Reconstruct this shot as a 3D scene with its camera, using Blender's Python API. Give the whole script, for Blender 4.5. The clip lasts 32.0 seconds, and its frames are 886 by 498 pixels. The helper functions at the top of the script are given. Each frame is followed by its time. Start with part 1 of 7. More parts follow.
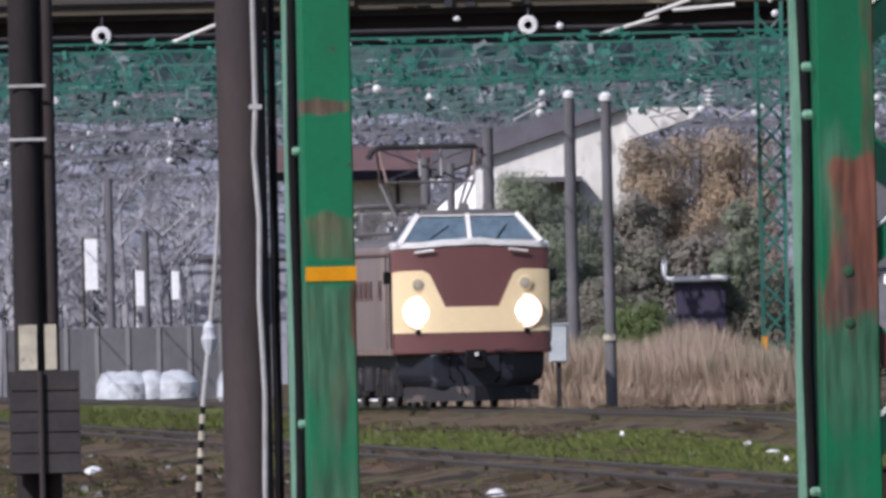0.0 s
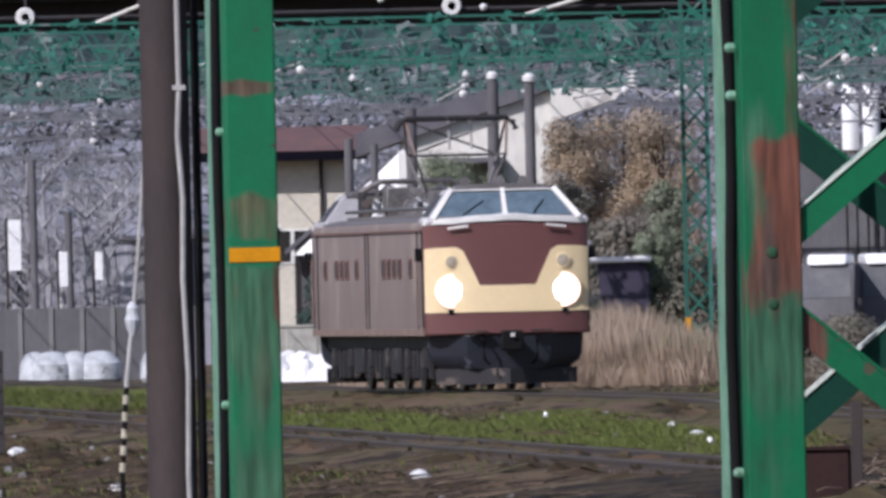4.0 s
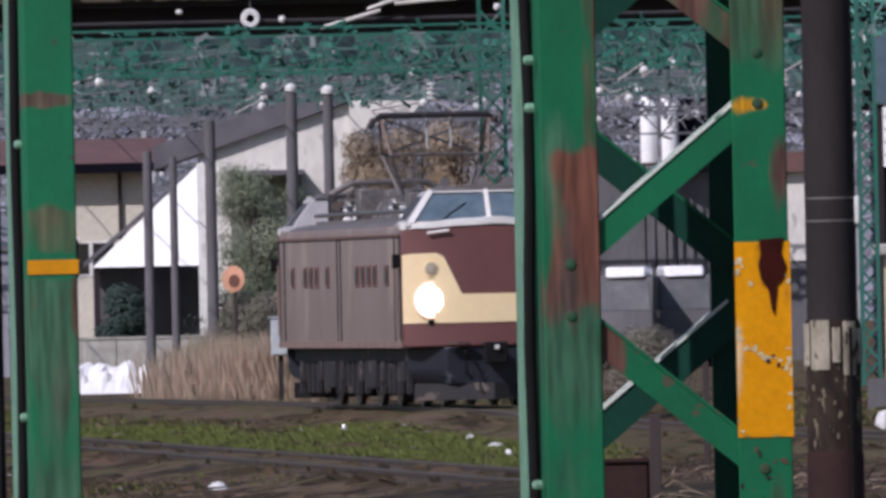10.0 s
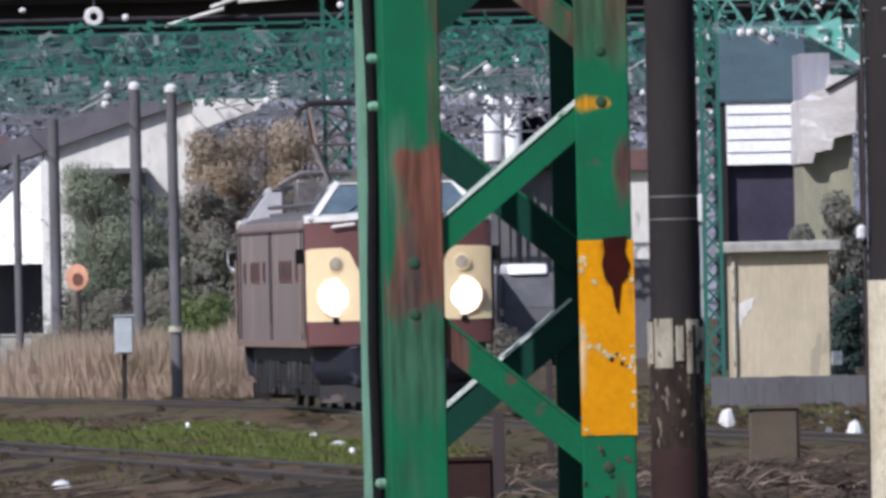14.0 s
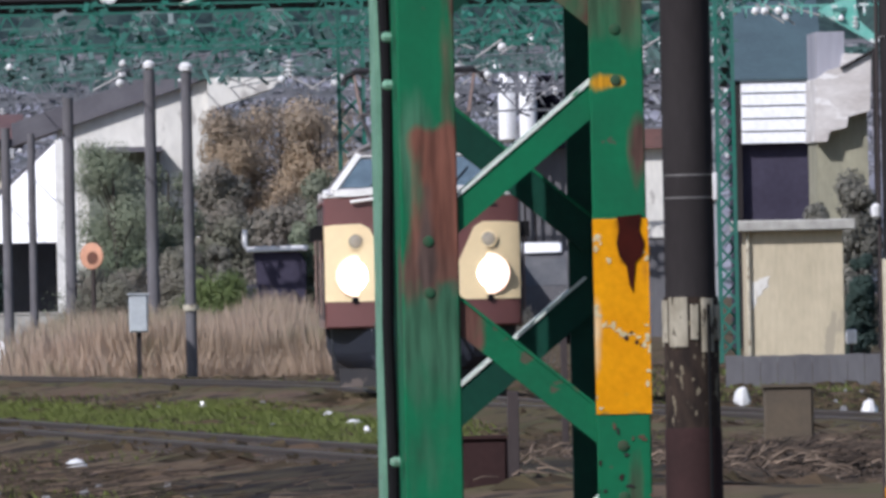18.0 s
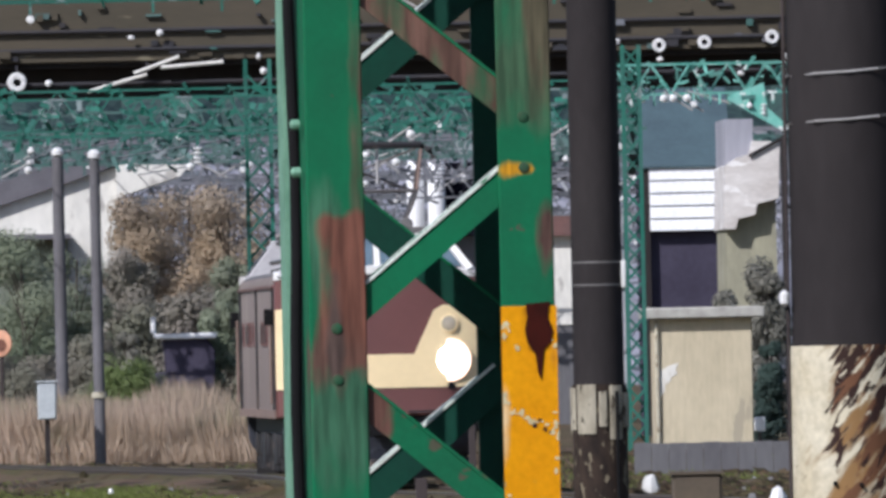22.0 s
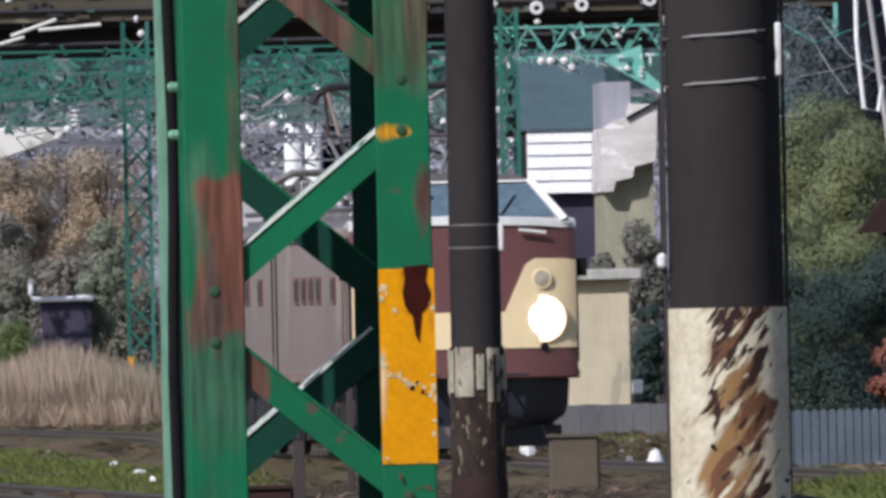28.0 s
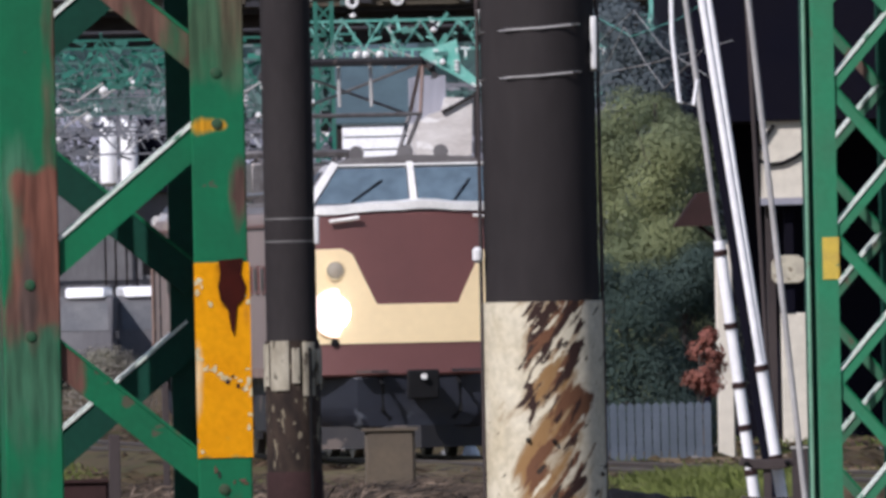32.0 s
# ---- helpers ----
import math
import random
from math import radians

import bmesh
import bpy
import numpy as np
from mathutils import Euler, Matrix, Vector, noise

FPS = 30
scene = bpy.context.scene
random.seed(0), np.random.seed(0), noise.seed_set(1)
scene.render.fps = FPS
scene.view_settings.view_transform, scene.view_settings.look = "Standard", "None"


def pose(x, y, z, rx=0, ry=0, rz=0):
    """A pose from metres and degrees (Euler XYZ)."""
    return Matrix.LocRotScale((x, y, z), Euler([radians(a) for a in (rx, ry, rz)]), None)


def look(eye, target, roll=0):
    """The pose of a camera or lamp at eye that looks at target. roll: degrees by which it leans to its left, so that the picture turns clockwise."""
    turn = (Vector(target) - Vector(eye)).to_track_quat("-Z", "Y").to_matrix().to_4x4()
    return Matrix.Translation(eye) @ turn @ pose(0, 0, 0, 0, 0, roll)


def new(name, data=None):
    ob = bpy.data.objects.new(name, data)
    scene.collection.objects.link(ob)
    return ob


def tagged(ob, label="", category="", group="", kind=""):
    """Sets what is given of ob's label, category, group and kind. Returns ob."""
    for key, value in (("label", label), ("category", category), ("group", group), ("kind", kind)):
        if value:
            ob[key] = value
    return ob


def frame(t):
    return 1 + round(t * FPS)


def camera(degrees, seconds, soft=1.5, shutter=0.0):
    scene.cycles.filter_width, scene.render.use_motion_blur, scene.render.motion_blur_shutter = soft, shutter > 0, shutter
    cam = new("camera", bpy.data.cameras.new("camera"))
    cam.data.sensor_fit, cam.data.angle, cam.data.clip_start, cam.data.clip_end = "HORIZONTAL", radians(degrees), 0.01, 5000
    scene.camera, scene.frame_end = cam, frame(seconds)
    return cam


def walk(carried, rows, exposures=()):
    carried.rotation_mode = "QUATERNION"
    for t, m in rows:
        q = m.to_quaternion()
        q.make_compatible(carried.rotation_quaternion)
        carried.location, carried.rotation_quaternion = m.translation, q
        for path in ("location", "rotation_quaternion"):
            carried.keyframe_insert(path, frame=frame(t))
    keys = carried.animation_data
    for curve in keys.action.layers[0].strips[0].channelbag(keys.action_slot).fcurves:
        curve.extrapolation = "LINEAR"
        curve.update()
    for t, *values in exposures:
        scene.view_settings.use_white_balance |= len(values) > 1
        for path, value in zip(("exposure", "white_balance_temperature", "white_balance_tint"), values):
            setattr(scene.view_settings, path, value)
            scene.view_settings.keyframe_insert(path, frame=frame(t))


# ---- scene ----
# A railway yard seen through a long lens: the camera stands still and pans.
EYE = Vector((0.0, 0.0, 1.77))
ROLL = -1.25


def toward(az, el):
    a, e = radians(az), radians(el)
    return EYE + Vector((math.sin(a) * math.cos(e), math.cos(a) * math.cos(e), math.sin(e))) * 100


cam = camera(2.342, 32.0, soft=3.4)
walk(cam, [(t, look(EYE, toward(az, el), ROLL)) for t, az, el in [
    (0, 0.0000, 0.1549),
    (0.5, -0.0021, 0.1251),
    (1, -0.0231, 0.1255),
    (1.5, -0.0121, 0.1141),
    (2, 0.0462, 0.0815),
    (2.5, 0.0893, 0.0730),
    (3, 0.1344, 0.0855),
    (3.5, 0.1781, 0.1002),
    (5.5, 0.2662, 0.0983),
    (6, 0.3305, 0.1021),
    (6.5, 0.3902, 0.0986),
    (7, 0.4405, 0.1087),
    (7.5, 0.4947, 0.0941),
    (8, 0.5325, 0.0843),
    (8.5, 0.6013, 0.0880),
    (9, 0.6123, 0.1117),
    (9.5, 0.6443, 0.1072),
    (10, 0.7343, 0.1210),
    (10.5, 0.8322, 0.1256),
    (11, 0.8939, 0.1108),
    (11.5, 0.9676, 0.1338),
    (12, 1.0126, 0.1112),
    (12.5, 1.0901, 0.1013),
    (13, 1.1030, 0.0786),
    (13.5, 1.1264, 0.0893),
    (14, 1.1477, 0.1075),
    (14.5, 1.1441, 0.0814),
    (16.5, 1.0824, 0.1486),
    (17, 1.0907, 0.1514),
    (17.5, 1.1234, 0.0768),
    (18, 1.1079, 0.0517),
    (18.5, 1.1085, 0.0771),
    (19, 1.1227, 0.1478),
    (19.5, 1.1400, 0.1534),
    (20, 1.1950, 0.1424),
    (20.5, 1.2069, 0.1392),
    (21, 1.2331, 0.1775),
    (21.5, 1.2871, 0.2219),
    (22, 1.3547, 0.2772),
    (22.5, 1.4275, 0.2912),
    (23, 1.4909, 0.2585),
    (23.5, 1.5224, 0.2294),
    (24, 1.5351, 0.2620),
    (24.5, 1.5514, 0.2923),
    (25, 1.5603, 0.2577),
    (25.5, 1.5761, 0.2260),
    (27.5, 1.6306, 0.1927),
    (28, 1.6764, 0.1715),
    (28.5, 1.7587, 0.1115),
    (29, 1.8594, 0.0756),
    (29.5, 1.9982, 0.0435),
    (30, 2.1228, 0.0452),
    (30.5, 2.1867, 0.0991),
    (31, 2.1851, 0.1305),
    (31.5, 2.1872, 0.1230),
    (32, 2.1638, 0.1444),
]], exposures=[
    (0.0, 0.05, 5950, 19), (3.0, 0.02, 5950, 19), (6.0, -0.08, 5950, 21), (7.0, -0.28, 6000, 23), (9.0, -0.42, 6000, 23), (10.0, -0.26, 6000, 23),
    (11.0, -0.04, 5900, 20), (13.0, 0.05, 5850, 17), (20.0, 0.04, 5900, 15), (23.0, 0.13, 5950, 14), (25.0, 0.06, 6000, 14), (28.0, 0.07, 6000, 15),
    (30.0, 0.04, 6050, 17), (31.0, 0.1, 6050, 17), (32.0, 0.05, 6050, 18)])

# ---- daylight ----
SUN_EL, SUN_AZ = 40.0, -42.0   # the sun stands behind the camera, to its left
world = bpy.data.worlds.new("sky")
scene.world = world
world.use_nodes = True
wn, wl = world.node_tree.nodes, world.node_tree.links
sky = wn.new("ShaderNodeTexSky")
sky.sky_type, sky.sun_disc = "NISHITA", False
sky.sun_elevation, sky.sun_rotation = radians(SUN_EL), radians(180 - SUN_AZ)
wl.new(sky.outputs["Color"], wn["Background"].inputs["Color"])
wn["Background"].inputs["Strength"].default_value = 0.095
sun = new("sun", bpy.data.lights.new("sun", "SUN"))
sun.data.energy, sun.data.angle, sun.data.color = 4.7, radians(0.53), (1.0, 0.95, 0.88)
sun_from = Vector((math.sin(radians(SUN_AZ)) * math.cos(radians(SUN_EL)), -math.cos(radians(SUN_AZ)) * math.cos(radians(SUN_EL)), math.sin(radians(SUN_EL))))
sun.matrix_world = look(sun_from * 200, (0, 0, 0))


# ---- materials ----
def surface(name, base, second=None, scale=6.0, rough=0.7, metal=0.0, bump=0.15, spots=None, spot_scale=3.0, spot_edge=0.6,
            stretch=(1, 1, 1), fine=0.15, random_tint=0.0, relief=0.004, zones=(), turn=(0, 0, 0), gloss=0.5, thin=0.0):
    """base and second mixed by coarse noise, fine grain over it, and optional spots of another colour."""
    m = bpy.data.materials.new(name)
    m.use_nodes = True
    n, l = m.node_tree.nodes, m.node_tree.links
    b = n["Principled BSDF"]
    co = n.new("ShaderNodeTexCoord")
    mp = n.new("ShaderNodeMapping")
    mp.vector_type = "TEXTURE"
    mp.inputs["Scale"].default_value = [1 / v for v in stretch]
    mp.inputs["Rotation"].default_value = [radians(a) for a in turn]
    l.new(co.outputs["Object"], mp.inputs["Vector"])
    second = second or tuple(c * 0.75 for c in base)

    def noise_at(sc, detail=5.0):
        t = n.new("ShaderNodeTexNoise")
        t.inputs["Scale"].default_value, t.inputs["Detail"].default_value = sc, detail
        l.new(mp.outputs["Vector"], t.inputs["Vector"])
        return t

    def mixed(fac, a, c):
        x = n.new("ShaderNodeMix")
        x.data_type = "RGBA"
        if isinstance(fac, float):
            x.inputs[0].default_value = fac
        else:
            l.new(fac, x.inputs[0])
        for i, v in ((6, a), (7, c)):
            if isinstance(v, tuple):
                x.inputs[i].default_value = (*v, 1)
            else:
                l.new(v, x.inputs[i])
        return x

    def ramp(src, lo, hi, out_lo=0.0, out_hi=1.0):
        r = n.new("ShaderNodeMapRange")
        for i, v in enumerate((lo, hi, out_lo, out_hi)):
            r.inputs[i + 1].default_value = v
        l.new(src, r.inputs[0])
        return r.outputs[0]

    big, grain = noise_at(scale), noise_at(scale * 9, 3.0)
    col = mixed(ramp(big.outputs["Fac"], 0.35, 0.65), base, second).outputs[2]
    g = mixed(ramp(grain.outputs["Fac"], 0.3, 0.7), tuple(1 - fine for _ in range(3)), (1.0, 1.0, 1.0))
    mul = n.new("ShaderNodeMix")
    mul.data_type, mul.blend_type = "RGBA", "MULTIPLY"
    mul.inputs[0].default_value = 1.0
    l.new(col, mul.inputs[6])
    l.new(g.outputs[2], mul.inputs[7])
    col = mul.outputs[2]
    if random_tint:
        oi = n.new("ShaderNodeObjectInfo")
        geo = n.new("ShaderNodeNewGeometry")
        ad = n.new("ShaderNodeMath")
        l.new(oi.outputs["Random"], ad.inputs[0])
        l.new(geo.outputs["Random Per Island"], ad.inputs[1])
        hs = n.new("ShaderNodeHueSaturation")
        l.new(ramp(ad.outputs[0], 0.0, 2.0, 1 - random_tint, 1 + random_tint), hs.inputs["Value"])
        l.new(col, hs.inputs["Color"])
        col = hs.outputs["Color"]
    if spots:
        s = noise_at(spot_scale, 5.0)
        k = ramp(s.outputs["Fac"], spot_edge, spot_edge + 0.03)
        col = mixed(k, col, spots).outputs[2]
    if zones:
        sep = n.new("ShaderNodeSeparateXYZ")
        l.new(co.outputs["Object"], sep.inputs[0])

        def times(a, c):
            t = n.new("ShaderNodeMath")
            t.operation = "MULTIPLY"
            for i, v in enumerate((a, c)):
                if isinstance(v, float):
                    t.inputs[i].default_value = v
                else:
                    l.new(v, t.inputs[i])
            return t.outputs[0]

        for zi, (x0, x1, z0, z1, soft_edge, colour) in enumerate(zones):
            # wear that is confined to one stretch, with a ragged edge
            inside = times(times(ramp(sep.outputs[0], x0 - 0.016, x0 + 0.016), ramp(sep.outputs[0], x1 + 0.016, x1 - 0.016)),
                           times(ramp(sep.outputs[2], z0 - soft_edge * 1.5, z0 + soft_edge * 1.5), ramp(sep.outputs[2], z1 + soft_edge * 1.5, z1 - soft_edge * 1.5)))
            rag = n.new("ShaderNodeTexNoise")
            rag.noise_dimensions = "4D"
            rag.inputs["W"].default_value, rag.inputs["Scale"].default_value, rag.inputs["Detail"].default_value = zi * 3.7, 15.0, 5.0
            squash = n.new("ShaderNodeMapping")
            squash.inputs["Scale"].default_value = (1.0, 1.0, 0.3)
            l.new(co.outputs["Object"], squash.inputs["Vector"])
            l.new(squash.outputs["Vector"], rag.inputs["Vector"])
            both = n.new("ShaderNodeMath")
            l.new(rag.outputs["Fac"], both.inputs[0])
            l.new(times(inside, 0.455), both.inputs[1])
            runs = n.new("ShaderNodeTexNoise")
            runs.inputs["Scale"].default_value, runs.inputs["Detail"].default_value = 55.0, 4.0
            drawn = n.new("ShaderNodeMapping")
            drawn.inputs["Scale"].default_value = (1.0, 1.0, 0.10)
            l.new(co.outputs["Object"], drawn.inputs["Vector"])
            l.new(drawn.outputs["Vector"], runs.inputs["Vector"])
            shade = mixed(ramp(runs.outputs["Fac"], 0.38, 0.64), tuple(c * 0.62 for c in colour), tuple(min(1.0, c * 1.28) for c in colour)).outputs[2]
            col = mixed(ramp(both.outputs[0], 0.79, 0.96), col, shade).outputs[2]
    l.new(col, b.inputs["Base Color"])
    b.inputs["Roughness"].default_value, b.inputs["Metallic"].default_value = rough, metal
    b.inputs["Specular IOR Level"].default_value = gloss
    if bump:
        bp = n.new("ShaderNodeBump")
        bp.inputs["Strength"].default_value, bp.inputs["Distance"].default_value = bump, relief
        l.new(grain.outputs["Fac"], bp.inputs["Height"])
        l.new(bp.outputs["Normal"], b.inputs["Normal"])
    if thin:
        # leaves and stems let part of the light through
        through_light = n.new("ShaderNodeBsdfTranslucent")
        l.new(col, through_light.inputs["Color"])
        join = n.new("ShaderNodeMixShader")
        join.inputs[0].default_value = thin
        l.new(b.outputs[0], join.inputs[1])
        l.new(through_light.outputs[0], join.inputs[2])
        l.new(join.outputs[0], n["Material Output"].inputs["Surface"])
    return m


def glow(name, colour, strength):
    m = surface(name, colour, rough=0.2, bump=0)
    b = m.node_tree.nodes["Principled BSDF"]
    b.inputs["Emission Color"].default_value = (*colour, 1)
    b.inputs["Emission Strength"].default_value = strength
    return m


def glass(name, tint, rough=0.03):
    m = surface(name, tint, rough=rough, bump=0, fine=0.0)
    m.node_tree.nodes["Principled BSDF"].inputs["Transmission Weight"].default_value = 0.35
    return m


def peeling():
    """Cream paint that has worn off in slanting streaks: brown primer first, black tar at their cores."""
    m = surface("peeling_cream_paint", (0.62, 0.57, 0.44), (0.50, 0.44, 0.31), 5.0, 0.8, fine=0.25, gloss=0.2, bump=0.3)
    n, l = m.node_tree.nodes, m.node_tree.links
    b = n["Principled BSDF"]
    col = b.inputs["Base Color"].links[0].from_socket
    co = n.new("ShaderNodeTexCoord")
    mp = n.new("ShaderNodeMapping")
    mp.vector_type = "TEXTURE"
    mp.inputs["Rotation"].default_value = (0, radians(34), 0)
    mp.inputs["Scale"].default_value = (0.32, 1.0, 1.4)
    l.new(co.outputs["Object"], mp.inputs["Vector"])
    # the paint has gone along a strip where cables rubbed, and holds to either side of it
    sep = n.new("ShaderNodeSeparateXYZ")
    l.new(co.outputs["Object"], sep.inputs[0])

    def calc(op, a, b):
        x = n.new("ShaderNodeMath")
        x.operation = op
        l.new(a, x.inputs[0])
        if isinstance(b, float):
            x.inputs[1].default_value = b
        else:
            l.new(b, x.inputs[1])
        return x.outputs[0]

    off = calc("ABSOLUTE", calc("SUBTRACT", sep.outputs["X"], 0.022), 0.0)
    rub = n.new("ShaderNodeMapRange")
    for i, v in enumerate((0.07, 0.17, 0.09, -0.13)):
        rub.inputs[i + 1].default_value = v
    l.new(off, rub.inputs[0])

    def patch(scale, w, lo, hi, colour, col, worn):
        t = n.new("ShaderNodeTexNoise")
        t.noise_dimensions = "4D"
        t.inputs["Scale"].default_value, t.inputs["Detail"].default_value, t.inputs["Roughness"].default_value, t.inputs["W"].default_value = scale, 7.0, 0.6, w
        t.inputs["Distortion"].default_value = 0.35
        l.new(mp.outputs["Vector"], t.inputs["Vector"])
        r = n.new("ShaderNodeMapRange")
        for i, v in enumerate((lo, hi)):
            r.inputs[i + 1].default_value = v
        l.new(calc("ADD", t.outputs["Fac"], rub.outputs[0]) if worn else t.outputs["Fac"], r.inputs[0])
        x = n.new("ShaderNodeMix")
        x.data_type = "RGBA"
        l.new(r.outputs[0], x.inputs[0])
        l.new(col, x.inputs[6])
        x.inputs[7].default_value = (*colour, 1)
        return x.outputs[2]

    for scale, w, lo, hi, colour, worn in (
            (4.2, 1.7, 0.50, 0.58, (0.30, 0.235, 0.15), True), (4.2, 1.7, 0.56, 0.63, (0.235, 0.135, 0.055), True), (6.5, 5.3, 0.60, 0.635, (0.125, 0.058, 0.030), True),
            (5.4, 3.1, 0.585, 0.610, (0.030, 0.015, 0.012), True), (8.0, 7.7, 0.66, 0.69, (0.56, 0.51, 0.38), True), (11.0, 2.2, 0.62, 0.64, (0.035, 0.026, 0.020), False)):
        col = patch(scale, w, lo, hi, colour, col, worn)
    l.new(col, b.inputs["Base Color"])
    return m


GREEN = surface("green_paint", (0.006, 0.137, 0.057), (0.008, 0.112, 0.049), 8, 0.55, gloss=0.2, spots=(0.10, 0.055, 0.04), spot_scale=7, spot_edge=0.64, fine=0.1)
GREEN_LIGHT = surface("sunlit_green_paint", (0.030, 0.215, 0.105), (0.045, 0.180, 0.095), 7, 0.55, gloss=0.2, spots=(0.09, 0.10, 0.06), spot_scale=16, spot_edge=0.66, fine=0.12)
GREEN_OLD = surface("old_green_paint", (0.03, 0.16, 0.08), (0.055, 0.14, 0.08), 9, 0.6, spots=(0.11, 0.07, 0.05), spot_scale=9, spot_edge=0.53, stretch=(1, 1, 0.5))
GREEN_PALE = surface("pale_sunlit_green", (0.18, 0.36, 0.25), (0.12, 0.27, 0.18), 12, 0.6, spots=(0.1, 0.08, 0.06), spot_scale=30, spot_edge=0.68)
EDGE = surface("sunlit_edge", (0.78, 0.82, 0.76), (0.62, 0.70, 0.62), 15, 0.5, spots=(0.1, 0.25, 0.15), spot_scale=20, spot_edge=0.6)
GREEN_SHADED = surface("shaded_green_paint", (0.005, 0.054, 0.034), (0.006, 0.042, 0.028), 8, 0.6, gloss=0.2)
GREEN_FAR = surface("weathered_green_paint", (0.018, 0.125, 0.09), (0.04, 0.12, 0.10), 1.5, 0.7, spots=(0.16, 0.2, 0.2), spot_scale=1.2, spot_edge=0.62, gloss=0.2, random_tint=0.45)
# haze on far steel is put into these two greyer colours
GREY_FAR = surface("hazed_grey_steel", (0.12, 0.13, 0.145), (0.17, 0.17, 0.19), 1.0, 0.7, spots=(0.3, 0.31, 0.33), spot_scale=1.4, spot_edge=0.64, gloss=0.2, random_tint=0.45)
TEAL_FAR = surface("hazed_grey_green_paint", (0.055, 0.13, 0.115), (0.09, 0.135, 0.13), 1.2, 0.7, spots=(0.24, 0.27, 0.28), spot_scale=1.3, spot_edge=0.63, gloss=0.2, random_tint=0.45)
RUST = surface("rust", (0.14, 0.055, 0.035), (0.10, 0.05, 0.035), 10, 0.85, spots=(0.05, 0.10, 0.055), spot_scale=14, spot_edge=0.58, stretch=(1, 1, 0.3))
RUST_DARK = surface("dark_rust", (0.050, 0.009, 0.006), (0.030, 0.007, 0.005), 20, 0.9, gloss=0.08)
BOLT = surface("dull_green_bolt", (0.022, 0.092, 0.046), (0.055, 0.062, 0.038), 30, 0.8, gloss=0.15)
YELLOW = surface("yellow_paint", (0.72, 0.31, 0.004), (0.60, 0.25, 0.004), 12, 0.6, gloss=0.15, spots=(0.35, 0.22, 0.06), spot_scale=30, spot_edge=0.68)
YELLOW_PALE = surface("faded_yellow_paint", (0.62, 0.45, 0.06), (0.5, 0.36, 0.07), 20, 0.6, spots=(0.1, 0.2, 0.1), spot_scale=30, spot_edge=0.62)
POLE_DARK = surface("dark_pole", (0.034, 0.030, 0.030), (0.026, 0.0225, 0.023), 3, 0.85, gloss=0.12, stretch=(1, 1, 0.3))
POLE_BROWN = surface("brown_pole", (0.062, 0.050, 0.048), (0.046, 0.038, 0.038), 3, 0.85, gloss=0.15, stretch=(1, 1, 0.3))
PEELING = peeling()
NETTED = surface("mossy_bark_guard", (0.020, 0.015, 0.013), (0.046, 0.032, 0.024), 9, 0.9, spots=(0.17, 0.145, 0.10), spot_scale=20, spot_edge=0.60, bump=0.4, stretch=(1.3, 1.3, 0.55), gloss=0.15)
STRAP = surface("dull_wire", (0.15, 0.145, 0.14), (0.10, 0.095, 0.09), 8, 0.6, bump=0.05)
WRAP = surface("weathered_wrapping", (0.40, 0.365, 0.285), (0.24, 0.215, 0.16), 7, 0.85, spots=(0.07, 0.06, 0.045), spot_scale=9, spot_edge=0.585, stretch=(1.6, 1.6, 0.6), gloss=0.15, bump=0.35)
BARE_FLAKE = surface("bare_undercoat", (0.66, 0.58, 0.36), (0.50, 0.42, 0.24), 40, 0.8, bump=0, gloss=0.1)
CREAM_PATCH = surface("weathered_cream", (0.50, 0.46, 0.35), (0.35, 0.32, 0.25), 8, 0.8, spots=(0.2, 0.17, 0.12), spot_scale=9, spot_edge=0.6)
CABLE_WHITE = surface("white_plastic", (0.86, 0.86, 0.86), (0.78, 0.78, 0.79), 4, 0.4, bump=0.05)
CABLE_GREY = surface("grey_plastic", (0.42, 0.41, 0.40), (0.32, 0.31, 0.3), 4, 0.5, bump=0.05)
BLACK = surface("black_rubber", (0.008, 0.008, 0.009), rough=0.8, gloss=0.15)
PORCELAIN = surface("white_porcelain", (0.74, 0.74, 0.73), (0.62, 0.62, 0.61), 10, 0.2, bump=0)
STEEL = surface("worn_steel", (0.30, 0.28, 0.27), (0.2, 0.18, 0.17), 10, 0.45, 0.8)
POLE_FAR = surface("weathered_hazed_pole", (0.155, 0.150, 0.160), (0.115, 0.110, 0.116), 2, 0.9, gloss=0.1, stretch=(1, 1, 0.3))
GIRDER = surface("olive_brown_girder", (0.052, 0.043, 0.026), (0.068, 0.054, 0.034), 0.5, 0.7, spots=(0.15, 0.13, 0.085), spot_scale=1.3, spot_edge=0.66, stretch=(0.4, 1, 2))
GIRDER_DARK = surface("dark_shadow_girder", (0.022, 0.022, 0.028), (0.03, 0.026, 0.028), 0.6, 0.8)

LOCO_BROWN = surface("brown_train_paint", (0.145, 0.060, 0.056), (0.125, 0.053, 0.05), 0.8, 0.38, bump=0.02, fine=0.05)
# dust and the sky's sheen along the side share this paler brown
LOCO_SIDE = surface("dusty_sheen_train_side", (0.212, 0.163, 0.148), (0.180, 0.136, 0.122), 0.9, 0.55, bump=0.02, fine=0.08, spots=(0.25, 0.20, 0.17), spot_scale=1.2, spot_edge=0.6, stretch=(1, 1, 0.4))
CAB_GREY = surface("pale_cab_roof_paint", (0.42, 0.41, 0.42), (0.33, 0.32, 0.33), 2, 0.6)
LOCO_CREAM = surface("cream_train_paint", (0.80, 0.64, 0.38), (0.76, 0.60, 0.36), 1.2, 0.4, bump=0.02, fine=0.05)
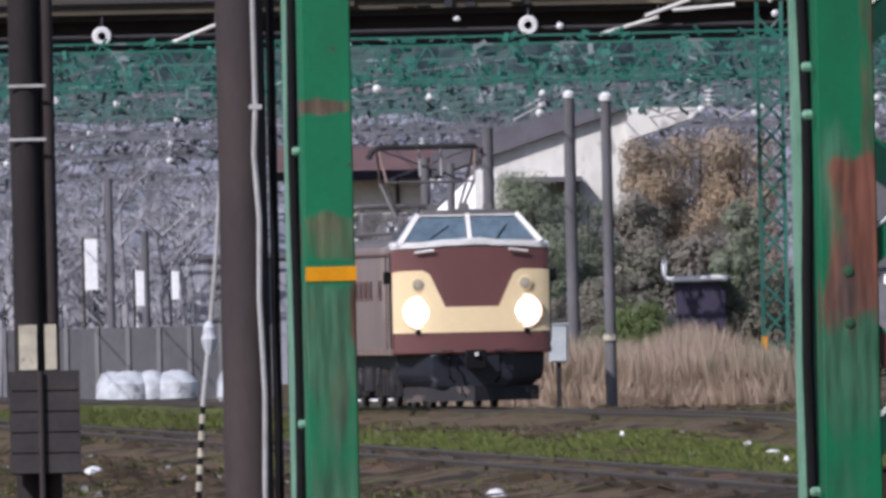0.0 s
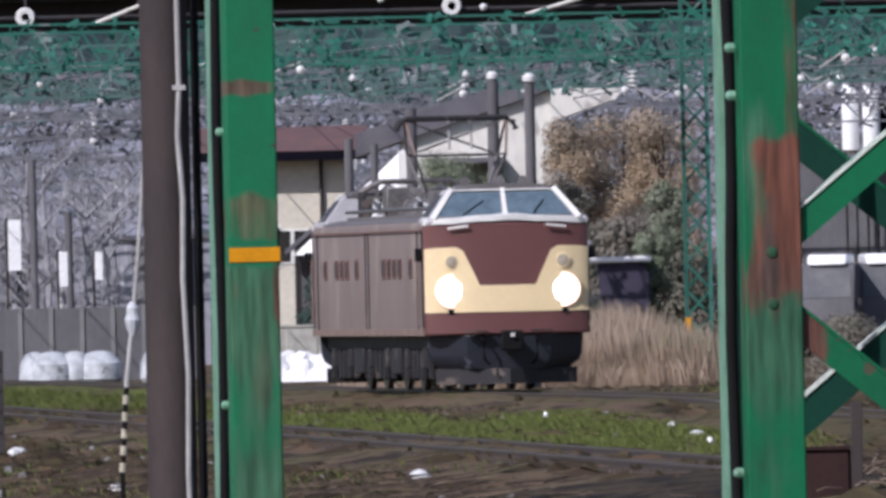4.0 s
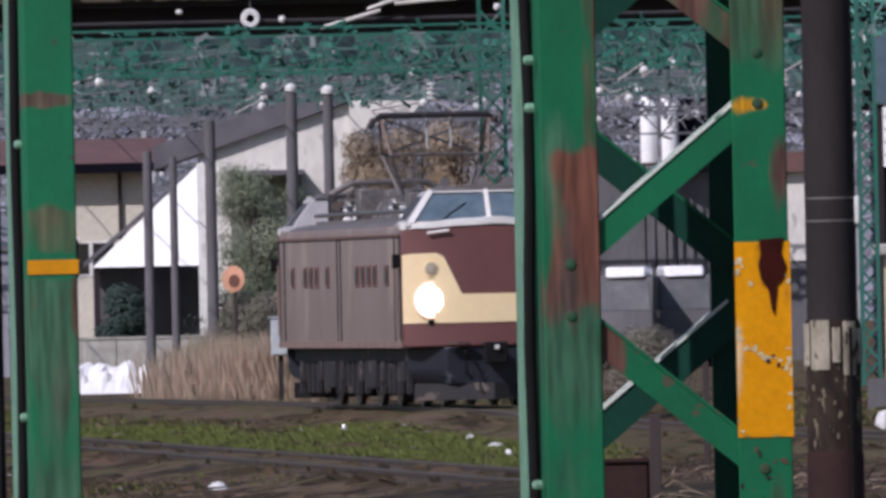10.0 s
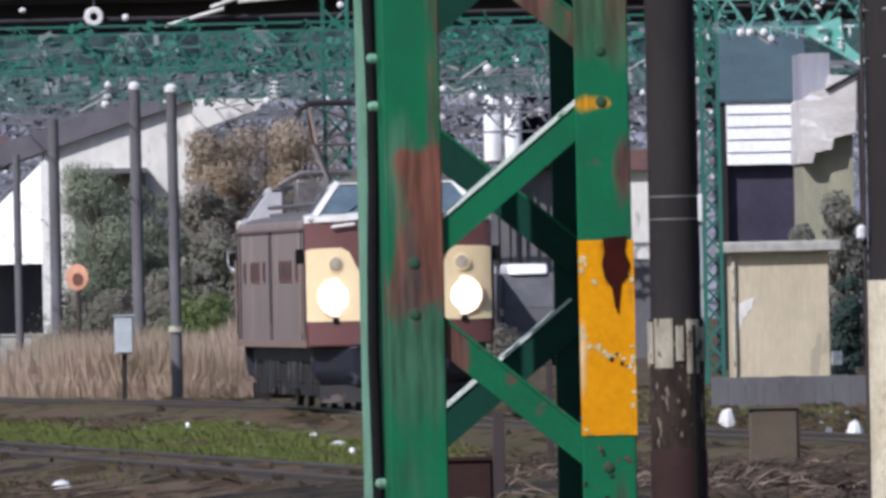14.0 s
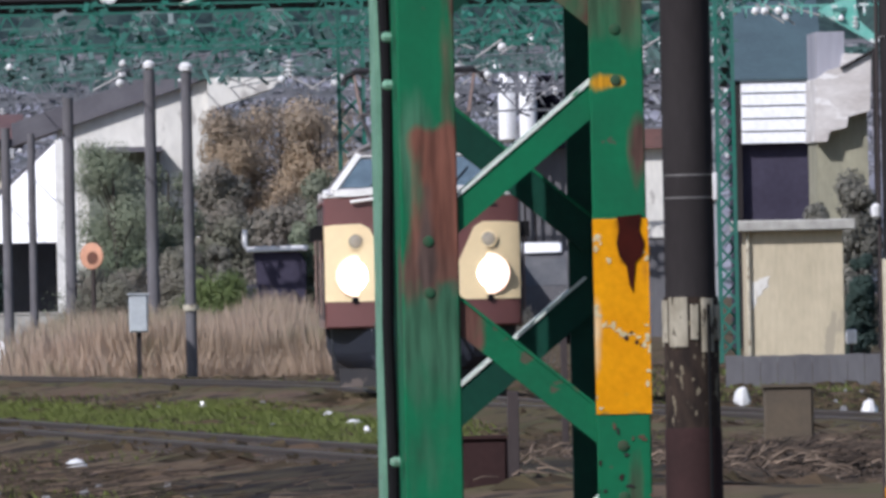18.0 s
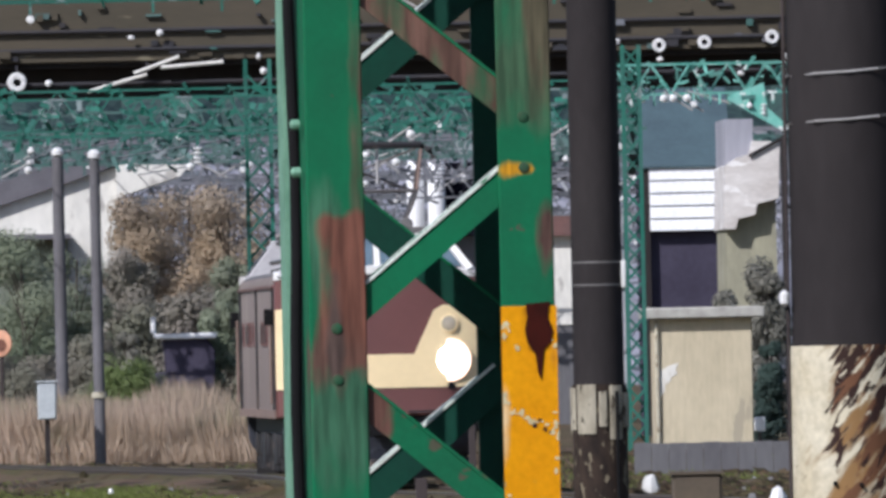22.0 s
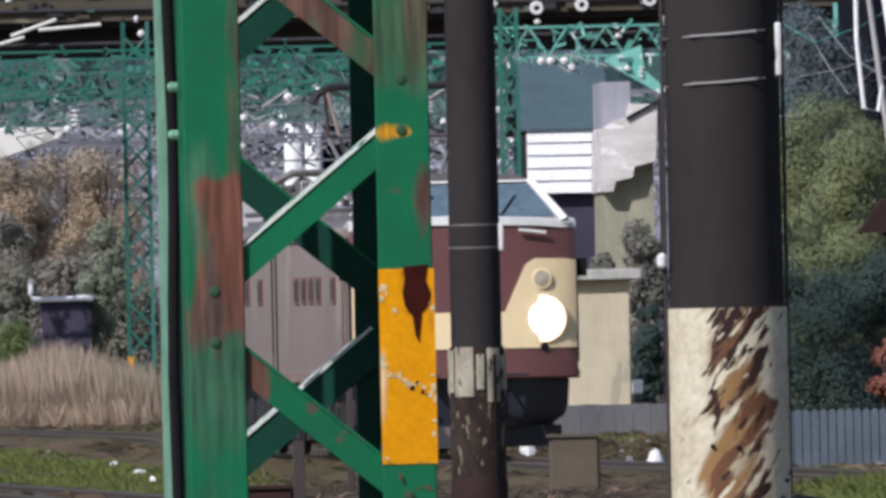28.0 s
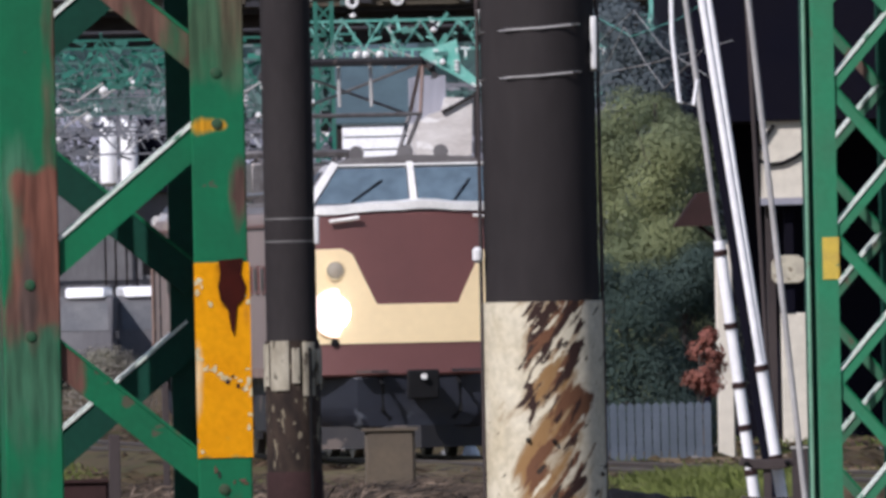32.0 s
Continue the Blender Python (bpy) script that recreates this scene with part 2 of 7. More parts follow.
LOCO_PALE = surface("sooty_grey_roof_paint", (0.15, 0.14, 0.14), (0.10, 0.095, 0.095), 2, 0.7)
DUST = surface("dusty_brown_paint", (0.24, 0.17, 0.14), (0.19, 0.13, 0.11), 2, 0.8)
LOCO_ROOF = surface("train_roof_grey", (0.16, 0.15, 0.15), (0.11, 0.1, 0.1), 2, 0.7)
LOCO_WHITE = surface("white_trim", (0.80, 0.79, 0.76), (0.7, 0.69, 0.66), 3, 0.4, bump=0.03)
LOCO_UNDER = surface("underframe_black", (0.010, 0.010, 0.014), (0.019, 0.017, 0.018), 3, 0.7, spots=(0.09, 0.07, 0.06), spot_scale=2.5, spot_edge=0.62)
LOCO_PLOW = surface("navy_steel", (0.012, 0.015, 0.026), (0.020, 0.023, 0.033), 1.5, 0.5, spots=(0.09, 0.10, 0.12), spot_scale=1.7, spot_edge=0.64)
# reflected sky is put into the pane's blue base colour
WINDSCREEN = glass("windscreen", (0.17, 0.24, 0.30), 0.12)
SIDE_PANE = surface("dusty_side_pane", (0.045, 0.035, 0.035), rough=0.4, bump=0, gloss=0.3)
LAMP_LIT = glow("headlight_lit", (1.0, 0.93, 0.84), 45.0)
LAMP_WARM = glow("reflector_halo", (1.0, 0.78, 0.70), 1.1)
LAMP_OFF = glass("lamp_lens", (0.62, 0.55, 0.44), 0.1)
DARK_WINDOW = glass("dark_window", (0.03, 0.035, 0.04))

BALLAST = surface("ballast", (0.122, 0.080, 0.056), (0.088, 0.078, 0.038), 0.5, 0.95, spots=(0.034, 0.026, 0.019), spot_scale=1.3, spot_edge=0.56, bump=0.5, stretch=(1, 0.28, 1), gloss=0.1, relief=0.05)
BED = surface("oily_ballast", (0.086, 0.064, 0.038), (0.070, 0.066, 0.030), 0.8, 0.95, spots=(0.032, 0.024, 0.018), spot_scale=2.6, spot_edge=0.60, bump=0.6, stretch=(1, 0.4, 1), gloss=0.1, relief=0.06)
LEAF_LITTER = surface("leaf_litter", (0.215, 0.150, 0.085), (0.150, 0.115, 0.072), 0.9, 0.95, spots=(0.070, 0.055, 0.034), spot_scale=2.2, spot_edge=0.60, bump=0.6, stretch=(1, 0.4, 1), gloss=0.1, relief=0.05)
SPOIL = surface("cinder_spoil", (0.036, 0.027, 0.020), (0.060, 0.050, 0.030), 0.7, 0.95, spots=(0.016, 0.012, 0.010), spot_scale=1.6, spot_edge=0.52, bump=0.6, stretch=(1, 0.4, 1), gloss=0.1, relief=0.06)
TURF = surface("mossy_turf", (0.105, 0.130, 0.030), (0.085, 0.078, 0.034), 0.45, 0.95, spots=(0.060, 0.048, 0.030), spot_scale=1.0, spot_edge=0.62, bump=0.5, stretch=(1, 0.3, 1), gloss=0.1, relief=0.04)
DIRT = surface("dirt_clods", (0.10, 0.068, 0.045), (0.052, 0.047, 0.024), 0.4, 0.95, random_tint=0.7, bump=0, gloss=0.1)
SLEEPER = surface("sleeper_wood", (0.06, 0.045, 0.035), (0.10, 0.08, 0.065), 2, 0.9, random_tint=0.3)
RAIL = surface("rail_rust", (0.042, 0.028, 0.022), (0.030, 0.021, 0.018), 1.5, 0.7)
RAIL_TOP = surface("rail_top", (0.10, 0.078, 0.066), rough=0.5, metal=0.3)
GRASS = surface("grass", (0.148, 0.180, 0.036), (0.105, 0.122, 0.033), 0.5, 0.8, random_tint=0.4, bump=0, thin=0.4)
GRASS_DRY = surface("dry_reed", (0.580, 0.455, 0.355), (0.490, 0.385, 0.285), 0.30, 0.9, spots=(0.42, 0.360, 0.250), spot_scale=0.45, spot_edge=0.54, random_tint=0.05, bump=0, gloss=0.15, thin=0.5)
# far leaf colours include haze: paler and greyer than the foliage itself
LEAF = surface("leaf", (0.235, 0.275, 0.185), (0.290, 0.310, 0.235), 0.6, 0.9, random_tint=0.25, bump=0, gloss=0.15, thin=0.4)
LEAF_MAUVE = surface("dull_mauve_leaf", (0.320, 0.285, 0.255), (0.275, 0.260, 0.210), 0.6, 0.9, random_tint=0.2, bump=0, gloss=0.1, thin=0.4)
LEAF_PALE = surface("pale_grey_leaf", (0.300, 0.290, 0.250), (0.220, 0.215, 0.180), 0.8, 0.9, random_tint=0.25, bump=0, gloss=0.1, thin=0.4)
UNDERCROFT = surface("shade_dark_mauve", (0.062, 0.056, 0.084), (0.045, 0.040, 0.062), 1, 0.9, gloss=0.1)
LEAF_DARK = surface("dull_brown_green_leaf", (0.235, 0.235, 0.180), (0.285, 0.245, 0.215), 0.5, 0.9, random_tint=0.2, bump=0, gloss=0.1, thin=0.4)
LEAF_OLIVE = surface("olive_leaf", (0.285, 0.310, 0.150), (0.200, 0.240, 0.145), 0.8, 0.9, random_tint=0.12, bump=0, gloss=0.05, thin=0.4)
LEAF_BLUE = surface("hazed_leaf", (0.150, 0.185, 0.200), (0.125, 0.150, 0.165), 0.5, 0.9, random_tint=0.15, bump=0, gloss=0.05, thin=0.4)
LEAF_SHADE = surface("dark_shade_leaf", (0.070, 0.105, 0.090), (0.084, 0.118, 0.105), 0.8, 0.7, random_tint=0.12, bump=0, gloss=0.05, thin=0.4)
LEAF_BRIGHT = surface("fresh_leaf", (0.170, 0.225, 0.075), (0.140, 0.175, 0.070), 0.8, 0.7, random_tint=0.4, bump=0, thin=0.4)
LEAF_BROWN = surface("autumn_leaf", (0.470, 0.360, 0.240), (0.400, 0.335, 0.265), 0.6, 0.9, random_tint=0.2, bump=0, thin=0.4)
LEAF_RED = surface("red_leaf", (0.360, 0.125, 0.090), (0.280, 0.130, 0.090), 0.8, 0.7, random_tint=0.4, bump=0, thin=0.4)
BARK = surface("bark", (0.075, 0.06, 0.05), (0.05, 0.04, 0.035), 5, 0.9, bump=0.4, stretch=(1, 1, 0.3))
# twigs and far hill hold haze in their pale lilac-grey colours
TWIG = surface("hazed_bare_twigs", (0.33, 0.325, 0.345), (0.27, 0.265, 0.29), 1, 0.9, random_tint=0.4, bump=0)
HILL = surface("hazed_wooded_hill", (0.20, 0.20, 0.235), (0.28, 0.275, 0.315), 0.08, 0.95, bump=0, spots=(0.06, 0.075, 0.08), spot_scale=0.3, spot_edge=0.55, random_tint=0.3)

RIDGE = surface("evergreen_ridge", (0.045, 0.085, 0.075), (0.075, 0.11, 0.10), 0.06, 0.95, bump=0, spots=(0.03, 0.05, 0.05), spot_scale=0.25, spot_edge=0.52, random_tint=0.5, gloss=0.1)

WALL_CREAM = surface("cream_render", (0.66, 0.61, 0.51), (0.58, 0.54, 0.45), 0.8, 0.85)
WALL_WHITE = surface("white_render", (0.80, 0.79, 0.75), (0.74, 0.73, 0.70), 0.7, 0.8)
WALL_PALE = surface("weathered_cream_render", (0.74, 0.72, 0.66), (0.64, 0.625, 0.58), 0.6, 0.85, stretch=(1, 1, 0.5), spots=(0.40, 0.38, 0.35), spot_scale=0.9, spot_edge=0.64)
WALL_MOTTLED = surface("flaking_pale_render", (0.70, 0.67, 0.64), (0.50, 0.46, 0.43), 1.1, 0.85, spots=(0.76, 0.74, 0.72), spot_scale=1.6, spot_edge=0.58, stretch=(0.6, 1, 1.6))
WALL_GREY = surface("grey_concrete", (0.22, 0.22, 0.22), (0.17, 0.17, 0.175), 0.7, 0.9, stretch=(1, 1, 0.4))
WALL_LILAC = surface("pale_grey_render", (0.34, 0.34, 0.38), (0.27, 0.27, 0.31), 0.5, 0.85, stretch=(1.5, 1, 0.25), spots=(0.5, 0.5, 0.53), spot_scale=0.8, spot_edge=0.62)
WALL_OLIVE = surface("olive_cream_render", (0.36, 0.345, 0.25), (0.26, 0.25, 0.19), 1.0, 0.9, spots=(0.46, 0.44, 0.36), spot_scale=1.2, spot_edge=0.62, stretch=(1.4, 1, 0.5), gloss=0.1)
WALL_SAGE = surface("shaded_grey_green", (0.26, 0.28, 0.22), (0.20, 0.22, 0.18), 0.9, 0.9, gloss=0.1)
WALL_BEIGE = surface("beige_render", (0.57, 0.50, 0.36), (0.47, 0.41, 0.29), 0.8, 0.9, spots=(0.36, 0.32, 0.24), spot_scale=1.5, spot_edge=0.6, stretch=(1.6, 1, 0.45), gloss=0.15)
ROOF_GREY = surface("grey_roof_tile", (0.13, 0.125, 0.14), (0.10, 0.095, 0.11), 2, 0.7, stretch=(1, 4, 1))
ROOF_RED = surface("red_brown_tile", (0.17, 0.085, 0.075), (0.12, 0.07, 0.065), 2, 0.75)
ROOF_TEAL = surface("blue_grey_metal_roof", (0.075, 0.115, 0.132), (0.062, 0.092, 0.108), 1, 0.7, gloss=0.2)
ROOF_SLAB = surface("weathered_concrete", (0.45, 0.44, 0.40), (0.33, 0.32, 0.29), 4, 0.9)
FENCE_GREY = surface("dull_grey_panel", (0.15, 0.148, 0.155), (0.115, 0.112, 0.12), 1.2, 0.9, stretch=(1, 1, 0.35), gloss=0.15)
FENCE_BLUE = surface("blue_grey_steel", (0.092, 0.115, 0.149), (0.069, 0.089, 0.115), 2, 0.6)
SHADE_DARK = surface("dark_and_shade_black", (0.0035, 0.0035, 0.009), (0.005, 0.0045, 0.009), 1, 0.9, gloss=0.1)
CAR_WHITE = surface("white_car_paint", (0.88, 0.88, 0.88), (0.84, 0.84, 0.85), 1, 0.25, bump=0)
CAR_DARK = surface("dark_car_trim", (0.025, 0.025, 0.03), rough=0.5, bump=0)
BOX_GREY_DIM = surface("glare_grey_glass", (0.10, 0.105, 0.115), (0.15, 0.15, 0.155), 1.5, 0.35, bump=0, gloss=0.3)
HOOD = surface("dark_brown_board", (0.042, 0.023, 0.022), (0.032, 0.019, 0.018), 3, 0.9, gloss=0.1)
BOX_BROWN = surface("brown_cabinet", (0.105, 0.080, 0.052), (0.080, 0.062, 0.043), 3, 0.8)
CABINET_DARK = surface("dark_grey_slat", (0.055, 0.05, 0.05), (0.042, 0.038, 0.039), 4, 0.85, gloss=0.15)
BOX_GREY = surface("pale_grey_cabinet", (0.48, 0.52, 0.53), (0.40, 0.43, 0.45), 3, 0.6)
SIGN_ORANGE = surface("faded_orange_sign", (0.62, 0.31, 0.19), (0.48, 0.25, 0.16), 4, 0.6)
SACK = surface("white_sack", (0.60, 0.63, 0.66), (0.34, 0.36, 0.38), 3, 0.8, bump=0.3, spots=(0.2, 0.2, 0.2), spot_scale=2.5, spot_edge=0.62)
STICKS = surface("dead_brush", (0.185, 0.132, 0.094), (0.044, 0.031, 0.023), 1.5, 0.9, random_tint=0.9, bump=0)
HUSK = surface("dry_husk", (0.30, 0.225, 0.165), (0.12, 0.085, 0.060), 1.2, 0.9, random_tint=0.8, bump=0)
TEAL_BRIGHT = surface("pale_teal_paint", (0.10, 0.36, 0.29), (0.20, 0.42, 0.37), 2.0, 0.6, spots=(0.62, 0.66, 0.64), spot_scale=2.4, spot_edge=0.60, gloss=0.2, random_tint=0.5)
TEAL = surface("teal_paint", (0.10, 0.48, 0.38), (0.08, 0.40, 0.33), 2, 0.5)


# ---- mesh building ----
class Shape:
    """Collects solids; one Shape becomes one mesh."""

    def __init__(self):
        self.v, self.f = [], []

    def add(self, verts, faces):
        k = len(self.v)
        self.v.extend([tuple(p) for p in verts])
        self.f.extend([tuple(k + i for i in f) for f in faces])
        return self

    def box(self, x0, x1, y0, y1, z0, z1):
        return self.add([(x, y, z) for z in (z0, z1) for y in (y0, y1) for x in (x0, x1)],
                        [(0, 2, 3, 1), (4, 5, 7, 6), (0, 1, 5, 4), (2, 6, 7, 3), (0, 4, 6, 2), (1, 3, 7, 5)])

    def prism(self, poly, a, b, axis="y"):
        put = {"x": lambda p, d: (d, p[0], p[1]), "y": lambda p, d: (p[0], d, p[1]), "z": lambda p, d: (p[0], p[1], d)}[axis]
        n = len(poly)
        return self.add([put(p, a) for p in poly] + [put(p, b) for p in poly],
                        [tuple(range(n - 1, -1, -1)), tuple(range(n, 2 * n))] + [(i, (i + 1) % n, n + (i + 1) % n, n + i) for i in range(n)])

    def bar(self, a, b, w, t, up=(0, 1, 0)):
        """A beam from a to b, w wide across, t thick along up."""
        a, b = Vector(a), Vector(b)
        d = (b - a).normalized()
        u = Vector(up)
        u = (u - d * u.dot(d)).normalized()
        s = d.cross(u) * (w / 2)
        u = u * (t / 2)
        return self.add([p + i * s + j * u for p in (a, b) for j in (-1, 1) for i in (-1, 1)],
                        [(0, 2, 3, 1), (4, 5, 7, 6), (0, 1, 5, 4), (2, 6, 7, 3), (0, 4, 6, 2), (1, 3, 7, 5)])

    def tube(self, pts, r, n=8, r1=None):
        pts = [Vector(p) for p in pts]
        r1 = r if r1 is None else r1
        k = len(self.v)
        for i, p in enumerate(pts):
            d = (pts[min(i + 1, len(pts) - 1)] - pts[max(i - 1, 0)]).normalized()
            u = d.orthogonal().normalized() if abs(d.z) < 0.9 else (Vector((1, 0, 0)) - d * d.x).normalized()
            w = d.cross(u)
            rr = r + (r1 - r) * i / max(1, len(pts) - 1)
            self.v.extend([tuple(p + (u * math.cos(2 * math.pi * j / n) + w * math.sin(2 * math.pi * j / n)) * rr) for j in range(n)])
        for i in range(len(pts) - 1):
            for j in range(n):
                a, b = k + i * n + j, k + i * n + (j + 1) % n
                self.f.append((a, b, b + n, a + n))
        self.f.append(tuple(k + j for j in range(n - 1, -1, -1)))
        self.f.append(tuple(k + (len(pts) - 1) * n + j for j in range(n)))
        return self

    def lathe(self, prof, c, n=16, axis="z"):
        """prof: (radius, height) pairs round an axis through c."""
        k = len(self.v)
        for r, h in prof:
            for j in range(n):
                x, y = r * math.cos(2 * math.pi * j / n), r * math.sin(2 * math.pi * j / n)
                q = {"z": (x, y, h), "y": (x, h, y), "x": (h, x, y)}[axis]
                self.v.append((c[0] + q[0], c[1] + q[1], c[2] + q[2]))
        for i in range(len(prof) - 1):
            for j in range(n):
                a, b = k + i * n + j, k + i * n + (j + 1) % n
                self.f.append((a, b, b + n, a + n))
        self.f.append(tuple(k + j for j in range(n - 1, -1, -1)))
        self.f.append(tuple(k + (len(prof) - 1) * n + j for j in range(n)))
        return self

    def mesh(self, name, mats, solid=True):
        me = bpy.data.meshes.new(name)
        me.from_pydata(self.v, [], self.f)
        for m in mats if isinstance(mats, (list, tuple)) else [mats]:
            me.materials.append(m)
        if solid:
            bm = bmesh.new()
            bm.from_mesh(me)
            bmesh.ops.recalc_face_normals(bm, faces=bm.faces)
            bm.to_mesh(me)
            bm.free()
            me.shade_smooth()
            me.set_sharp_from_angle(angle=radians(32))
        return me


def part(name, shape, material, parent=None, label="", bevel=0.0, solid=True):
    ob = new(name, shape.mesh(name, material, solid))
    if parent:
        ob.parent = parent
    if bevel:
        b = ob.modifiers.new("bevel", "BEVEL")
        b.width, b.segments, b.limit_method, b.angle_limit = bevel, 2, "ANGLE", radians(40)
    return tagged(ob, label)


def thing(name, at, label, category, group="", rz=0.0, kind=""):
    ob = new(name)
    ob.matrix_world = pose(*at, 0, 0, rz)
    return tagged(ob, label, category, group, kind)


def insulator(parent, at, length=0.42, axis="z", r=0.085):
    prof, h = [(0.02, 0)], 0.0
    k = max(3, int(length / 0.08))
    for i in range(k):
        h = length * (i + 0.2) / k
        prof += [(0.03, h), (r, h + length * 0.25 / k), (r * 0.9, h + length * 0.4 / k), (0.03, h + length * 0.5 / k)]
    prof.append((0.02, length))
    return part("insulator", Shape().lathe(prof, at, 10, axis), PORCELAIN, parent, "white ribbed insulator")


rng = random.Random(7)

# ---- ground ----
GROUND_Z = -0.25
MAIN = [(-2.20, 404.9), (-0.45, 389.1), (0.46, 381.0), (1.37, 372.8), (2.31, 364.6), (3.27, 356.4), (4.16, 348.3), (4.86, 340.1), (5.39, 331.9), (5.67, 323.7), (5.72, 315.5), (5.73, 307.3), (5.87, 299.1), (6.17, 290.9), (6.61, 282.7), (7.26, 274.4), (8.01, 266.2), (8.71, 258.0), (9.40, 249.2)]


def main_x(y):
    """Where the running line lies at the distance y."""
    p = [(-66.0, 980.0), *MAIN, (10.9, 230.0), (13.6, 195.0), (24.0, 60.0), (28.0, 0.0)]
    for (xa, ya), (xb, yb) in zip(p, p[1:]):
        if yb <= y <= ya:
            return xa + (xb - xa) * (ya - y) / (ya - yb)
    return p[-1][0] + (p[-1][1] - y) * 0.07


def side_x(y):
    """Where the second track lies."""
    return -1.6 + 0.072 * (283 - y)


def lie(x, y):
    """The height of the uneven ground, with the banks that carry the tracks."""
    z = GROUND_Z + 0.05 * noise.noise((x * 0.5, y * 0.1, 0)) + 0.03 * noise.noise((x * 1.3, y * 0.3, 4))
    for c in (main_x(y), side_x(y)):
        z += 0.17 * min(1.0, max(0.0, 2.0 - abs(x - c) / 1.1))
    return z


def ground():
    s = Shape()
    xs = [-3000, -800, -200, -60] + [-30 + 1.0 * i for i in range(81)] + [80, 200, 800, 3000]
    ys = [-600, -100, 0, 100, 160] + [170 + 2.0 * i for i in range(160)] + [500, 560, 650, 800, 1200, 2000, 4500]
    k = 0
    for y in ys:
        for x in xs:
            s.v.append((x, y, lie(x, y) if 170 <= y <= 490 and -30 <= x <= 50 else GROUND_Z))
    w = len(xs)
    for j in range(len(ys) - 1):
        for i in range(w - 1):
            a = j * w + i
            s.f.append((a, a + 1, a + w + 1, a + w))
    ob = new("ground", s.mesh("ground", BALLAST, False))
    tagged(ob, "brown stony yard ground with dirt and ballast", "ground", kind="structure")


ground()


def track(name, fx, y0, y1, label):
    t = thing(name, (0, 0, 0), label, "railway track", kind="structure")
    for side in (-0.57, 0.57):
        foot, top = Shape(), Shape()
        ys = list(np.arange(y0, y1, 4.0))
        for a, b in zip(ys, ys[1:]):
            pa, pb = (fx(a) + side, a), (fx(b) + side, b)
            foot.bar((*pa, -0.085), (*pb, -0.085), 0.065, 0.13, up=(0, 0, 1))
            top.bar((*pa, -0.012), (*pb, -0.012), 0.067, 0.02, up=(0, 0, 1))
        part("rail", foot, RAIL, t)
        part("rail_head", top, RAIL_TOP, t, "worn shiny rail head")
    sl = Shape().box(-1.0, 1.0, -0.11, 0.11, -0.10, 0.04)
    me = sl.mesh("sleeper", SLEEPER)
    y = y0
    while y < min(y1, y0 + 110):
        o = new("sleeper", me)
        o.parent = t
        dx = (fx(y + 1) - fx(y - 1)) / 2
        o.matrix_basis = pose(fx(y), y, -0.11 + rng.uniform(-0.02, 0.015), 0, 0, -math.degrees(math.atan(dx)) + rng.uniform(-2, 2))
        y += 0.62
    return t


track("railway_track", main_x, 205.0, 620.0, "rusty rails on dark wooden sleepers in weedy ballast")
track("railway_track", side_x, 205.0, 480.0, "overgrown siding with dark rusty rails")


def blades(name, spots, material, label, category, height, lean=0.45, width=0.018, spin=1.6):
    """Tufts of upright blades at the given places, joined."""
    s = Shape()
    for x, y, z, n, spread in spots:
        for _ in range(n):
            px, py = x + rng.gauss(0, spread), y + rng.gauss(0, spread)
            h = height * (0.28 + 0.55 * rng.random() + 0.35 * rng.random() ** 4) * (1.0 + 0.4 * noise.noise((px * 0.7, py * 0.15, 3)) + 0.35 * noise.noise((px * 0.22, py * 0.05, 6)))
            dx, dy, a = rng.gauss(0, lean) * h, rng.gauss(0, lean) * h, rng.uniform(-spin, spin)
            cx, cy = math.cos(a) * width, math.sin(a) * width
            s.add([(px - cx, py - cy, z), (px + cx, py + cy, z), (px + dx * 0.4 + cx * 0.6, py + dy * 0.4, z + h * 0.6), (px + dx, py + dy, z + h)], [(0, 1, 2), (0, 2, 3)])
    return tagged(new(name, s.mesh(name, material, False)), label, category, kind="stuff")


# grass between the two tracks, and thinner tufts about
spots = []
for _ in range(4200):
    y = rng.uniform(222, 335)
    lo, hi = side_x(y) + 1.3, main_x(y) - 2.0
    x = lo + (hi - lo) * rng.random()
    if noise.noise((x * 0.35, y * 0.05, 2)) > -0.3 and x < 0.0196 * y:
        spots.append((x, y, GROUND_Z - 0.02, 26, 0.3))
blades("grass", spots, GRASS, "short green grass between the tracks", "grass", 0.16)
spots = []
for _ in range(7000):
    x, y = rng.uniform(-14, 26), rng.uniform(183, 425)
    if noise.noise((x * 0.16, y * 0.035, 8)) > -0.08 and abs(x - main_x(y)) > 0.5 and not 0.0196 < x / y < 0.027:
        spots.append((x, y, GROUND_Z + 0.09 if abs(x - side_x(y)) < 1.6 else GROUND_Z - 0.02, 16, 0.35))
blades("grass", spots, GRASS, "scattered weeds in the ballast", "grass", 0.13)
spots = [(rng.uniform(-14, 26), rng.uniform(183, 430), GROUND_Z - 0.02, 8, 0.3) for _ in range(2100)]
blades("dry_grass", spots, STICKS, "dead brown weeds in the ballast", "dry grass", 0.15)
spots = []
for _ in range(900):
    y = rng.uniform(199, 221)
    x = y * rng.uniform(0.0462, 0.0535)
    if noise.noise((x * 0.6, y * 0.1, 11)) > -0.22:
        spots.append((x, y, lie(x, y) - 0.01, 20, 0.22))
blades("grass", spots, GRASS, "rank green grass beside the platform", "grass", 0.20)


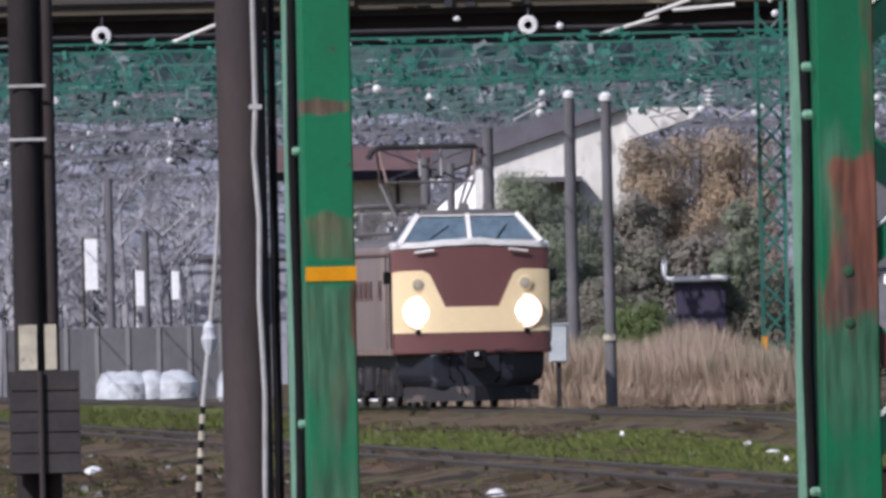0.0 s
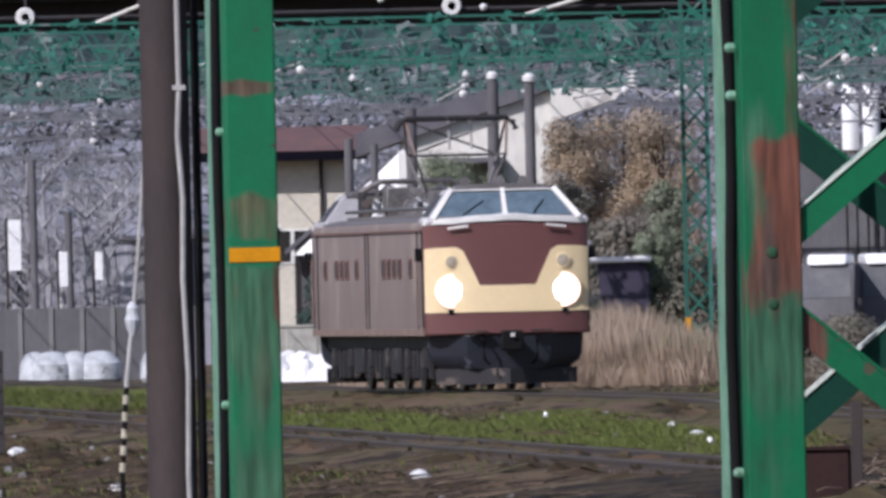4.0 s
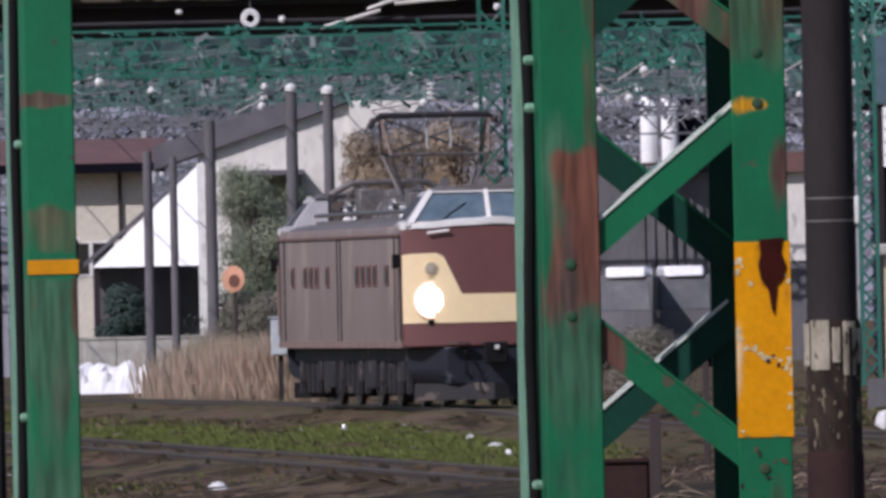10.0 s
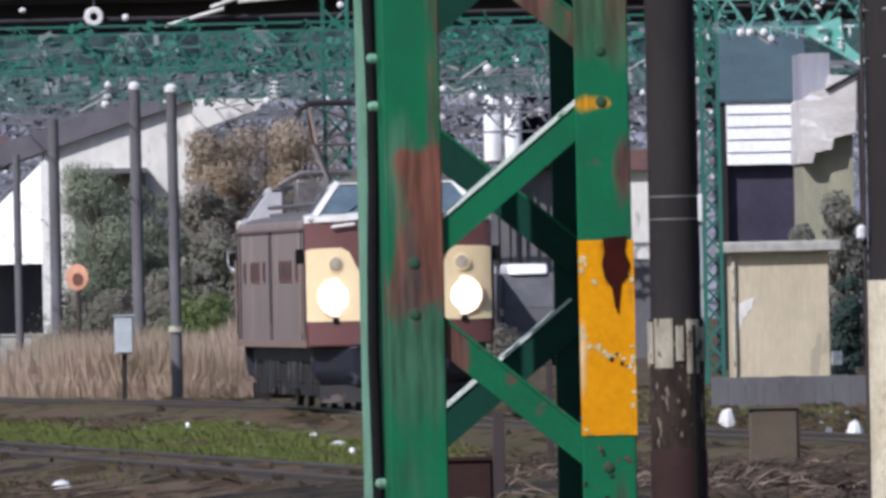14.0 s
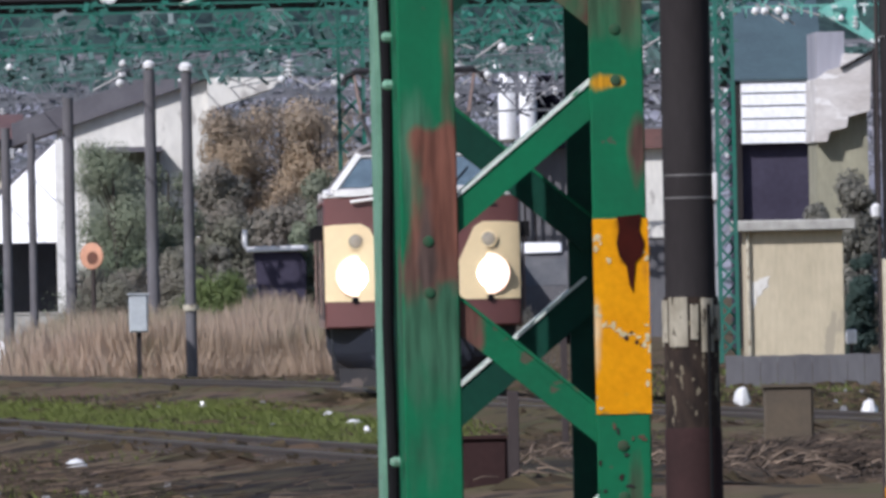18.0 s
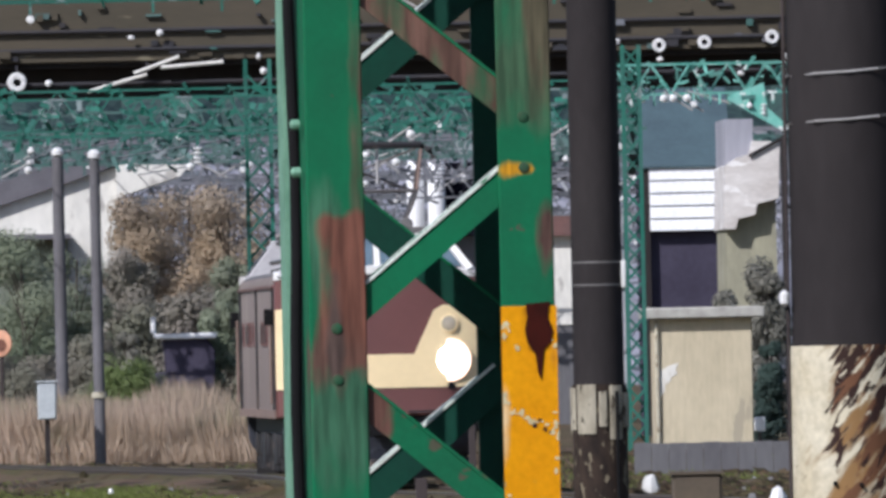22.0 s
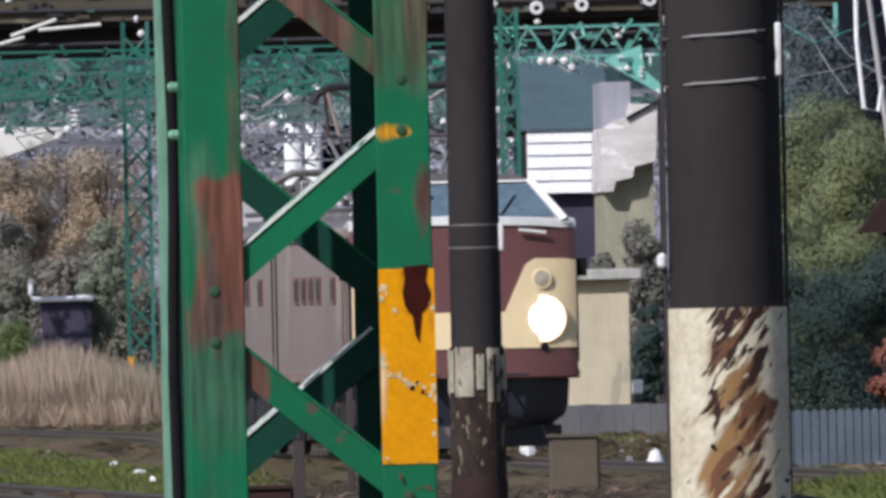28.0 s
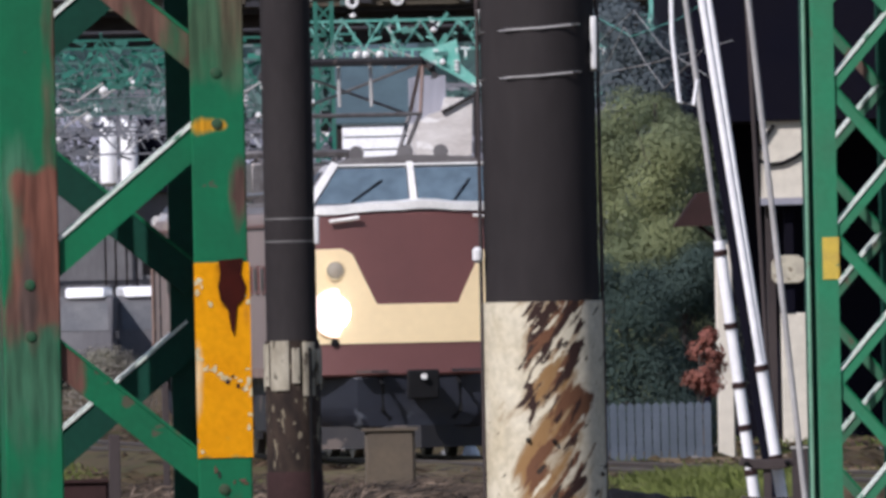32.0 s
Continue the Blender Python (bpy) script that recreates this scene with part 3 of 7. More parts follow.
def strip(name, edges, y0, y1, lift, material, label, category, step=1.5):
    """A sheet that lies on the ground between two lines, with ragged edges."""
    s, n = Shape(), 7
    ys = list(np.arange(y0, y1, step))
    for y in ys:
        a, b = edges(y)
        a, b = a + 0.5 * noise.noise((y * 0.13, 3, 0)), b + 0.5 * noise.noise((y * 0.13, 9, 0))
        for i in range(n):
            x = a + (b - a) * i / (n - 1)
            s.v.append((x, y, lie(x, y) + lift - (0.12 if i in (0, n - 1) else 0.0)))
    for j in range(len(ys) - 1):
        for i in range(n - 1):
            a = j * n + i
            s.f.append((a, a + 1, a + n + 1, a + n))
    return tagged(new(name, s.mesh(name, material, False)), label, category, kind="structure")


strip("ballast_bed", lambda y: (main_x(y) - 1.35, main_x(y) + 1.35), 206.0, 420.0, 0.03, BED, "dark oily ballast bed under the running line", "ballast")
strip("spoil_strip", lambda y: (0.0199 * y, min(0.0268 * y, main_x(y) - 1.2)), 204.0, 285.0, 0.02, BED, "dark spoil and cinders beside the running line", "spoil")
strip("spoil_strip", lambda y: (-0.6, 11.5), 180.0, 209.0, 0.03, SPOIL, "black cinder spoil on the nearest ground", "spoil")
strip("turf", lambda y: (side_x(y) + 1.4, min(main_x(y) - 2.1, 0.0196 * y)), 224.0, 334.0, 0.02, TURF, "mossy green turf between the tracks", "turf")
strip("turf", lambda y: (-9.0, -3.0 + 0.004 * (y - 372)), 372.0, 454.0, 0.02, TURF, "rough green turf beyond the siding", "turf")
strip("turf", lambda y: (0.0458 * y, 0.054 * y), 197.0, 222.0, 0.02, TURF, "bright mossy turf beside the running line", "turf")
strip("leaf_litter", lambda y: (0.0458 * y, 15.0), 222.5, 269.0, 0.03, LEAF_LITTER, "brown dead leaves at the foot of the fence", "leaf litter")
spots = [(rng.uniform(-8.8, -3.0), rng.uniform(372, 454), GROUND_Z - 0.02, 22, 0.35) for _ in range(900)]
blades("grass", spots, GRASS, "rough green grass beyond the siding", "grass", 0.20)
# tall dead reeds beyond the running line
spots = []
for _ in range(17000):
    y = rng.uniform(418, 447)
    x = rng.uniform(0.521, 6.209)
    spots.append((x, y, GROUND_Z - 0.02, 13, 0.4))
blades("reeds", spots, GRASS_DRY, "tall dead brown reeds beside the railway", "reeds", 1.16, 0.09, 0.0045, 0.45)
spots = [(rng.uniform(0.521, 6.209), rng.uniform(417, 447), GROUND_Z - 0.02, 13, 0.4) for _ in range(9000)]
blades("reeds", spots, GRASS_DRY, "low broken reed stems beside the railway", "reeds", 0.66, 0.16, 0.006, 0.45)


# ---- the near steel masts ----
def angle_leg(shape, x, y, z0, z1, fx, fy, w=0.112, t=0.012):
    """An angle iron upright with its heel at (x, y); its flanges run towards fx and fy."""
    a, b = sorted((x, x + fx * w))
    shape.box(a, b, *sorted((y, y + fy * t)), z0, z1)
    a, b = sorted((y + fy * t, y + fy * w))
    shape.box(*sorted((x, x + fx * t)), a, b, z0, z1)


def bolts(parent, spots, material, r=0.012):
    for x, y, z, d in spots:
        part("bolt", Shape().lathe([(r, 0), (r * 0.92, d * 0.0025), (r * 0.5, d * 0.004)], (x, y, z), 10, "y"), material, parent)


def brace(name, a, b, w, material, parent, side=1, label=""):
    """An angle bar from a to b: a flat face and a lip along its upper edge."""
    s = Shape()
    s.bar(a, b, w, 0.007)
    a, b = Vector(a), Vector(b)
    d = (b - a).normalized()
    n = Vector((0, 1, 0)).cross(d)
    n = n if n.z > 0 else -n
    off = n * (w / 2 - 0.003)
    ob = part(name, s, material, parent, label)
    lip = Shape().bar(a + off + Vector((0, 0.016, 0)), b + off + Vector((0, 0.016, 0)), 0.005, 0.046)
    # rising braces get a near-white lip: sunlight painted along the upper edge
    rising = (b - a).x * (b - a).z > 0
    part("lip", lip, EDGE if rising else GREEN, ob, "pale upper edge painted as sunlit" if rising else "")
    return ob


LATTICE_W, LATTICE_D = 0.441, 0.40


def lattice_mast():
    m = thing("lattice_mast", (0.655, 38.0, GROUND_Z), "green riveted steel lattice mast with rust and a yellow band", "mast", rz=5.0)
    top = 7.0
    base = -GROUND_Z
    zr0, zr1 = 2.017 + base, 1.711 + base
    s = Shape()
    angle_leg(s, 0.007, 0, 0, top, 1, 1, 0.101)
    worn = surface("worn_green_paint", (0.006, 0.137, 0.057), (0.008, 0.112, 0.049), 8, 0.55, gloss=0.2, fine=0.1, spots=(0.06, 0.08, 0.05), spot_scale=30, spot_edge=0.7, zones=(
        (0.0, 0.11, zr1 - 0.18, zr0 + 0.09, 0.08, (0.04, 0.125, 0.07)), (0.0, 0.13, zr1 - 0.34, zr1 + 0.10, 0.12, (0.035, 0.105, 0.058)), (0.075, 0.13, zr0 - 0.05, zr0 + 0.45, 0.08, (0.075, 0.075, 0.045)),
        (0.014, 0.13, zr1 + 0.03, zr0 + 0.012, 0.014, (0.150, 0.062, 0.042)), (0.0, 0.12, zr1 - 0.03, zr1 + 0.14, 0.05, (0.11, 0.06, 0.045)), (0.03, 0.07, zr1, zr0 - 0.06, 0.03, (0.075, 0.05, 0.042)), (0.09, 0.12, zr0 + 0.1, zr0 + 0.4, 0.08, (0.10, 0.065, 0.045))))
    part("leg", s, worn, m, "leg with flaking paint and a long rusty stretch", bevel=0.003)
    s = Shape()
    angle_leg(s, LATTICE_W, 0, 0, top, -1, 1, 0.095)
    zd = 2.09 + base
    worn = surface("chipped_green_paint", (0.006, 0.137, 0.057), (0.008, 0.112, 0.049), 8, 0.55, gloss=0.2, fine=0.1, spots=(0.06, 0.08, 0.05), spot_scale=28, spot_edge=0.68, zones=(
        (LATTICE_W - 0.12, LATTICE_W + 0.02, zd + 0.0, zd + 0.6, 0.06, (0.05, 0.105, 0.055)), (LATTICE_W - 0.05, LATTICE_W + 0.02, zd + 0.05, zd + 0.6, 0.08, (0.085, 0.075, 0.045)), (LATTICE_W - 0.092, LATTICE_W - 0.020, zd - 0.014, zd + 0.016, 0.010, (0.58, 0.28, 0.01)),
        (LATTICE_W - 0.03, LATTICE_W + 0.01, zd - 0.20, zd - 0.05, 0.05, (0.09, 0.05, 0.04)), (LATTICE_W - 0.05, LATTICE_W, zd - 1.2, zd - 0.62, 0.05, (0.05, 0.07, 0.04))))
    part("leg", s, worn, m, "leg with chipped paint and rust streaks", bevel=0.003)
    s = Shape()
    angle_leg(s, 0, LATTICE_D, 0, top, 1, -1, 0.095)
    # sunlight on this left-facing leg is painted as a pale green
    part("leg", s, GREEN_PALE, m, "rear leg in sunlit pale green")
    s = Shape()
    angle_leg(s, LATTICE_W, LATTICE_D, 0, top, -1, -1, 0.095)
    # shade on the rear leg and back lacing is put into a darker green
    part("leg", s, GREEN_SHADED, m)
    # yellow warning band on one leg
    yz0, yz1 = 1.508 + base, 1.851 + base
    flaking = surface("flaking_yellow_paint", (0.74, 0.32, 0.002), (0.66, 0.27, 0.002), 9, 0.75, gloss=0.04, spots=(0.46, 0.26, 0.03), spot_scale=26, spot_edge=0.68, zones=(
        (LATTICE_W - 0.1, LATTICE_W - 0.082, yz0 - 0.1, yz1 - 0.05, 0.06, (0.62, 0.55, 0.36)), (LATTICE_W - 0.06, LATTICE_W - 0.01, yz0 + 0.135, yz0 + 0.165, 0.03, (0.60, 0.52, 0.34)),
        (LATTICE_W - 0.02, LATTICE_W + 0.01, yz0 + 0.15, yz1 - 0.05, 0.03, (0.33, 0.13, 0.02)), (LATTICE_W - 0.025, LATTICE_W + 0.01, yz0 + 0.135, yz0 + 0.155, 0.02, (0.04, 0.05, 0.03)),
        (LATTICE_W - 0.058, LATTICE_W - 0.012, yz1 - 0.088, yz1 + 0.006, 0.008, (0.05, 0.010, 0.007)), (LATTICE_W - 0.040, LATTICE_W - 0.024, yz1 - 0.155, yz1 - 0.08, 0.012, (0.05, 0.010, 0.007)),
        (LATTICE_W - 0.1, LATTICE_W + 0.01, yz0 - 0.01, yz0 + 0.008, 0.008, (0.03, 0.16, 0.07))))
    s = Shape().box(LATTICE_W - 0.096, LATTICE_W + 0.002, -0.002, 0.0, yz0, yz1).box(LATTICE_W, LATTICE_W + 0.002, 0.0, 0.09, yz0, yz1)
    part("paint_band", s, flaking, m, "chipped yellow paint band with a rust blister")
    bl = Shape().prism([(LATTICE_W - 0.096 + u * 0.098, yz1 - v * (yz1 - yz0)) for u, v in ((0.44, -0.01), (0.88, -0.02), (0.84, 0.06), (0.93, 0.13), (0.88, 0.19), (0.76, 0.22), (0.73, 0.30), (0.70, 0.38), (0.64, 0.34), (0.60, 0.25), (0.46, 0.19), (0.42, 0.12), (0.47, 0.06))], -0.0045, -0.001)
    part("rust_blister", bl, RUST_DARK, m, "dark red rust blister with a run")
    fr = random.Random(41)
    chain = [(0.02 + 0.96 * i / 21, 0.50 + 0.16 * i / 21 + fr.uniform(-0.03, 0.03)) for i in range(22)]
    fringe = [(fr.choice((fr.uniform(0.0, 0.10), fr.uniform(0.88, 1.0))), fr.uniform(0.04, 0.98)) for _ in range(15)]
    crown = [(fr.uniform(0.02, 0.40), fr.uniform(0.02, 0.26)) for _ in range(5)]
    for i, (u, v) in enumerate(chain + fringe + crown):
        cx, cz = LATTICE_W - 0.096 + u * 0.098, yz1 - v * (yz1 - yz0)
        k, sx, sz = 8, fr.uniform(0.0018, 0.0062), fr.uniform(0.0018, 0.007)
        ring = [(min(LATTICE_W + 0.002, max(LATTICE_W - 0.096, cx + sx * fr.uniform(0.45, 1.3) * math.cos(j * 6.283 / k))), cz + sz * fr.uniform(0.45, 1.3) * math.sin(j * 6.283 / k)) for j in range(k)]
        dark = i < 22 and 0.55 < u < 0.9 and i % 2 == 0
        part("paint_flake", Shape().prism(ring, -0.0032, -0.0015), HOOD if dark else BARE_FLAKE, m, "rusty hole in the yellow paint" if dark else "bare pale flake in the yellow paint", solid=False)
    for i in range(34):
        u, z = fr.uniform(0.02, 0.98), yz0 - fr.uniform(0.02, 0.30)
        k, sx, sz = 8, fr.uniform(0.002, 0.007), fr.uniform(0.002, 0.006)
        ring = [(min(LATTICE_W + 0.001, max(LATTICE_W - 0.094, LATTICE_W - 0.096 + u * 0.098 + sx * fr.uniform(0.4, 1.4) * math.cos(j * 6.283 / k))), z + sz * fr.uniform(0.4, 1.4) * math.sin(j * 6.283 / k)) for j in range(k)]
        part("paint_flake", Shape().prism(ring, -0.0016, -0.0004), fr.choice((HOOD, POLE_DARK, RUST)), m, "dark rusty chip in the green paint", solid=False)
    # lacing: the front and the back zigzag are half a panel apart
    zl, half = 1.773 + base, 0.366
    xl, xr = 0.055, LATTICE_W - 0.05
    rusty_brace = surface("rusty_green_brace", (0.006, 0.134, 0.056), (0.008, 0.110, 0.048), 8, 0.55, gloss=0.2, spots=(0.07, 0.07, 0.045), spot_scale=20, spot_edge=0.62, zones=(
        (0.0, 0.16, zl - 0.18, zl, 0.03, (0.105, 0.05, 0.038)), (0.1, 0.50, zl + half + 0.02, zl + 2 * half + 0.1, 0.03, (0.12, 0.065, 0.048))))
    k = -8
    while zl + (k + 1) * half < top - 0.1:
        za, zb = zl + k * half, zl + (k + 1) * half
        if za > 0.15:
            left = k % 2 == 0
            g = 0.045
            a = (xl if left else xr, 0.016, za + g)
            b = (xr if left else xl, 0.016, zb - g)
            brace("brace", (a[0], a[1], a[2] + 0.004), (b[0], b[1], b[2] + 0.004), 0.054, rusty_brace if k in (-1, 1) else GREEN, m)
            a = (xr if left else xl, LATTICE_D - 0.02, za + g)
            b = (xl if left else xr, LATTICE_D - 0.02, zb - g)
            brace("brace", a, b, 0.06, GREEN_SHADED, m)
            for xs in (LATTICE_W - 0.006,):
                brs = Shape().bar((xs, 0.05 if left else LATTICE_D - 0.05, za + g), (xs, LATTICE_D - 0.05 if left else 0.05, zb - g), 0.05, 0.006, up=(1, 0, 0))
                part("brace", brs, GREEN_SHADED, m)
            xb = xl if left else xr
            bolts(m, [(xb, 0, za + g, -1), (xb, 0, za - g, -1)], BOLT, 0.0100)
        k += 1
    # black cable strapped up the inside of the mast
    s = Shape().tube([(-0.004 + 0.003 * math.sin(i * 1.3) + 0.002 * math.sin(i * 0.5), 0.125, 0.1 + i * 0.14) for i in range(50)], 0.0105, 10)
    part("cable", s, BLACK, m, "wavy black cable")
    for zb in (2.178, 2.094, 2.185 - 0.9, 1.432):
        part("bolt", Shape().lathe([(0.009, 0), (0.009, -0.012), (0.005, -0.017)], (0.0, 0.035, zb + base), 8, "x"), GREEN_PALE, m)
    return m


lattice_mast()


def banded_post():
    m = thing("steel_post", (-0.241, 38.0, GROUND_Z), "green painted steel post with a thin yellow band", "post", rz=6.0)
    base, w = -GROUND_Z, 0.087
    top = 7.0
    s = Shape()
    angle_leg(s, 0, 0, 0, top, 1, 1, w)
    z0, z1 = 1.821 + base, 1.846 + base
    za, zb, zc = 1.945 + base, 1.68 + base, 2.126 + base
    worn = surface("faded_post_paint", (0.010, 0.160, 0.070), (0.013, 0.134, 0.061), 8, 0.55, gloss=0.2, fine=0.1, spots=(0.06, 0.06, 0.05), spot_scale=30, spot_edge=0.68, zones=(
        (-0.01, 0.11, z1, za, 0.012, (0.100, 0.112, 0.062)), (-0.01, 0.11, 0.0, z0, 0.01, (0.048, 0.130, 0.072)), (0.07, 0.11, zb, z0 + 0.01, 0.03, (0.11, 0.055, 0.038)), (0.0, 0.02, zb + 0.04, z0, 0.04, (0.11, 0.06, 0.04)),
        (-0.03, 0.13, zc - 0.016, zc + 0.016, 0.006, (0.115, 0.085, 0.06)), (0.03, 0.08, z0 - 0.32, z0 - 0.05, 0.1, (0.06, 0.10, 0.06)), (0.0, 0.1, 0.6, z0 - 0.5, 0.1, (0.07, 0.08, 0.055))))
    part("flange", s, worn, m, "flange with patchy faded and rusting paint", bevel=0.003)
    s = Shape()
    s.box(0.0, 0.010, 0.26, 0.34, 0, top).box(0.0, 0.05, 0.34, 0.35, 0, top)
    # the rear flange's sunlight is put into its pale colour
    part("flange", s, GREEN_PALE, m, "rear flange in sunlit pale green")
    # web and battens carry their shade in the darker green
    part("web", Shape().box(0.03, w - 0.01, 0.16, 0.168, 0, top), GREEN_SHADED, m)
    part("cable", Shape().tube([(-0.002 + 0.002 * math.sin(i * 1.1), 0.15, 0.1 + i * 0.14) for i in range(50)], 0.009, 10), BLACK, m, "wavy black cable")
    for i in range(14):
        z = 0.35 + i * 0.48
        part("batten", Shape().box(0.012, 0.02, 0.05, 0.38, z, z + 0.06), GREEN_SHADED, m)
        part("bolt", Shape().lathe([(0.008, 0), (0.008, -0.008), (0.005, -0.012)], (0.0, 0.08, z + 0.03), 8, "x"), GREEN_PALE, m)
    part("paint_band", Shape().box(-0.001, w + 0.002, -0.002, 0, z0, z1).box(w, w + 0.002, 0, 0.012, z0, z1), YELLOW, m, "thin yellow paint band")


banded_post()


# ---- the poles ----
def pole(at, r0, r1, top, material, label, guard=0.0, guard_material=None, group="line poles"):
    p = thing("pole", at, label, "pole", group)
    part("shaft", Shape().lathe([(r0, 0), (r0 + (r1 - r0) * 0.5, top / 2), (r1, top)], (0, 0, 0), 28), material, p)
    if guard:
        part("guard", Shape().lathe([(r0 + 0.012, 0.0), (r0 + 0.012, guard * 0.5), (r0 + 0.010, guard)], (0, 0, 0), 28), guard_material, p, "stained and peeling lower sleeve")
    return p


def strap(p, r, z, material=STRAP, h=0.012):
    part("strap", Shape().lathe([(r + 0.004, z), (r + 0.004, z + h)], (0, 0, 0), 28), material, p, "thin wire strap")


BASE = -GROUND_Z
# brown pole with a cable conduit
D1 = 135.0
p1 = pole((-1.238, D1, GROUND_Z), 0.155, 0.145, 8.0, POLE_BROWN, "slim brown-grey pole with a pale cable conduit")
part("conduit", Shape().tube([(0.115, -0.17, 0), (0.10, -0.17, 0.9), (0.112, -0.17, 1.5), (0.09, -0.172, 2.1), (0.10, -0.172, 2.6), (0.075, -0.172, 3.0), (0.09, -0.172, 3.3), (0.06, -0.172, 8.0)], 0.017, 8), CABLE_GREY, p1, "pale cable conduit")
part("conduit", Shape().tube([(0.19, -0.02, 0), (0.19, -0.02, 8.0)], 0.028, 8), BLACK, p1, "black cable")
for z in (3.28,):
    part("clip", Shape().box(0.05, 0.13, -0.19, -0.165, z, z + 0.03), CABLE_GREY, p1)

# twin pole with a box at its foot
D0 = 150.0
p0 = pole((-2.877, D0, GROUND_Z), 0.105, 0.10, 8.0, POLE_DARK, "dark twin pole carrying a slatted cabinet")
part("shaft", Shape().lathe([(0.06, 0), (0.055, 8.0)], (0.15, 0.05, 0), 20), POLE_BROWN, p0)
for z in (2.985, 3.356):
    part("strap", Shape().box(-0.11, 0.15, -0.12, -0.108, z + BASE, z + BASE + 0.02), CABLE_GREY, p0)
for xa, xb in ((-0.07, 0.055), (0.11, 0.19)):
    part("bracket", Shape().box(xa, xb, -0.14, -0.11, 1.401 + BASE, 1.713 + BASE), CREAM_PATCH, p0, "pale weathered bracket plate")
zb0, zb1 = 0.677 + BASE, 1.392 + BASE
part("cabinet", Shape().box(-0.13, 0.34, -0.42, -0.14, zb0, zb1), POLE_DARK, p0, "dark slatted cabinet", bevel=0.01)
for i in range(5):
    z = zb0 + (zb1 - zb0) * (i + 0.08) / 5
    part("slat", Shape().box(-0.14, 0.35, -0.435, -0.42, z, z + (zb1 - zb0) / 5 * 0.93), CABINET_DARK, p0)
part("shaft", Shape().tube([(0.08, -0.46, 0), (0.08, -0.46, zb1)], 0.02, 8), POLE_BROWN, p0)

# middle pole
D2 = 149.0
p2 = pole((4.577, D2, GROUND_Z), 0.178, 0.166, 8.0, POLE_DARK, "dark pole with a mossy, netted foot", 1.539 + 0.25, NETTED)
zp0, zp1 = 1.197 + BASE, 1.538 + BASE
for a0, a1, dz0, dz1 in ((-84, -58, 0.03, -0.02), (-52, -9, 0.0, 0.0), (-3, 14, 0.05, -0.05), (20, 50, -0.04, -0.01), (55, 86, 0.04, -0.06), (92, 262, 0.0, -0.03)):
    arc = [radians(a0 + (a1 - a0) * i / 8) for i in range(9)]
    part("wrapping_strip", Shape().prism([((0.204 if 0 < i < 8 else 0.197) * math.sin(v), -(0.204 if 0 < i < 8 else 0.197) * math.cos(v)) for i, v in enumerate(arc)] + [(0.188 * math.sin(v), -0.188 * math.cos(v)) for v in reversed(arc)], zp0 + dz0, zp1 + dz1, "z"), WRAP, p2, "pale weathered wrapping strip")
part("foot_sleeve", Shape().lathe([(0.197, 0), (0.197, 0.60 + BASE), (0.19, 0.64 + BASE), (0.17, 0.64 + BASE)], (0, 0, 0), 24), HOOD, p2, "smooth dark brown sleeve at the foot")
for z in (2.371, 2.215):
    strap(p2, 0.172, z + BASE)
part("clip", Shape().box(0.165, 0.20, -0.10, 0.0, 2.196 + BASE, 2.39 + BASE), PORCELAIN, p2, "white cable clip", bevel=0.01)
part("conduit", Shape().tube([(0.115, -0.185, 0), (0.115, -0.185, zp1 - 0.05)], 0.012, 8), BLACK, p2, "thin black cable")

# near pole
D3 = 67.0
p3 = pole((2.836, D3, GROUND_Z), 0.178, 0.174, 8.0, POLE_DARK, "stout dark pole with peeling cream paint at its foot", 1.77 + 0.25, PEELING)
for z in (2.614, 2.467):
    part("strap", Shape().tube([(-0.19, -0.02, z + BASE - 0.012), (-0.1, -0.16, z + BASE - 0.004), (0.0, -0.185, z + BASE), (0.1, -0.16, z + BASE + 0.008), (0.185, -0.03, z + BASE + 0.015)], 0.0035, 6), CABLE_GREY, p3, "thin wire strap")
part("clip", Shape().box(0.162, 0.182, -0.09, -0.02, 2.483 + BASE, 2.648 + BASE), PORCELAIN, p3, "white cable clip", bevel=0.006)
part("conduit", Shape().tube([(-0.196, -0.03, 0), (-0.186, -0.03, 3.0), (-0.184, -0.02, 8.0)], 0.006, 8), POLE_BROWN, p3, "thin grey conduit")
part("conduit", Shape().tube([(0.185, -0.03, 0), (0.185, -0.03, 8.0)], 0.006, 8), POLE_BROWN, p3, "thin grey conduit")
arc = [radians(v) for v in range(-78, -4, 6)]
part("paint_band", Shape().prism([(0.194 * math.sin(v), -0.194 * math.cos(v)) for v in arc] + [(0.188 * math.sin(v), -0.188 * math.cos(v)) for v in reversed(arc)], 0.95, 1.063 + BASE, "z"), YELLOW, p3, "yellow paint patch at the foot")
part("knob", Shape().lathe([(0.006, -0.03), (0.016, -0.02), (0.016, 0.01), (0.006, 0.02)], (-0.2, -0.05, 1.923 + BASE), 10), PORCELAIN, p3, "small white knob")
for i in range(9):
    a = rng.uniform(-1.2, 1.2)
    part("nail", Shape().lathe([(0.008, 0), (0.006, -0.012)], (0.19 * math.sin(a), -0.19 * math.cos(a), rng.uniform(0.9, 1.8)), 6, "y"), BLACK, p3)

# marker pole with yellow and black foot, left of the brown pole
mk = thing("guy_wire", (-1.954, 170.0, GROUND_Z), "slack guy wire with a pale sleeve and striped foot", "guy wire")
pts = [(-1.964, 0.371), (-1.919, 1.035), (-1.859, 1.565), (-1.803, 2.096), (-1.754, 2.716)]
ox = pts[0][0]
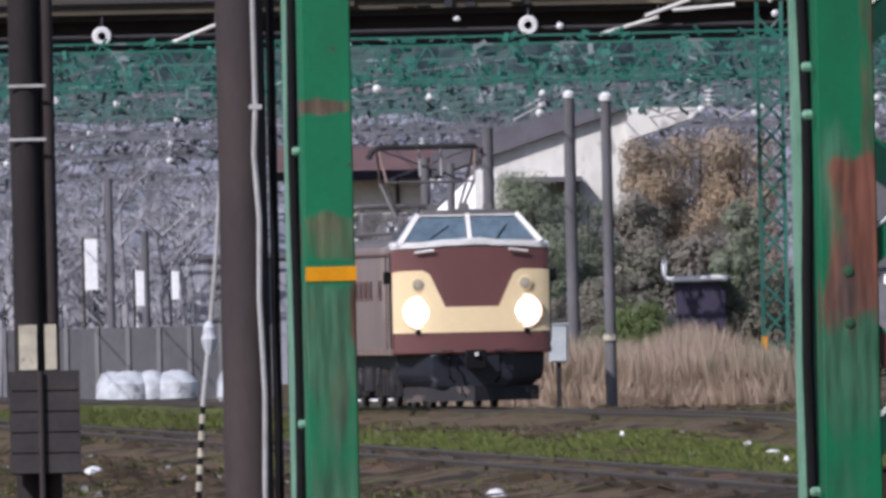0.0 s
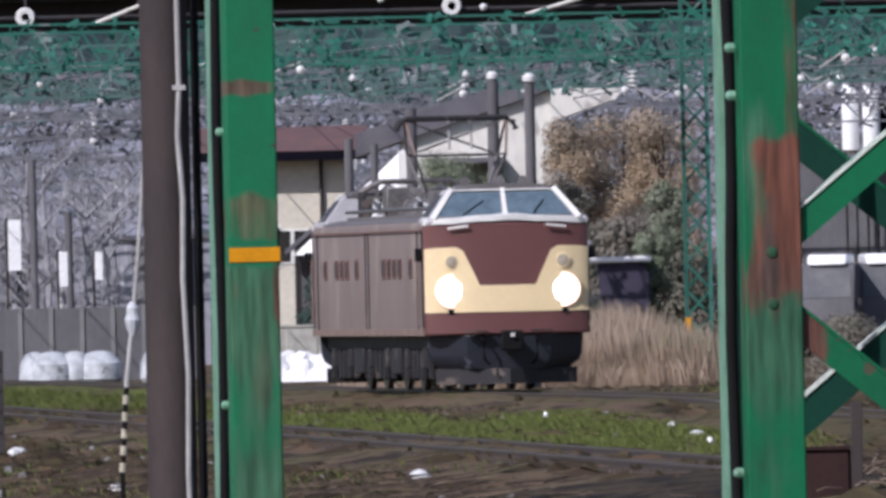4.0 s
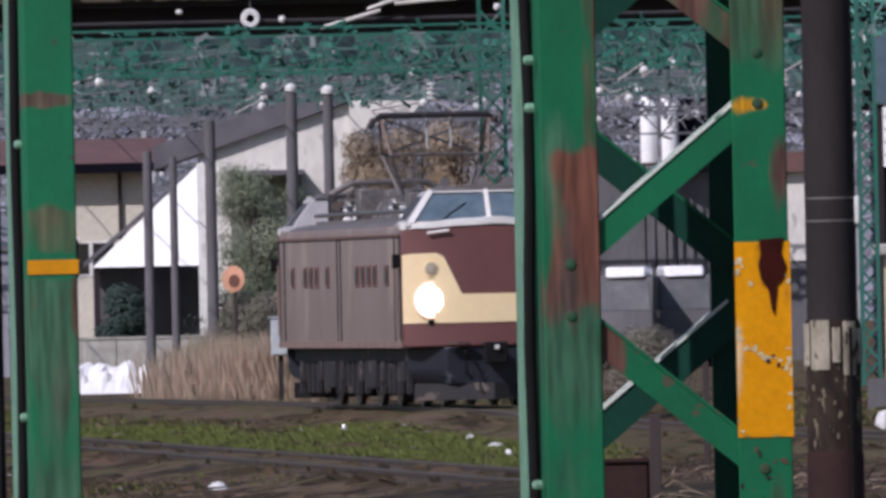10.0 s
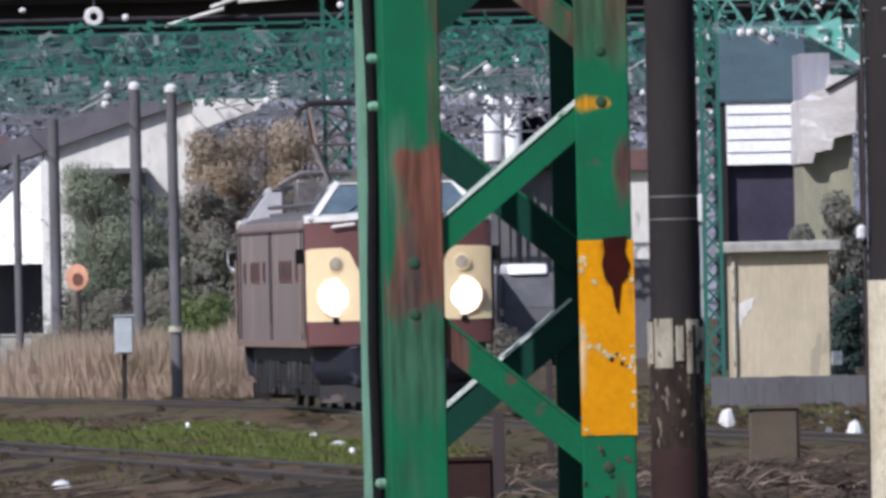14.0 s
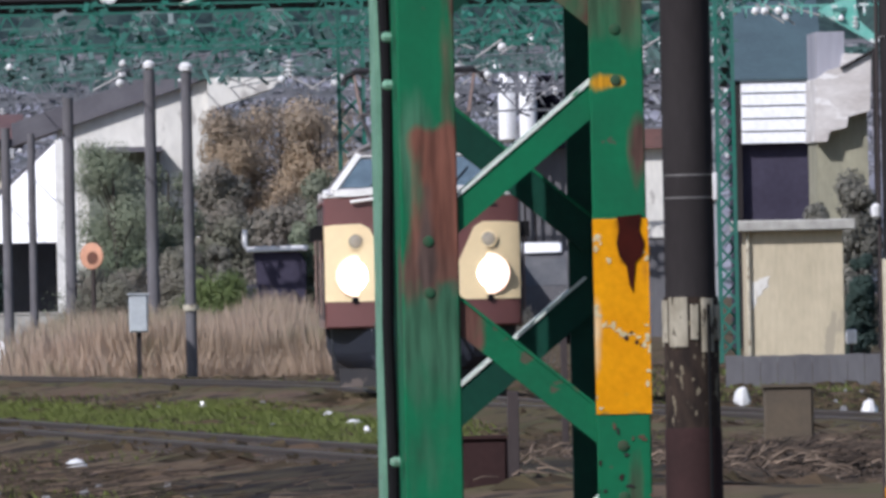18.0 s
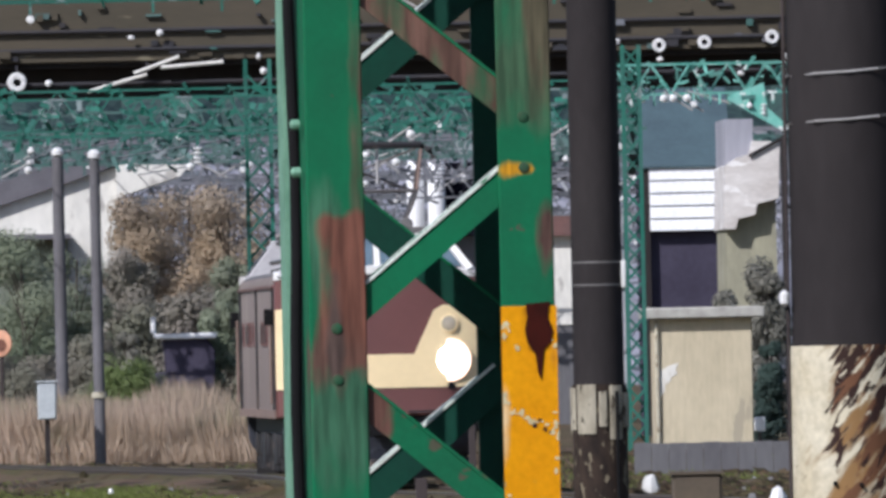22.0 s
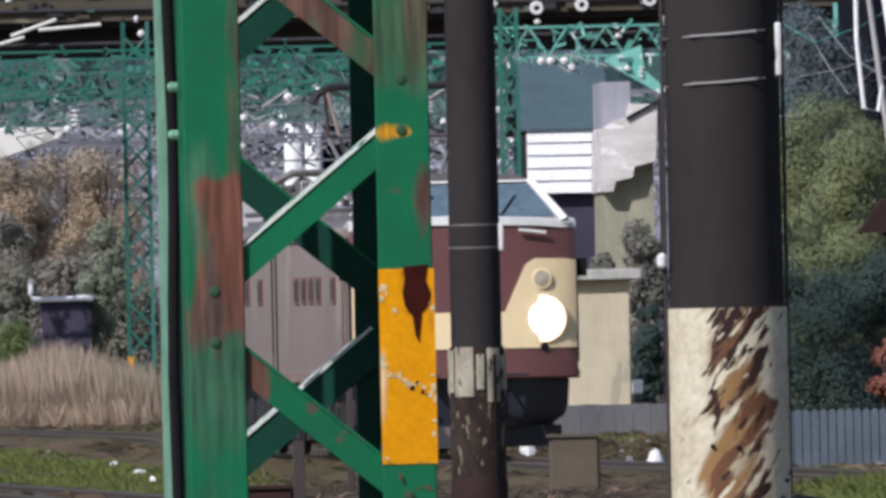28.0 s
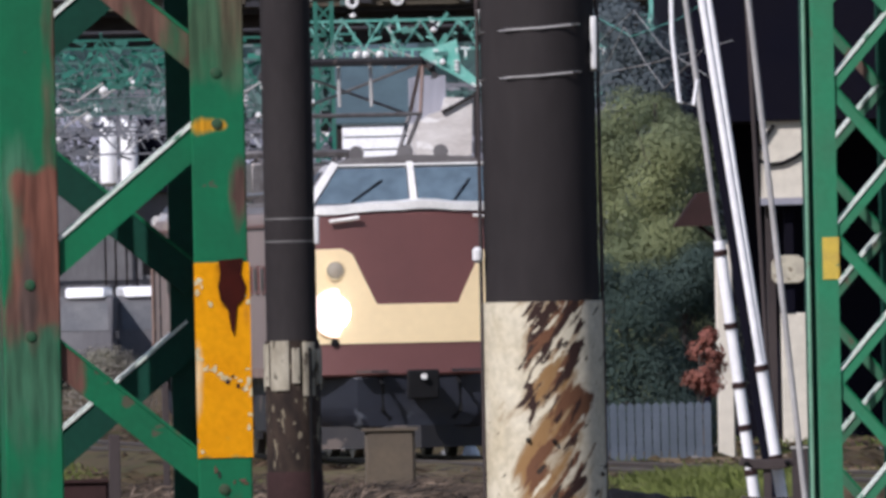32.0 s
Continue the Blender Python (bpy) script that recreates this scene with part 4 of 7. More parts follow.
part("sleeve", Shape().tube([(x - ox, 0, z + BASE) for x, z in pts[1:]] + [(0.5, 0, 7.5)], 0.022, 8, 0.012), CABLE_GREY, mk, "pale plastic sleeve")
part("anchor", Shape().tube([(0, 0, 0), (0, 0, pts[0][1] + BASE), (pts[1][0] - ox, 0, pts[1][1] + BASE)], 0.02, 8), BLACK, mk)
for i in range(5):
    f = i / 5
    a = Vector((0, 0, pts[0][1] + BASE)).lerp(Vector((pts[1][0] - ox, 0, pts[1][1] + BASE)), f)
    b = Vector((0, 0, pts[0][1] + BASE)).lerp(Vector((pts[1][0] - ox, 0, pts[1][1] + BASE)), f + 0.11)
    part("stripe", Shape().tube([a, b], 0.026, 8), CREAM_PATCH, mk)
part("knot", Shape().lathe([(0.02, -0.13), (0.05, -0.07), (0.065, 0.0), (0.045, 0.05), (0.05, 0.09), (0.02, 0.14)], (pts[2][0] - ox, 0, pts[2][1] + BASE), 10), SACK, mk, "white wrapped knot")


# ---- guy wires and the second lattice mast by the platform ----
def sleeve(D, a, b, r, material, label, clamps=(), cover=None):
    """A guy wire's tube through a and b, down to the ground; cover: where a thicker sleeve starts, and its radius."""
    (xa, za), (xb, zb) = a, b
    t = (za - GROUND_Z) / (za - zb)
    foot = (xa + (xb - xa) * t, GROUND_Z)
    head = (xa + (xa - xb) * 1.5, za + (za - zb) * 1.5)
    g = thing("guy_wire", (foot[0], D, foot[1]), label, "guy wire", "guy wires")
    A, B, C = Vector((head[0] - foot[0], 0, head[1] - foot[1])), Vector((0, 0, 0)), Vector((xa - foot[0], 0, za - foot[1]))
    part("sleeve", Shape().tube([A, A.lerp(B, 0.5), B], r, 12), material, g)
    if cover:
        part("cover", Shape().tube([C.lerp(B, cover[0]), C.lerp(B, (cover[0] + 1) / 2), B], cover[1], 12), CABLE_WHITE, g, "white lower cover")
    for c in clamps:
        rr = cover[1] if cover and c > cover[0] else r
        p, q = C.lerp(B, c), C.lerp(B, c + 0.006)
        part("clamp", Shape().tube([p, q], rr * 1.22, 12), HOOD, g, "dark rusty clamp ring")
    return g


DG = 62.0
sleeve(DG, (3.100, 2.623), (3.296, 1.212), 0.0115, CABLE_WHITE, "guy wire in a bright white sleeve with a stout cover", (0.365, 0.455, 0.50), (0.363, 0.0165))
sleeve(DG + 0.3, (3.136, 2.626), (3.318, 1.209), 0.0085, CABLE_WHITE, "thin guy wire in a white sleeve")
sleeve(DG + 1.2, (3.112, 2.64), (3.28, 1.203), 0.0085, CABLE_GREY, "guy wire with a thick white lower cover and clamps", (0.253, 0.327, 0.387, 0.430, 0.475, 0.504), (0.2436, 0.0165))
# a near-black tube behind the white sleeves
sleeve(DG + 2.0, (3.188, 2.65), (3.383, 1.194), 0.023, SHADE_DARK, "dark stay behind the guy wires")
sleeve(DG + 8.0, (3.689, 2.309), (3.797, 1.138), 0.010, CABLE_GREY, "grey stay wire sleeve")
sleeve(DG + 9.0, (3.715, 2.243), (3.753, 1.131), 0.008, POLE_BROWN, "brown stay wire sleeve")
yk = thing("guy_yoke", (3.25, DG - 0.05, GROUND_Z), "rusty yoke plates clamping the guy wires together", "yoke")
for za in (1.30, 1.19):
    part("plate", Shape().prism([(-0.075, za + BASE - 0.012), (-0.03, za + BASE - 0.024), (0.04, za + BASE - 0.026), (0.085, za + BASE - 0.014), (0.08, za + BASE + 0.006), (0.0, za + BASE + 0.004), (-0.07, za + BASE + 0.012)], -0.02, 0.02), POLE_BROWN, yk, "rust-brown yoke plate", bevel=0.003)
    for dx in (-0.055, 0.062):
        part("bolt", Shape().lathe([(0.008, 0), (0.008, -0.02), (0.004, -0.026)], (dx, -0.02, za + BASE - 0.006), 8, "y"), BLACK, yk)
part("link", Shape().bar((0.005, 0, 1.30 + BASE), (0.005, 0, 1.19 + BASE), 0.022, 0.02), POLE_BROWN, yk)
part("stem", Shape().bar((0.005, 0, 1.19 + BASE), (0.02, 0, 0.0), 0.018, 0.018), POLE_BROWN, yk)
tg = thing("cable_tangle", (3.029, 66.95, GROUND_Z), "loose thin cables strung from the pole to the guy wires", "cable")
for i, pts in enumerate(([(0, 0, 0.0), (0.10, -1.0, 0.015), (0.225, -3.6, 0.05)], [(0, 0, 0.17), (0.05, -1, 0.10), (0.12, -2.5, 0.13), (0.22, -4.4, 0.22)], [(0, 0, -0.01), (0.03, -1, 0.13), (0.07, -1.4, 0.02), (0.10, -2, -0.07), (0.15, -3.4, 0.03)],
                         [(0, 0, 0.10), (0.06, -1, 0.18), (0.10, -2, 0.05), (0.16, -3.4, -0.05)])):
    part("cable", Shape().tube([(x, y, z + 2.471 + BASE) for x, y, z in pts], 0.0013, 6), CABLE_GREY if i != 1 else TEAL, tg)
dr = thing("drop_cable", (3.027, DG, GROUND_Z), "white cable bight hanging beside the guy wires", "cable")
part("cable", Shape().tube([(-0.014, 0, 3.11 + BASE), (-0.015, 0, 2.528 + BASE), (0.002, 0, 2.333 + BASE),
      (0.042, 0, 2.323 + BASE), (0.057, 0, 2.397 + BASE)], 0.0065, 8), CABLE_WHITE, dr)


def light_mast():
    D = 52.0
    x0 = 2.865
    m = thing("lattice_mast", (x0, D, GROUND_Z), "slender green lattice mast with a small yellow mark", "mast", rz=5.0)
    w, d, top = 0.235, 0.235, 7.0
    # light is painted in: sunlit green for front legs, shaded green behind
    for x, y, fx, fy, mt in ((0, 0, 1, 1, GREEN_LIGHT), (w, 0, -1, 1, GREEN_LIGHT), (0, d, 1, -1, GREEN_SHADED), (w, d, -1, -1, GREEN_SHADED)):
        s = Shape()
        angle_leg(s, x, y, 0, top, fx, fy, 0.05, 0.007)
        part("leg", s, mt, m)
    half = 0.1775
    z0 = 2.268 + BASE - half * 14
    for k in range(34):
        za, zb = z0 + k * half, z0 + (k + 1) * half
        if za < 0.1 or zb > top:
            continue
        l = k % 2 == 0
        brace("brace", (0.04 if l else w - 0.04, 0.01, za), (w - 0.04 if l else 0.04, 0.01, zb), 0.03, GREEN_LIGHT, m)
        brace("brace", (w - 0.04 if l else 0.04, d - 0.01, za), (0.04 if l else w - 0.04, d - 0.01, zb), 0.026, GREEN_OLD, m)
    part("conduit", Shape().tube([(-0.016, 0.06, 0.0), (-0.014, 0.06, 3.0), (-0.016, 0.06, top)], 0.005, 8), GREEN_PALE, m, "pale thin conduit")
    za, zb = 1.808 + BASE, 1.909 + BASE
    part("paint_band", Shape().box(0.012, 0.052, -0.002, 0, za, zb), YELLOW_PALE, m, "small faded yellow mark")


light_mast()


# ---- the electric locomotive ----
HALF = 8.75


BOW = [(-1.39, 0.45), (-1.39, 0.24), (-1.25, 0.15), (-0.7, 0.05), (0.0, 0.0), (0.7, 0.05), (1.25, 0.15), (1.39, 0.24), (1.39, 0.45)]


def setback(x):
    """How far the bowed front lies behind its middle."""
    return float(np.interp(abs(x), (0.0, 0.7, 1.25, 1.39), (0.0, 0.05, 0.15, 0.24)))


def locomotive():
    lo = thing("locomotive", (0, 370, 0), "brown and cream electric locomotive with lit headlights", "locomotive")
    # shell: straight sides, shoulders, low roof; the cabs rise in the middle and lean back over the brow
    sec = [(-1.39, 0.95), (1.39, 0.95), (1.39, 2.78), (1.36, 2.86), (-1.36, 2.86), (-1.39, 2.78)]
    part("body", Shape().prism(sec, -HALF + 0.35, HALF - 0.35), LOCO_SIDE, lo, "sides in faded, dusty brown paint paled by sky sheen", bevel=0.02)
    part("roof", Shape().prism([(-1.35, 2.86), (1.35, 2.86), (1.28, 2.91), (1.0, 2.96), (-1.0, 2.96), (-1.28, 2.91)], -HALF + 1.2, HALF - 1.2), LOCO_PALE, lo, "sooty grey roof", bevel=0.02)
    for e in (-1, 1):
        # nose below the brow, gently bowed in plan
        nose = Shape()
        plan = BOW
        nose.prism([(x, e * (HALF - d)) for x, d in plan], 0.95, 2.84, "z")
        part("nose", nose, LOCO_BROWN, lo, bevel=0.03)
        cab = Shape()
        lowr = [(-1.36, 0.12), (1.36, 0.12), (1.36, 1.5), (-1.36, 1.5)]
        topr = [(-0.93, 0.62), (0.93, 0.62), (0.93, 1.3), (-0.93, 1.3)]
        cab.add([(x, e * (HALF - d), 2.84) for x, d in lowr] + [(x, e * (HALF - d), 3.40) for x, d in topr],
                [(0, 1, 2, 3), (4, 5, 6, 7), (0, 1, 5, 4), (1, 2, 6, 5), (2, 3, 7, 6), (3, 0, 4, 7)])
        part("cab_roof", cab, CAB_GREY, lo, "pale grey cab roof", bevel=0.03)
        for sx in (-1, 1):
            def on_side(u, v, lift):
                d = (0.12 + 0.5 * v) * (1 - u) + (1.5 - 0.2 * v) * u
                return (sx * (1.36 - 0.43 * v + lift * 0.8), e * (HALF - d), 2.84 + 0.56 * v + lift * 0.6)
            q = [on_side(u, v, h) for h in (0.014, -0.01) for u, v in ((0.14, 0.2), (0.9, 0.2), (0.86, 0.84), (0.14, 0.84))]
            part("cab_side_window", Shape().add(q, [(0, 1, 2, 3), (7, 6, 5, 4), (0, 4, 5, 1), (1, 5, 6, 2), (2, 6, 7, 3), (3, 7, 4, 0)]), SIDE_PANE, lo, "dark sloping side window")
        part("roof_cap", Shape().prism([(-0.90, 3.385), (0.90, 3.385), (0.70, 3.47), (0.0, 3.50), (-0.70, 3.47)], e * (HALF - 0.58), e * (HALF - 1.35)), LOCO_ROOF, lo, "grey cab roof edge")

        def on_screen(u, v, lift=0.02):
            """A point of the raked front: u from -1 to 1 across, v from 0 to 1 up."""
            hw, d, z = 1.36 - 0.43 * v, 0.12 + 0.50 * v, 2.84 + 0.56 * v
            return Vector((u * hw, e * (HALF - d + lift * 0.75), z + lift * 0.66))

        for u0, u1 in ((-0.88, -0.045), (0.045, 0.88)):
            q = [on_screen(u0, 0.17), on_screen(u1, 0.17), on_screen(u1, 0.88), on_screen(u0, 0.88)]
            b = [on_screen(u0, 0.17, -0.0), on_screen(u1, 0.17, -0.0), on_screen(u1, 0.88, -0.0), on_screen(u0, 0.88, -0.0)]
            part("windscreen", Shape().add(q + b, [(0, 1, 2, 3), (7, 6, 5, 4), (0, 4, 5, 1), (1, 5, 6, 2), (2, 6, 7, 3), (3, 7, 4, 0)]), WINDSCREEN, lo, "raked windscreen pane tinted like reflected sky")
            wp = Shape()
            um = (u0 + u1) / 2
            wp.bar(on_screen(um - 0.1, 0.18, 0.035), on_screen(um + 0.15, 0.62, 0.035), 0.018, 0.012, up=(0, e, 0.6))
            part("wiper", wp, BLACK, lo)
        fr = Shape()
        for u in (-0.94, 0.0, 0.94):
            w = 0.075 if u == 0 else 0.09
            fr.bar(on_screen(u, 0.08, 0.03), on_screen(u * 0.98, 0.98, 0.03), w, 0.03, up=(0, e, 0.66))
        fr.bar(on_screen(-0.97, 0.93, 0.03), on_screen(0.97, 0.93, 0.03), 0.02, 0.03, up=(0, e, 0.66))
        part("windscreen_frame", fr, LOCO_WHITE, lo, "white windscreen frame")
        brow, rings = Shape(), []
        for i in range(13):
            x = -1.39 + i * 2.78 / 12
            zl, f = 2.80 + 0.075 * (1 - abs(x) / 1.39) + 0.008 * math.sin(x * 9), HALF - setback(x) + 0.03
            rings += [(x, e * f, zl), (x, e * f, zl + 0.085), (x, e * (f - 0.3), zl + 0.12), (x, e * (f - 0.3), zl)]
        brow.add(rings, [(4 * i + j, 4 * i + (j + 1) % 4, 4 * i + 4 + (j + 1) % 4, 4 * i + 4 + j) for i in range(12) for j in range(4)] + [(3, 2, 1, 0), (48, 49, 50, 51)])
        part("brow", brow, LOCO_WHITE, lo, "white ledge under the windscreen")
        for sx in (-1, 1):
            part("handrail", Shape().tube([(sx * 1.0, e * (HALF - 0.04), 2.74), (sx * 0.66, e * (HALF + 0.02), 2.78)], 0.022, 8), LOCO_WHITE, lo, "white grab rail")
        # cream face band with raised wings
        cols = [(-1.385, 2.40), (-1.25, 2.42), (-0.86, 2.43), (-0.74, 2.36), (-0.47, 1.78), (0.0, 1.78), (0.47, 1.78), (0.74, 2.36), (0.86, 2.43), (1.25, 2.42), (1.385, 2.40)]
        band = Shape()
        k = len(cols)
        band.add([(x, e * (HALF - setback(x) + d), z) for d in (0.014, -0.06) for z_top in (0, 1) for x, zt in cols for z in ((zt if z_top else 1.33),)],
                 [(i, i + 1, k + i + 1, k + i) for i in range(k - 1)] + [(2 * k + i, 3 * k + i, 3 * k + i + 1, 2 * k + i + 1) for i in range(k - 1)]
                 + [(i, 2 * k + i, 2 * k + i + 1, i + 1) for i in range(k - 1)] + [(k + i, k + i + 1, 3 * k + i + 1, 3 * k + i) for i in range(k - 1)]
                 + [(0, k, 3 * k, 2 * k), (k - 1, 3 * k - 1, 4 * k - 1, 2 * k - 1)])
        part("face_band", band, LOCO_CREAM, lo, "cream band with upswept ends")
        for sx in (-1, 1):
            x = sx * 0.94
            f = e * (HALF - setback(x))
            part("lamp_ring", Shape().lathe([(0.125, -e * 0.03), (0.125, e * 0.035), (0.10, e * 0.04), (0.10, e * 0.015)], (x, f, 2.18), 20, "y"), LOCO_CREAM, lo)
            part("marker_lamp", Shape().lathe([(0.10, 0), (0.09, e * 0.03), (0.03, e * 0.045)], (x, f + e * 0.015, 2.18), 20, "y"), LAMP_OFF, lo, "unlit marker lamp")
            hl = part("headlight", Shape().lathe([(0.305, -e * 0.05), (0.305, e * 0.022), (0.292, e * 0.028), (0.29, e * 0.01)], (x, f, 1.69), 24, "y"), LOCO_CREAM, lo, "headlight surround")
            # the reflector emits a warm ring that stands for the headlight's halo
            part("reflector", Shape().lathe([(0.29, 0), (0.28, e * 0.012), (0.185, e * 0.016)], (x, f + e * 0.008, 1.69), 24, "y"), LAMP_WARM if e < 0 else LAMP_OFF, hl, "reflector glowing as the headlight's halo" if e < 0 else "dark reflector")
            part("lens", Shape().lathe([(0.19, e * 0.008), (0.16, e * 0.03), (0.08, e * 0.045)], (x, f + e * 0.010, 1.69), 24, "y"), LAMP_LIT if e < 0 else LAMP_OFF, hl, "glowing headlight lens" if e < 0 else "dark lens")
            part("socket", Shape().lathe([(0.05, -e * 0.04), (0.05, e * 0.025), (0.03, e * 0.03)], (x + sx * 0.02, f, 1.345), 14, "y"), BLACK, lo, "black jumper socket")
            part("step", Shape().box(sx * 0.55 - 0.18, sx * 0.55 + 0.18, e * HALF if e < 0 else HALF, e * (HALF + 0.12), 0.99, 1.02), LOCO_UNDER, lo)
        # skirt and plough
        skirt = Shape()
        sk_plan = [(-1.33, 0.62), (-1.30, 0.50), (-0.72, 0.06), (0.72, 0.06), (1.30, 0.50), (1.33, 0.62)]
        for z, k in ((0.95, 1.0), (0.62, 0.985), (0.50, 0.95), (0.36, 0.80)):
            skirt.v += [(x * k, e * (HALF - d - (0.95 - z) * 0.12), z) for x, d in sk_plan]
        skirt.f += [(6 * i + j, 6 * i + (j + 1) % 6, 6 * i + 6 + (j + 1) % 6, 6 * i + 6 + j) for i in range(3) for j in range(6)] + [tuple(range(6)), tuple(range(23, 17, -1))]
        part("skirt", skirt, LOCO_PLOW, lo, "dark navy front skirt with swept corners", bevel=0.02)
        pl = Shape().prism([(-1.2, e * (HALF - 0.5)), (0, e * (HALF + 0.05)), (1.2, e * (HALF - 0.5)), (0, e * (HALF - 0.3))], 0.12, 0.38, "z")
        part("snow_plough", pl, LOCO_UNDER, lo, "black snow plough")
        cp = Shape().box(-0.13, 0.13, *sorted((e * (HALF - 0.1), e * (HALF + 0.42))), 0.72, 0.98).box(-0.18, 0.18, *sorted((e * (HALF + 0.30), e * (HALF + 0.45))), 0.68, 1.02)
        part("coupler", cp, BLACK, lo, "black knuckle coupler", bevel=0.02)
        part("air_cock", Shape().lathe([(0.035, 0), (0.035, e * 0.08)], (0.0, e * (HALF + 0.44), 0.94), 10, "y"), LOCO_WHITE, lo, "white air cock")
        for sx in (-0.45, 0.45):
            part("air_hose", Shape().tube([(sx, e * (HALF), 0.92), (sx, e * (HALF + 0.15), 0.85), (sx, e * (HALF + 0.18), 0.55), (sx * 0.8, e * (HALF + 0.16), 0.45)], 0.03, 8), BLACK, lo)
    # sides: doors, windows, seams, gutter
    for sx in (-1, 1):
        xs = sx * 1.39
        gut = Shape().box(*sorted((xs, xs + sx * 0.03)), -HALF + 0.4, HALF - 0.4, 2.70, 2.74)
        part("gutter", gut, LOCO_BROWN, lo)
        part("sill_strip", Shape().box(*sorted((xs, xs + sx * 0.025)), -HALF + 0.3, HALF - 0.3, 0.95, 1.06), DUST, lo, "pale dusty sill strip")
        for y in (-HALF + 0.42, -HALF + 1.15, -0.3, 0.15, HALF - 1.15, HALF - 0.42):
            part("seam", Shape().box(*sorted((xs, xs + sx * 0.018)), y - 0.035, y + 0.035, 1.06, 2.70), LOCO_UNDER, lo)
        for y in (-6.6, -5.0, -4.2, -3.4, -2.6, 1.5, 3.0, 3.8, 4.6, 6.4):
            wdw = part("side_window", Shape().box(*sorted((xs, xs + sx * 0.02)), y - 0.23, y + 0.23, 1.93, 2.26), LOCO_BROWN, lo)
            part("pane", Shape().box(*sorted((xs + sx * 0.02, xs + sx * 0.026)), y - 0.19, y + 0.19, 1.97, 2.22), SIDE_PANE, wdw)
        for e in (-1, 1):
            part("handrail", Shape().tube([(xs + sx * 0.05, e * (HALF - 0.62), 1.15), (xs + sx * 0.05, e * (HALF - 0.62), 2.3)], 0.018, 8), DUST, lo)
            part("mirror", Shape().box(*sorted((xs + sx * 0.02, xs + sx * 0.14)), *sorted((e * (HALF - 0.35), e * (HALF - 0.30))), 2.2, 2.42), BLACK, lo)
    # roof gear: hatches, resistor cover, two folded pantographs
    part("roof_deck", Shape().box(-1.0, 1.0, -HALF + 2.4, HALF - 2.4, 2.96, 3.01), LOCO_ROOF, lo)
    for y0, y1, h in ((-1.2, 0.4, 0.28), (1.0, 2.8, 0.28)):
        part("roof_hatch", Shape().prism([(-0.7, 3.01), (0.7, 3.01), (0.56, 3.01 + h), (-0.56, 3.01 + h)], y0, y1), LOCO_ROOF, lo, bevel=0.02)
    for yc in (-1.7, 4.6):
        pan = part("pantograph", Shape().box(-0.75, 0.75, yc - 0.85, yc - 0.79, 3.32, 3.37).box(-0.75, 0.75, yc + 0.79, yc + 0.85, 3.32, 3.37)
                   .box(-0.75, -0.69, yc - 0.8, yc + 0.8, 3.32, 3.37).box(0.69, 0.75, yc - 0.8, yc + 0.8, 3.32, 3.37), STEEL, lo, "folded grey pantograph")
        for x in (-0.6, 0.6):
            for dy in (-0.7, 0.7):
                part("insulator", Shape().lathe([(0.07, 2.98), (0.10, 3.02), (0.05, 3.08), (0.10, 3.12), (0.05, 3.15), (0.09, 3.18), (0.05, 3.21), (0.09, 3.25), (0.05, 3.28), (0.06, 3.33)], (x, yc + dy, 0), 10), PORCELAIN, pan)
            if yc > 0:
                part("arm", Shape().tube([(x, yc - 0.75, 3.39), (x * 0.8, yc + 0.1, 3.55), (x * 0.7, yc + 0.8, 3.46)], 0.025, 6).tube([(x, yc + 0.75, 3.39), (x * 0.8, yc - 0.1, 3.57), (x * 0.7, yc - 0.8, 3.48)], 0.025, 6), STEEL, pan)
            else:
                for f in (-1, 1):
                    part("arm", Shape().tube([(x * 0.9, yc + f * 0.2, 3.38), (x * 1.3, yc + f * 0.6, 4.02)], 0.026, 6), LOCO_ROOF, pan, "raised lower arm")
                    part("arm", Shape().tube([(x * 1.3, yc + f * 0.6, 4.02), (x * 1.45, yc + f * 0.12, 4.60)], 0.022, 6), DUST, pan, "dusty raised upper arm")
        if yc > 0:
            ends = [(-0.95, 3.44), (-0.6, 3.62), (0.6, 3.62), (0.95, 3.44)]
        else:
            ends = [(-1.04, 4.45), (-0.98, 4.58), (-0.86, 4.65), (0.86, 4.65), (0.98, 4.58), (1.04, 4.45)]
            for f in (-1, 1):
                part("cross_tie", Shape().tube([(-0.78, yc + f * 0.6, 4.02), (0.78, yc + f * 0.6, 4.02)], 0.022, 6), STEEL, pan)
                part("cross_tie", Shape().tube([(-0.78 * f, yc + 0.6, 4.02), (0.8 * f, yc + 0.12, 4.60)], 0.018, 6), STEEL, pan)
            for x in (-0.12, 0.26):
                part("spring_rod", Shape().tube([(x, yc, 4.62), (x, yc - 0.05, 4.12)], 0.022, 6), CABLE_GREY, pan, "pale spring rod")
        for f in (-0.14, 0.14):
            part("contact_strip", Shape().tube([(x, yc + f, z) for x, z in ends], 0.05, 6), LOCO_UNDER if yc < 0 else STEEL, pan, "dark contact strip with bent horns")
    for i, (x, y, w, h) in enumerate(((-0.55, -4.6, 0.22, 0.34), (0.5, -4.7, 0.18, 0.30), (-0.3, 0.1, 0.3, 0.38), (0.6, 0.2, 0.2, 0.3), (-0.7, 1.4, 0.2, 0.4), (0.4, 3.3, 0.22, 0.36), (-0.6, 6.1, 0.2, 0.34), (0.5, 6.2, 0.25, 0.3), (-0.8, -5.9, 0.16, 0.3))):
        part("roof_box", Shape().box(x - w, x + w, y - 0.3, y + 0.3, 2.98, 3.10 + h), (LOCO_UNDER, STEEL, LOCO_ROOF)[i % 3], lo, bevel=0.02)
        insulator(lo, (x + 0.45, y + 0.4, 2.98), 0.44, r=0.1)
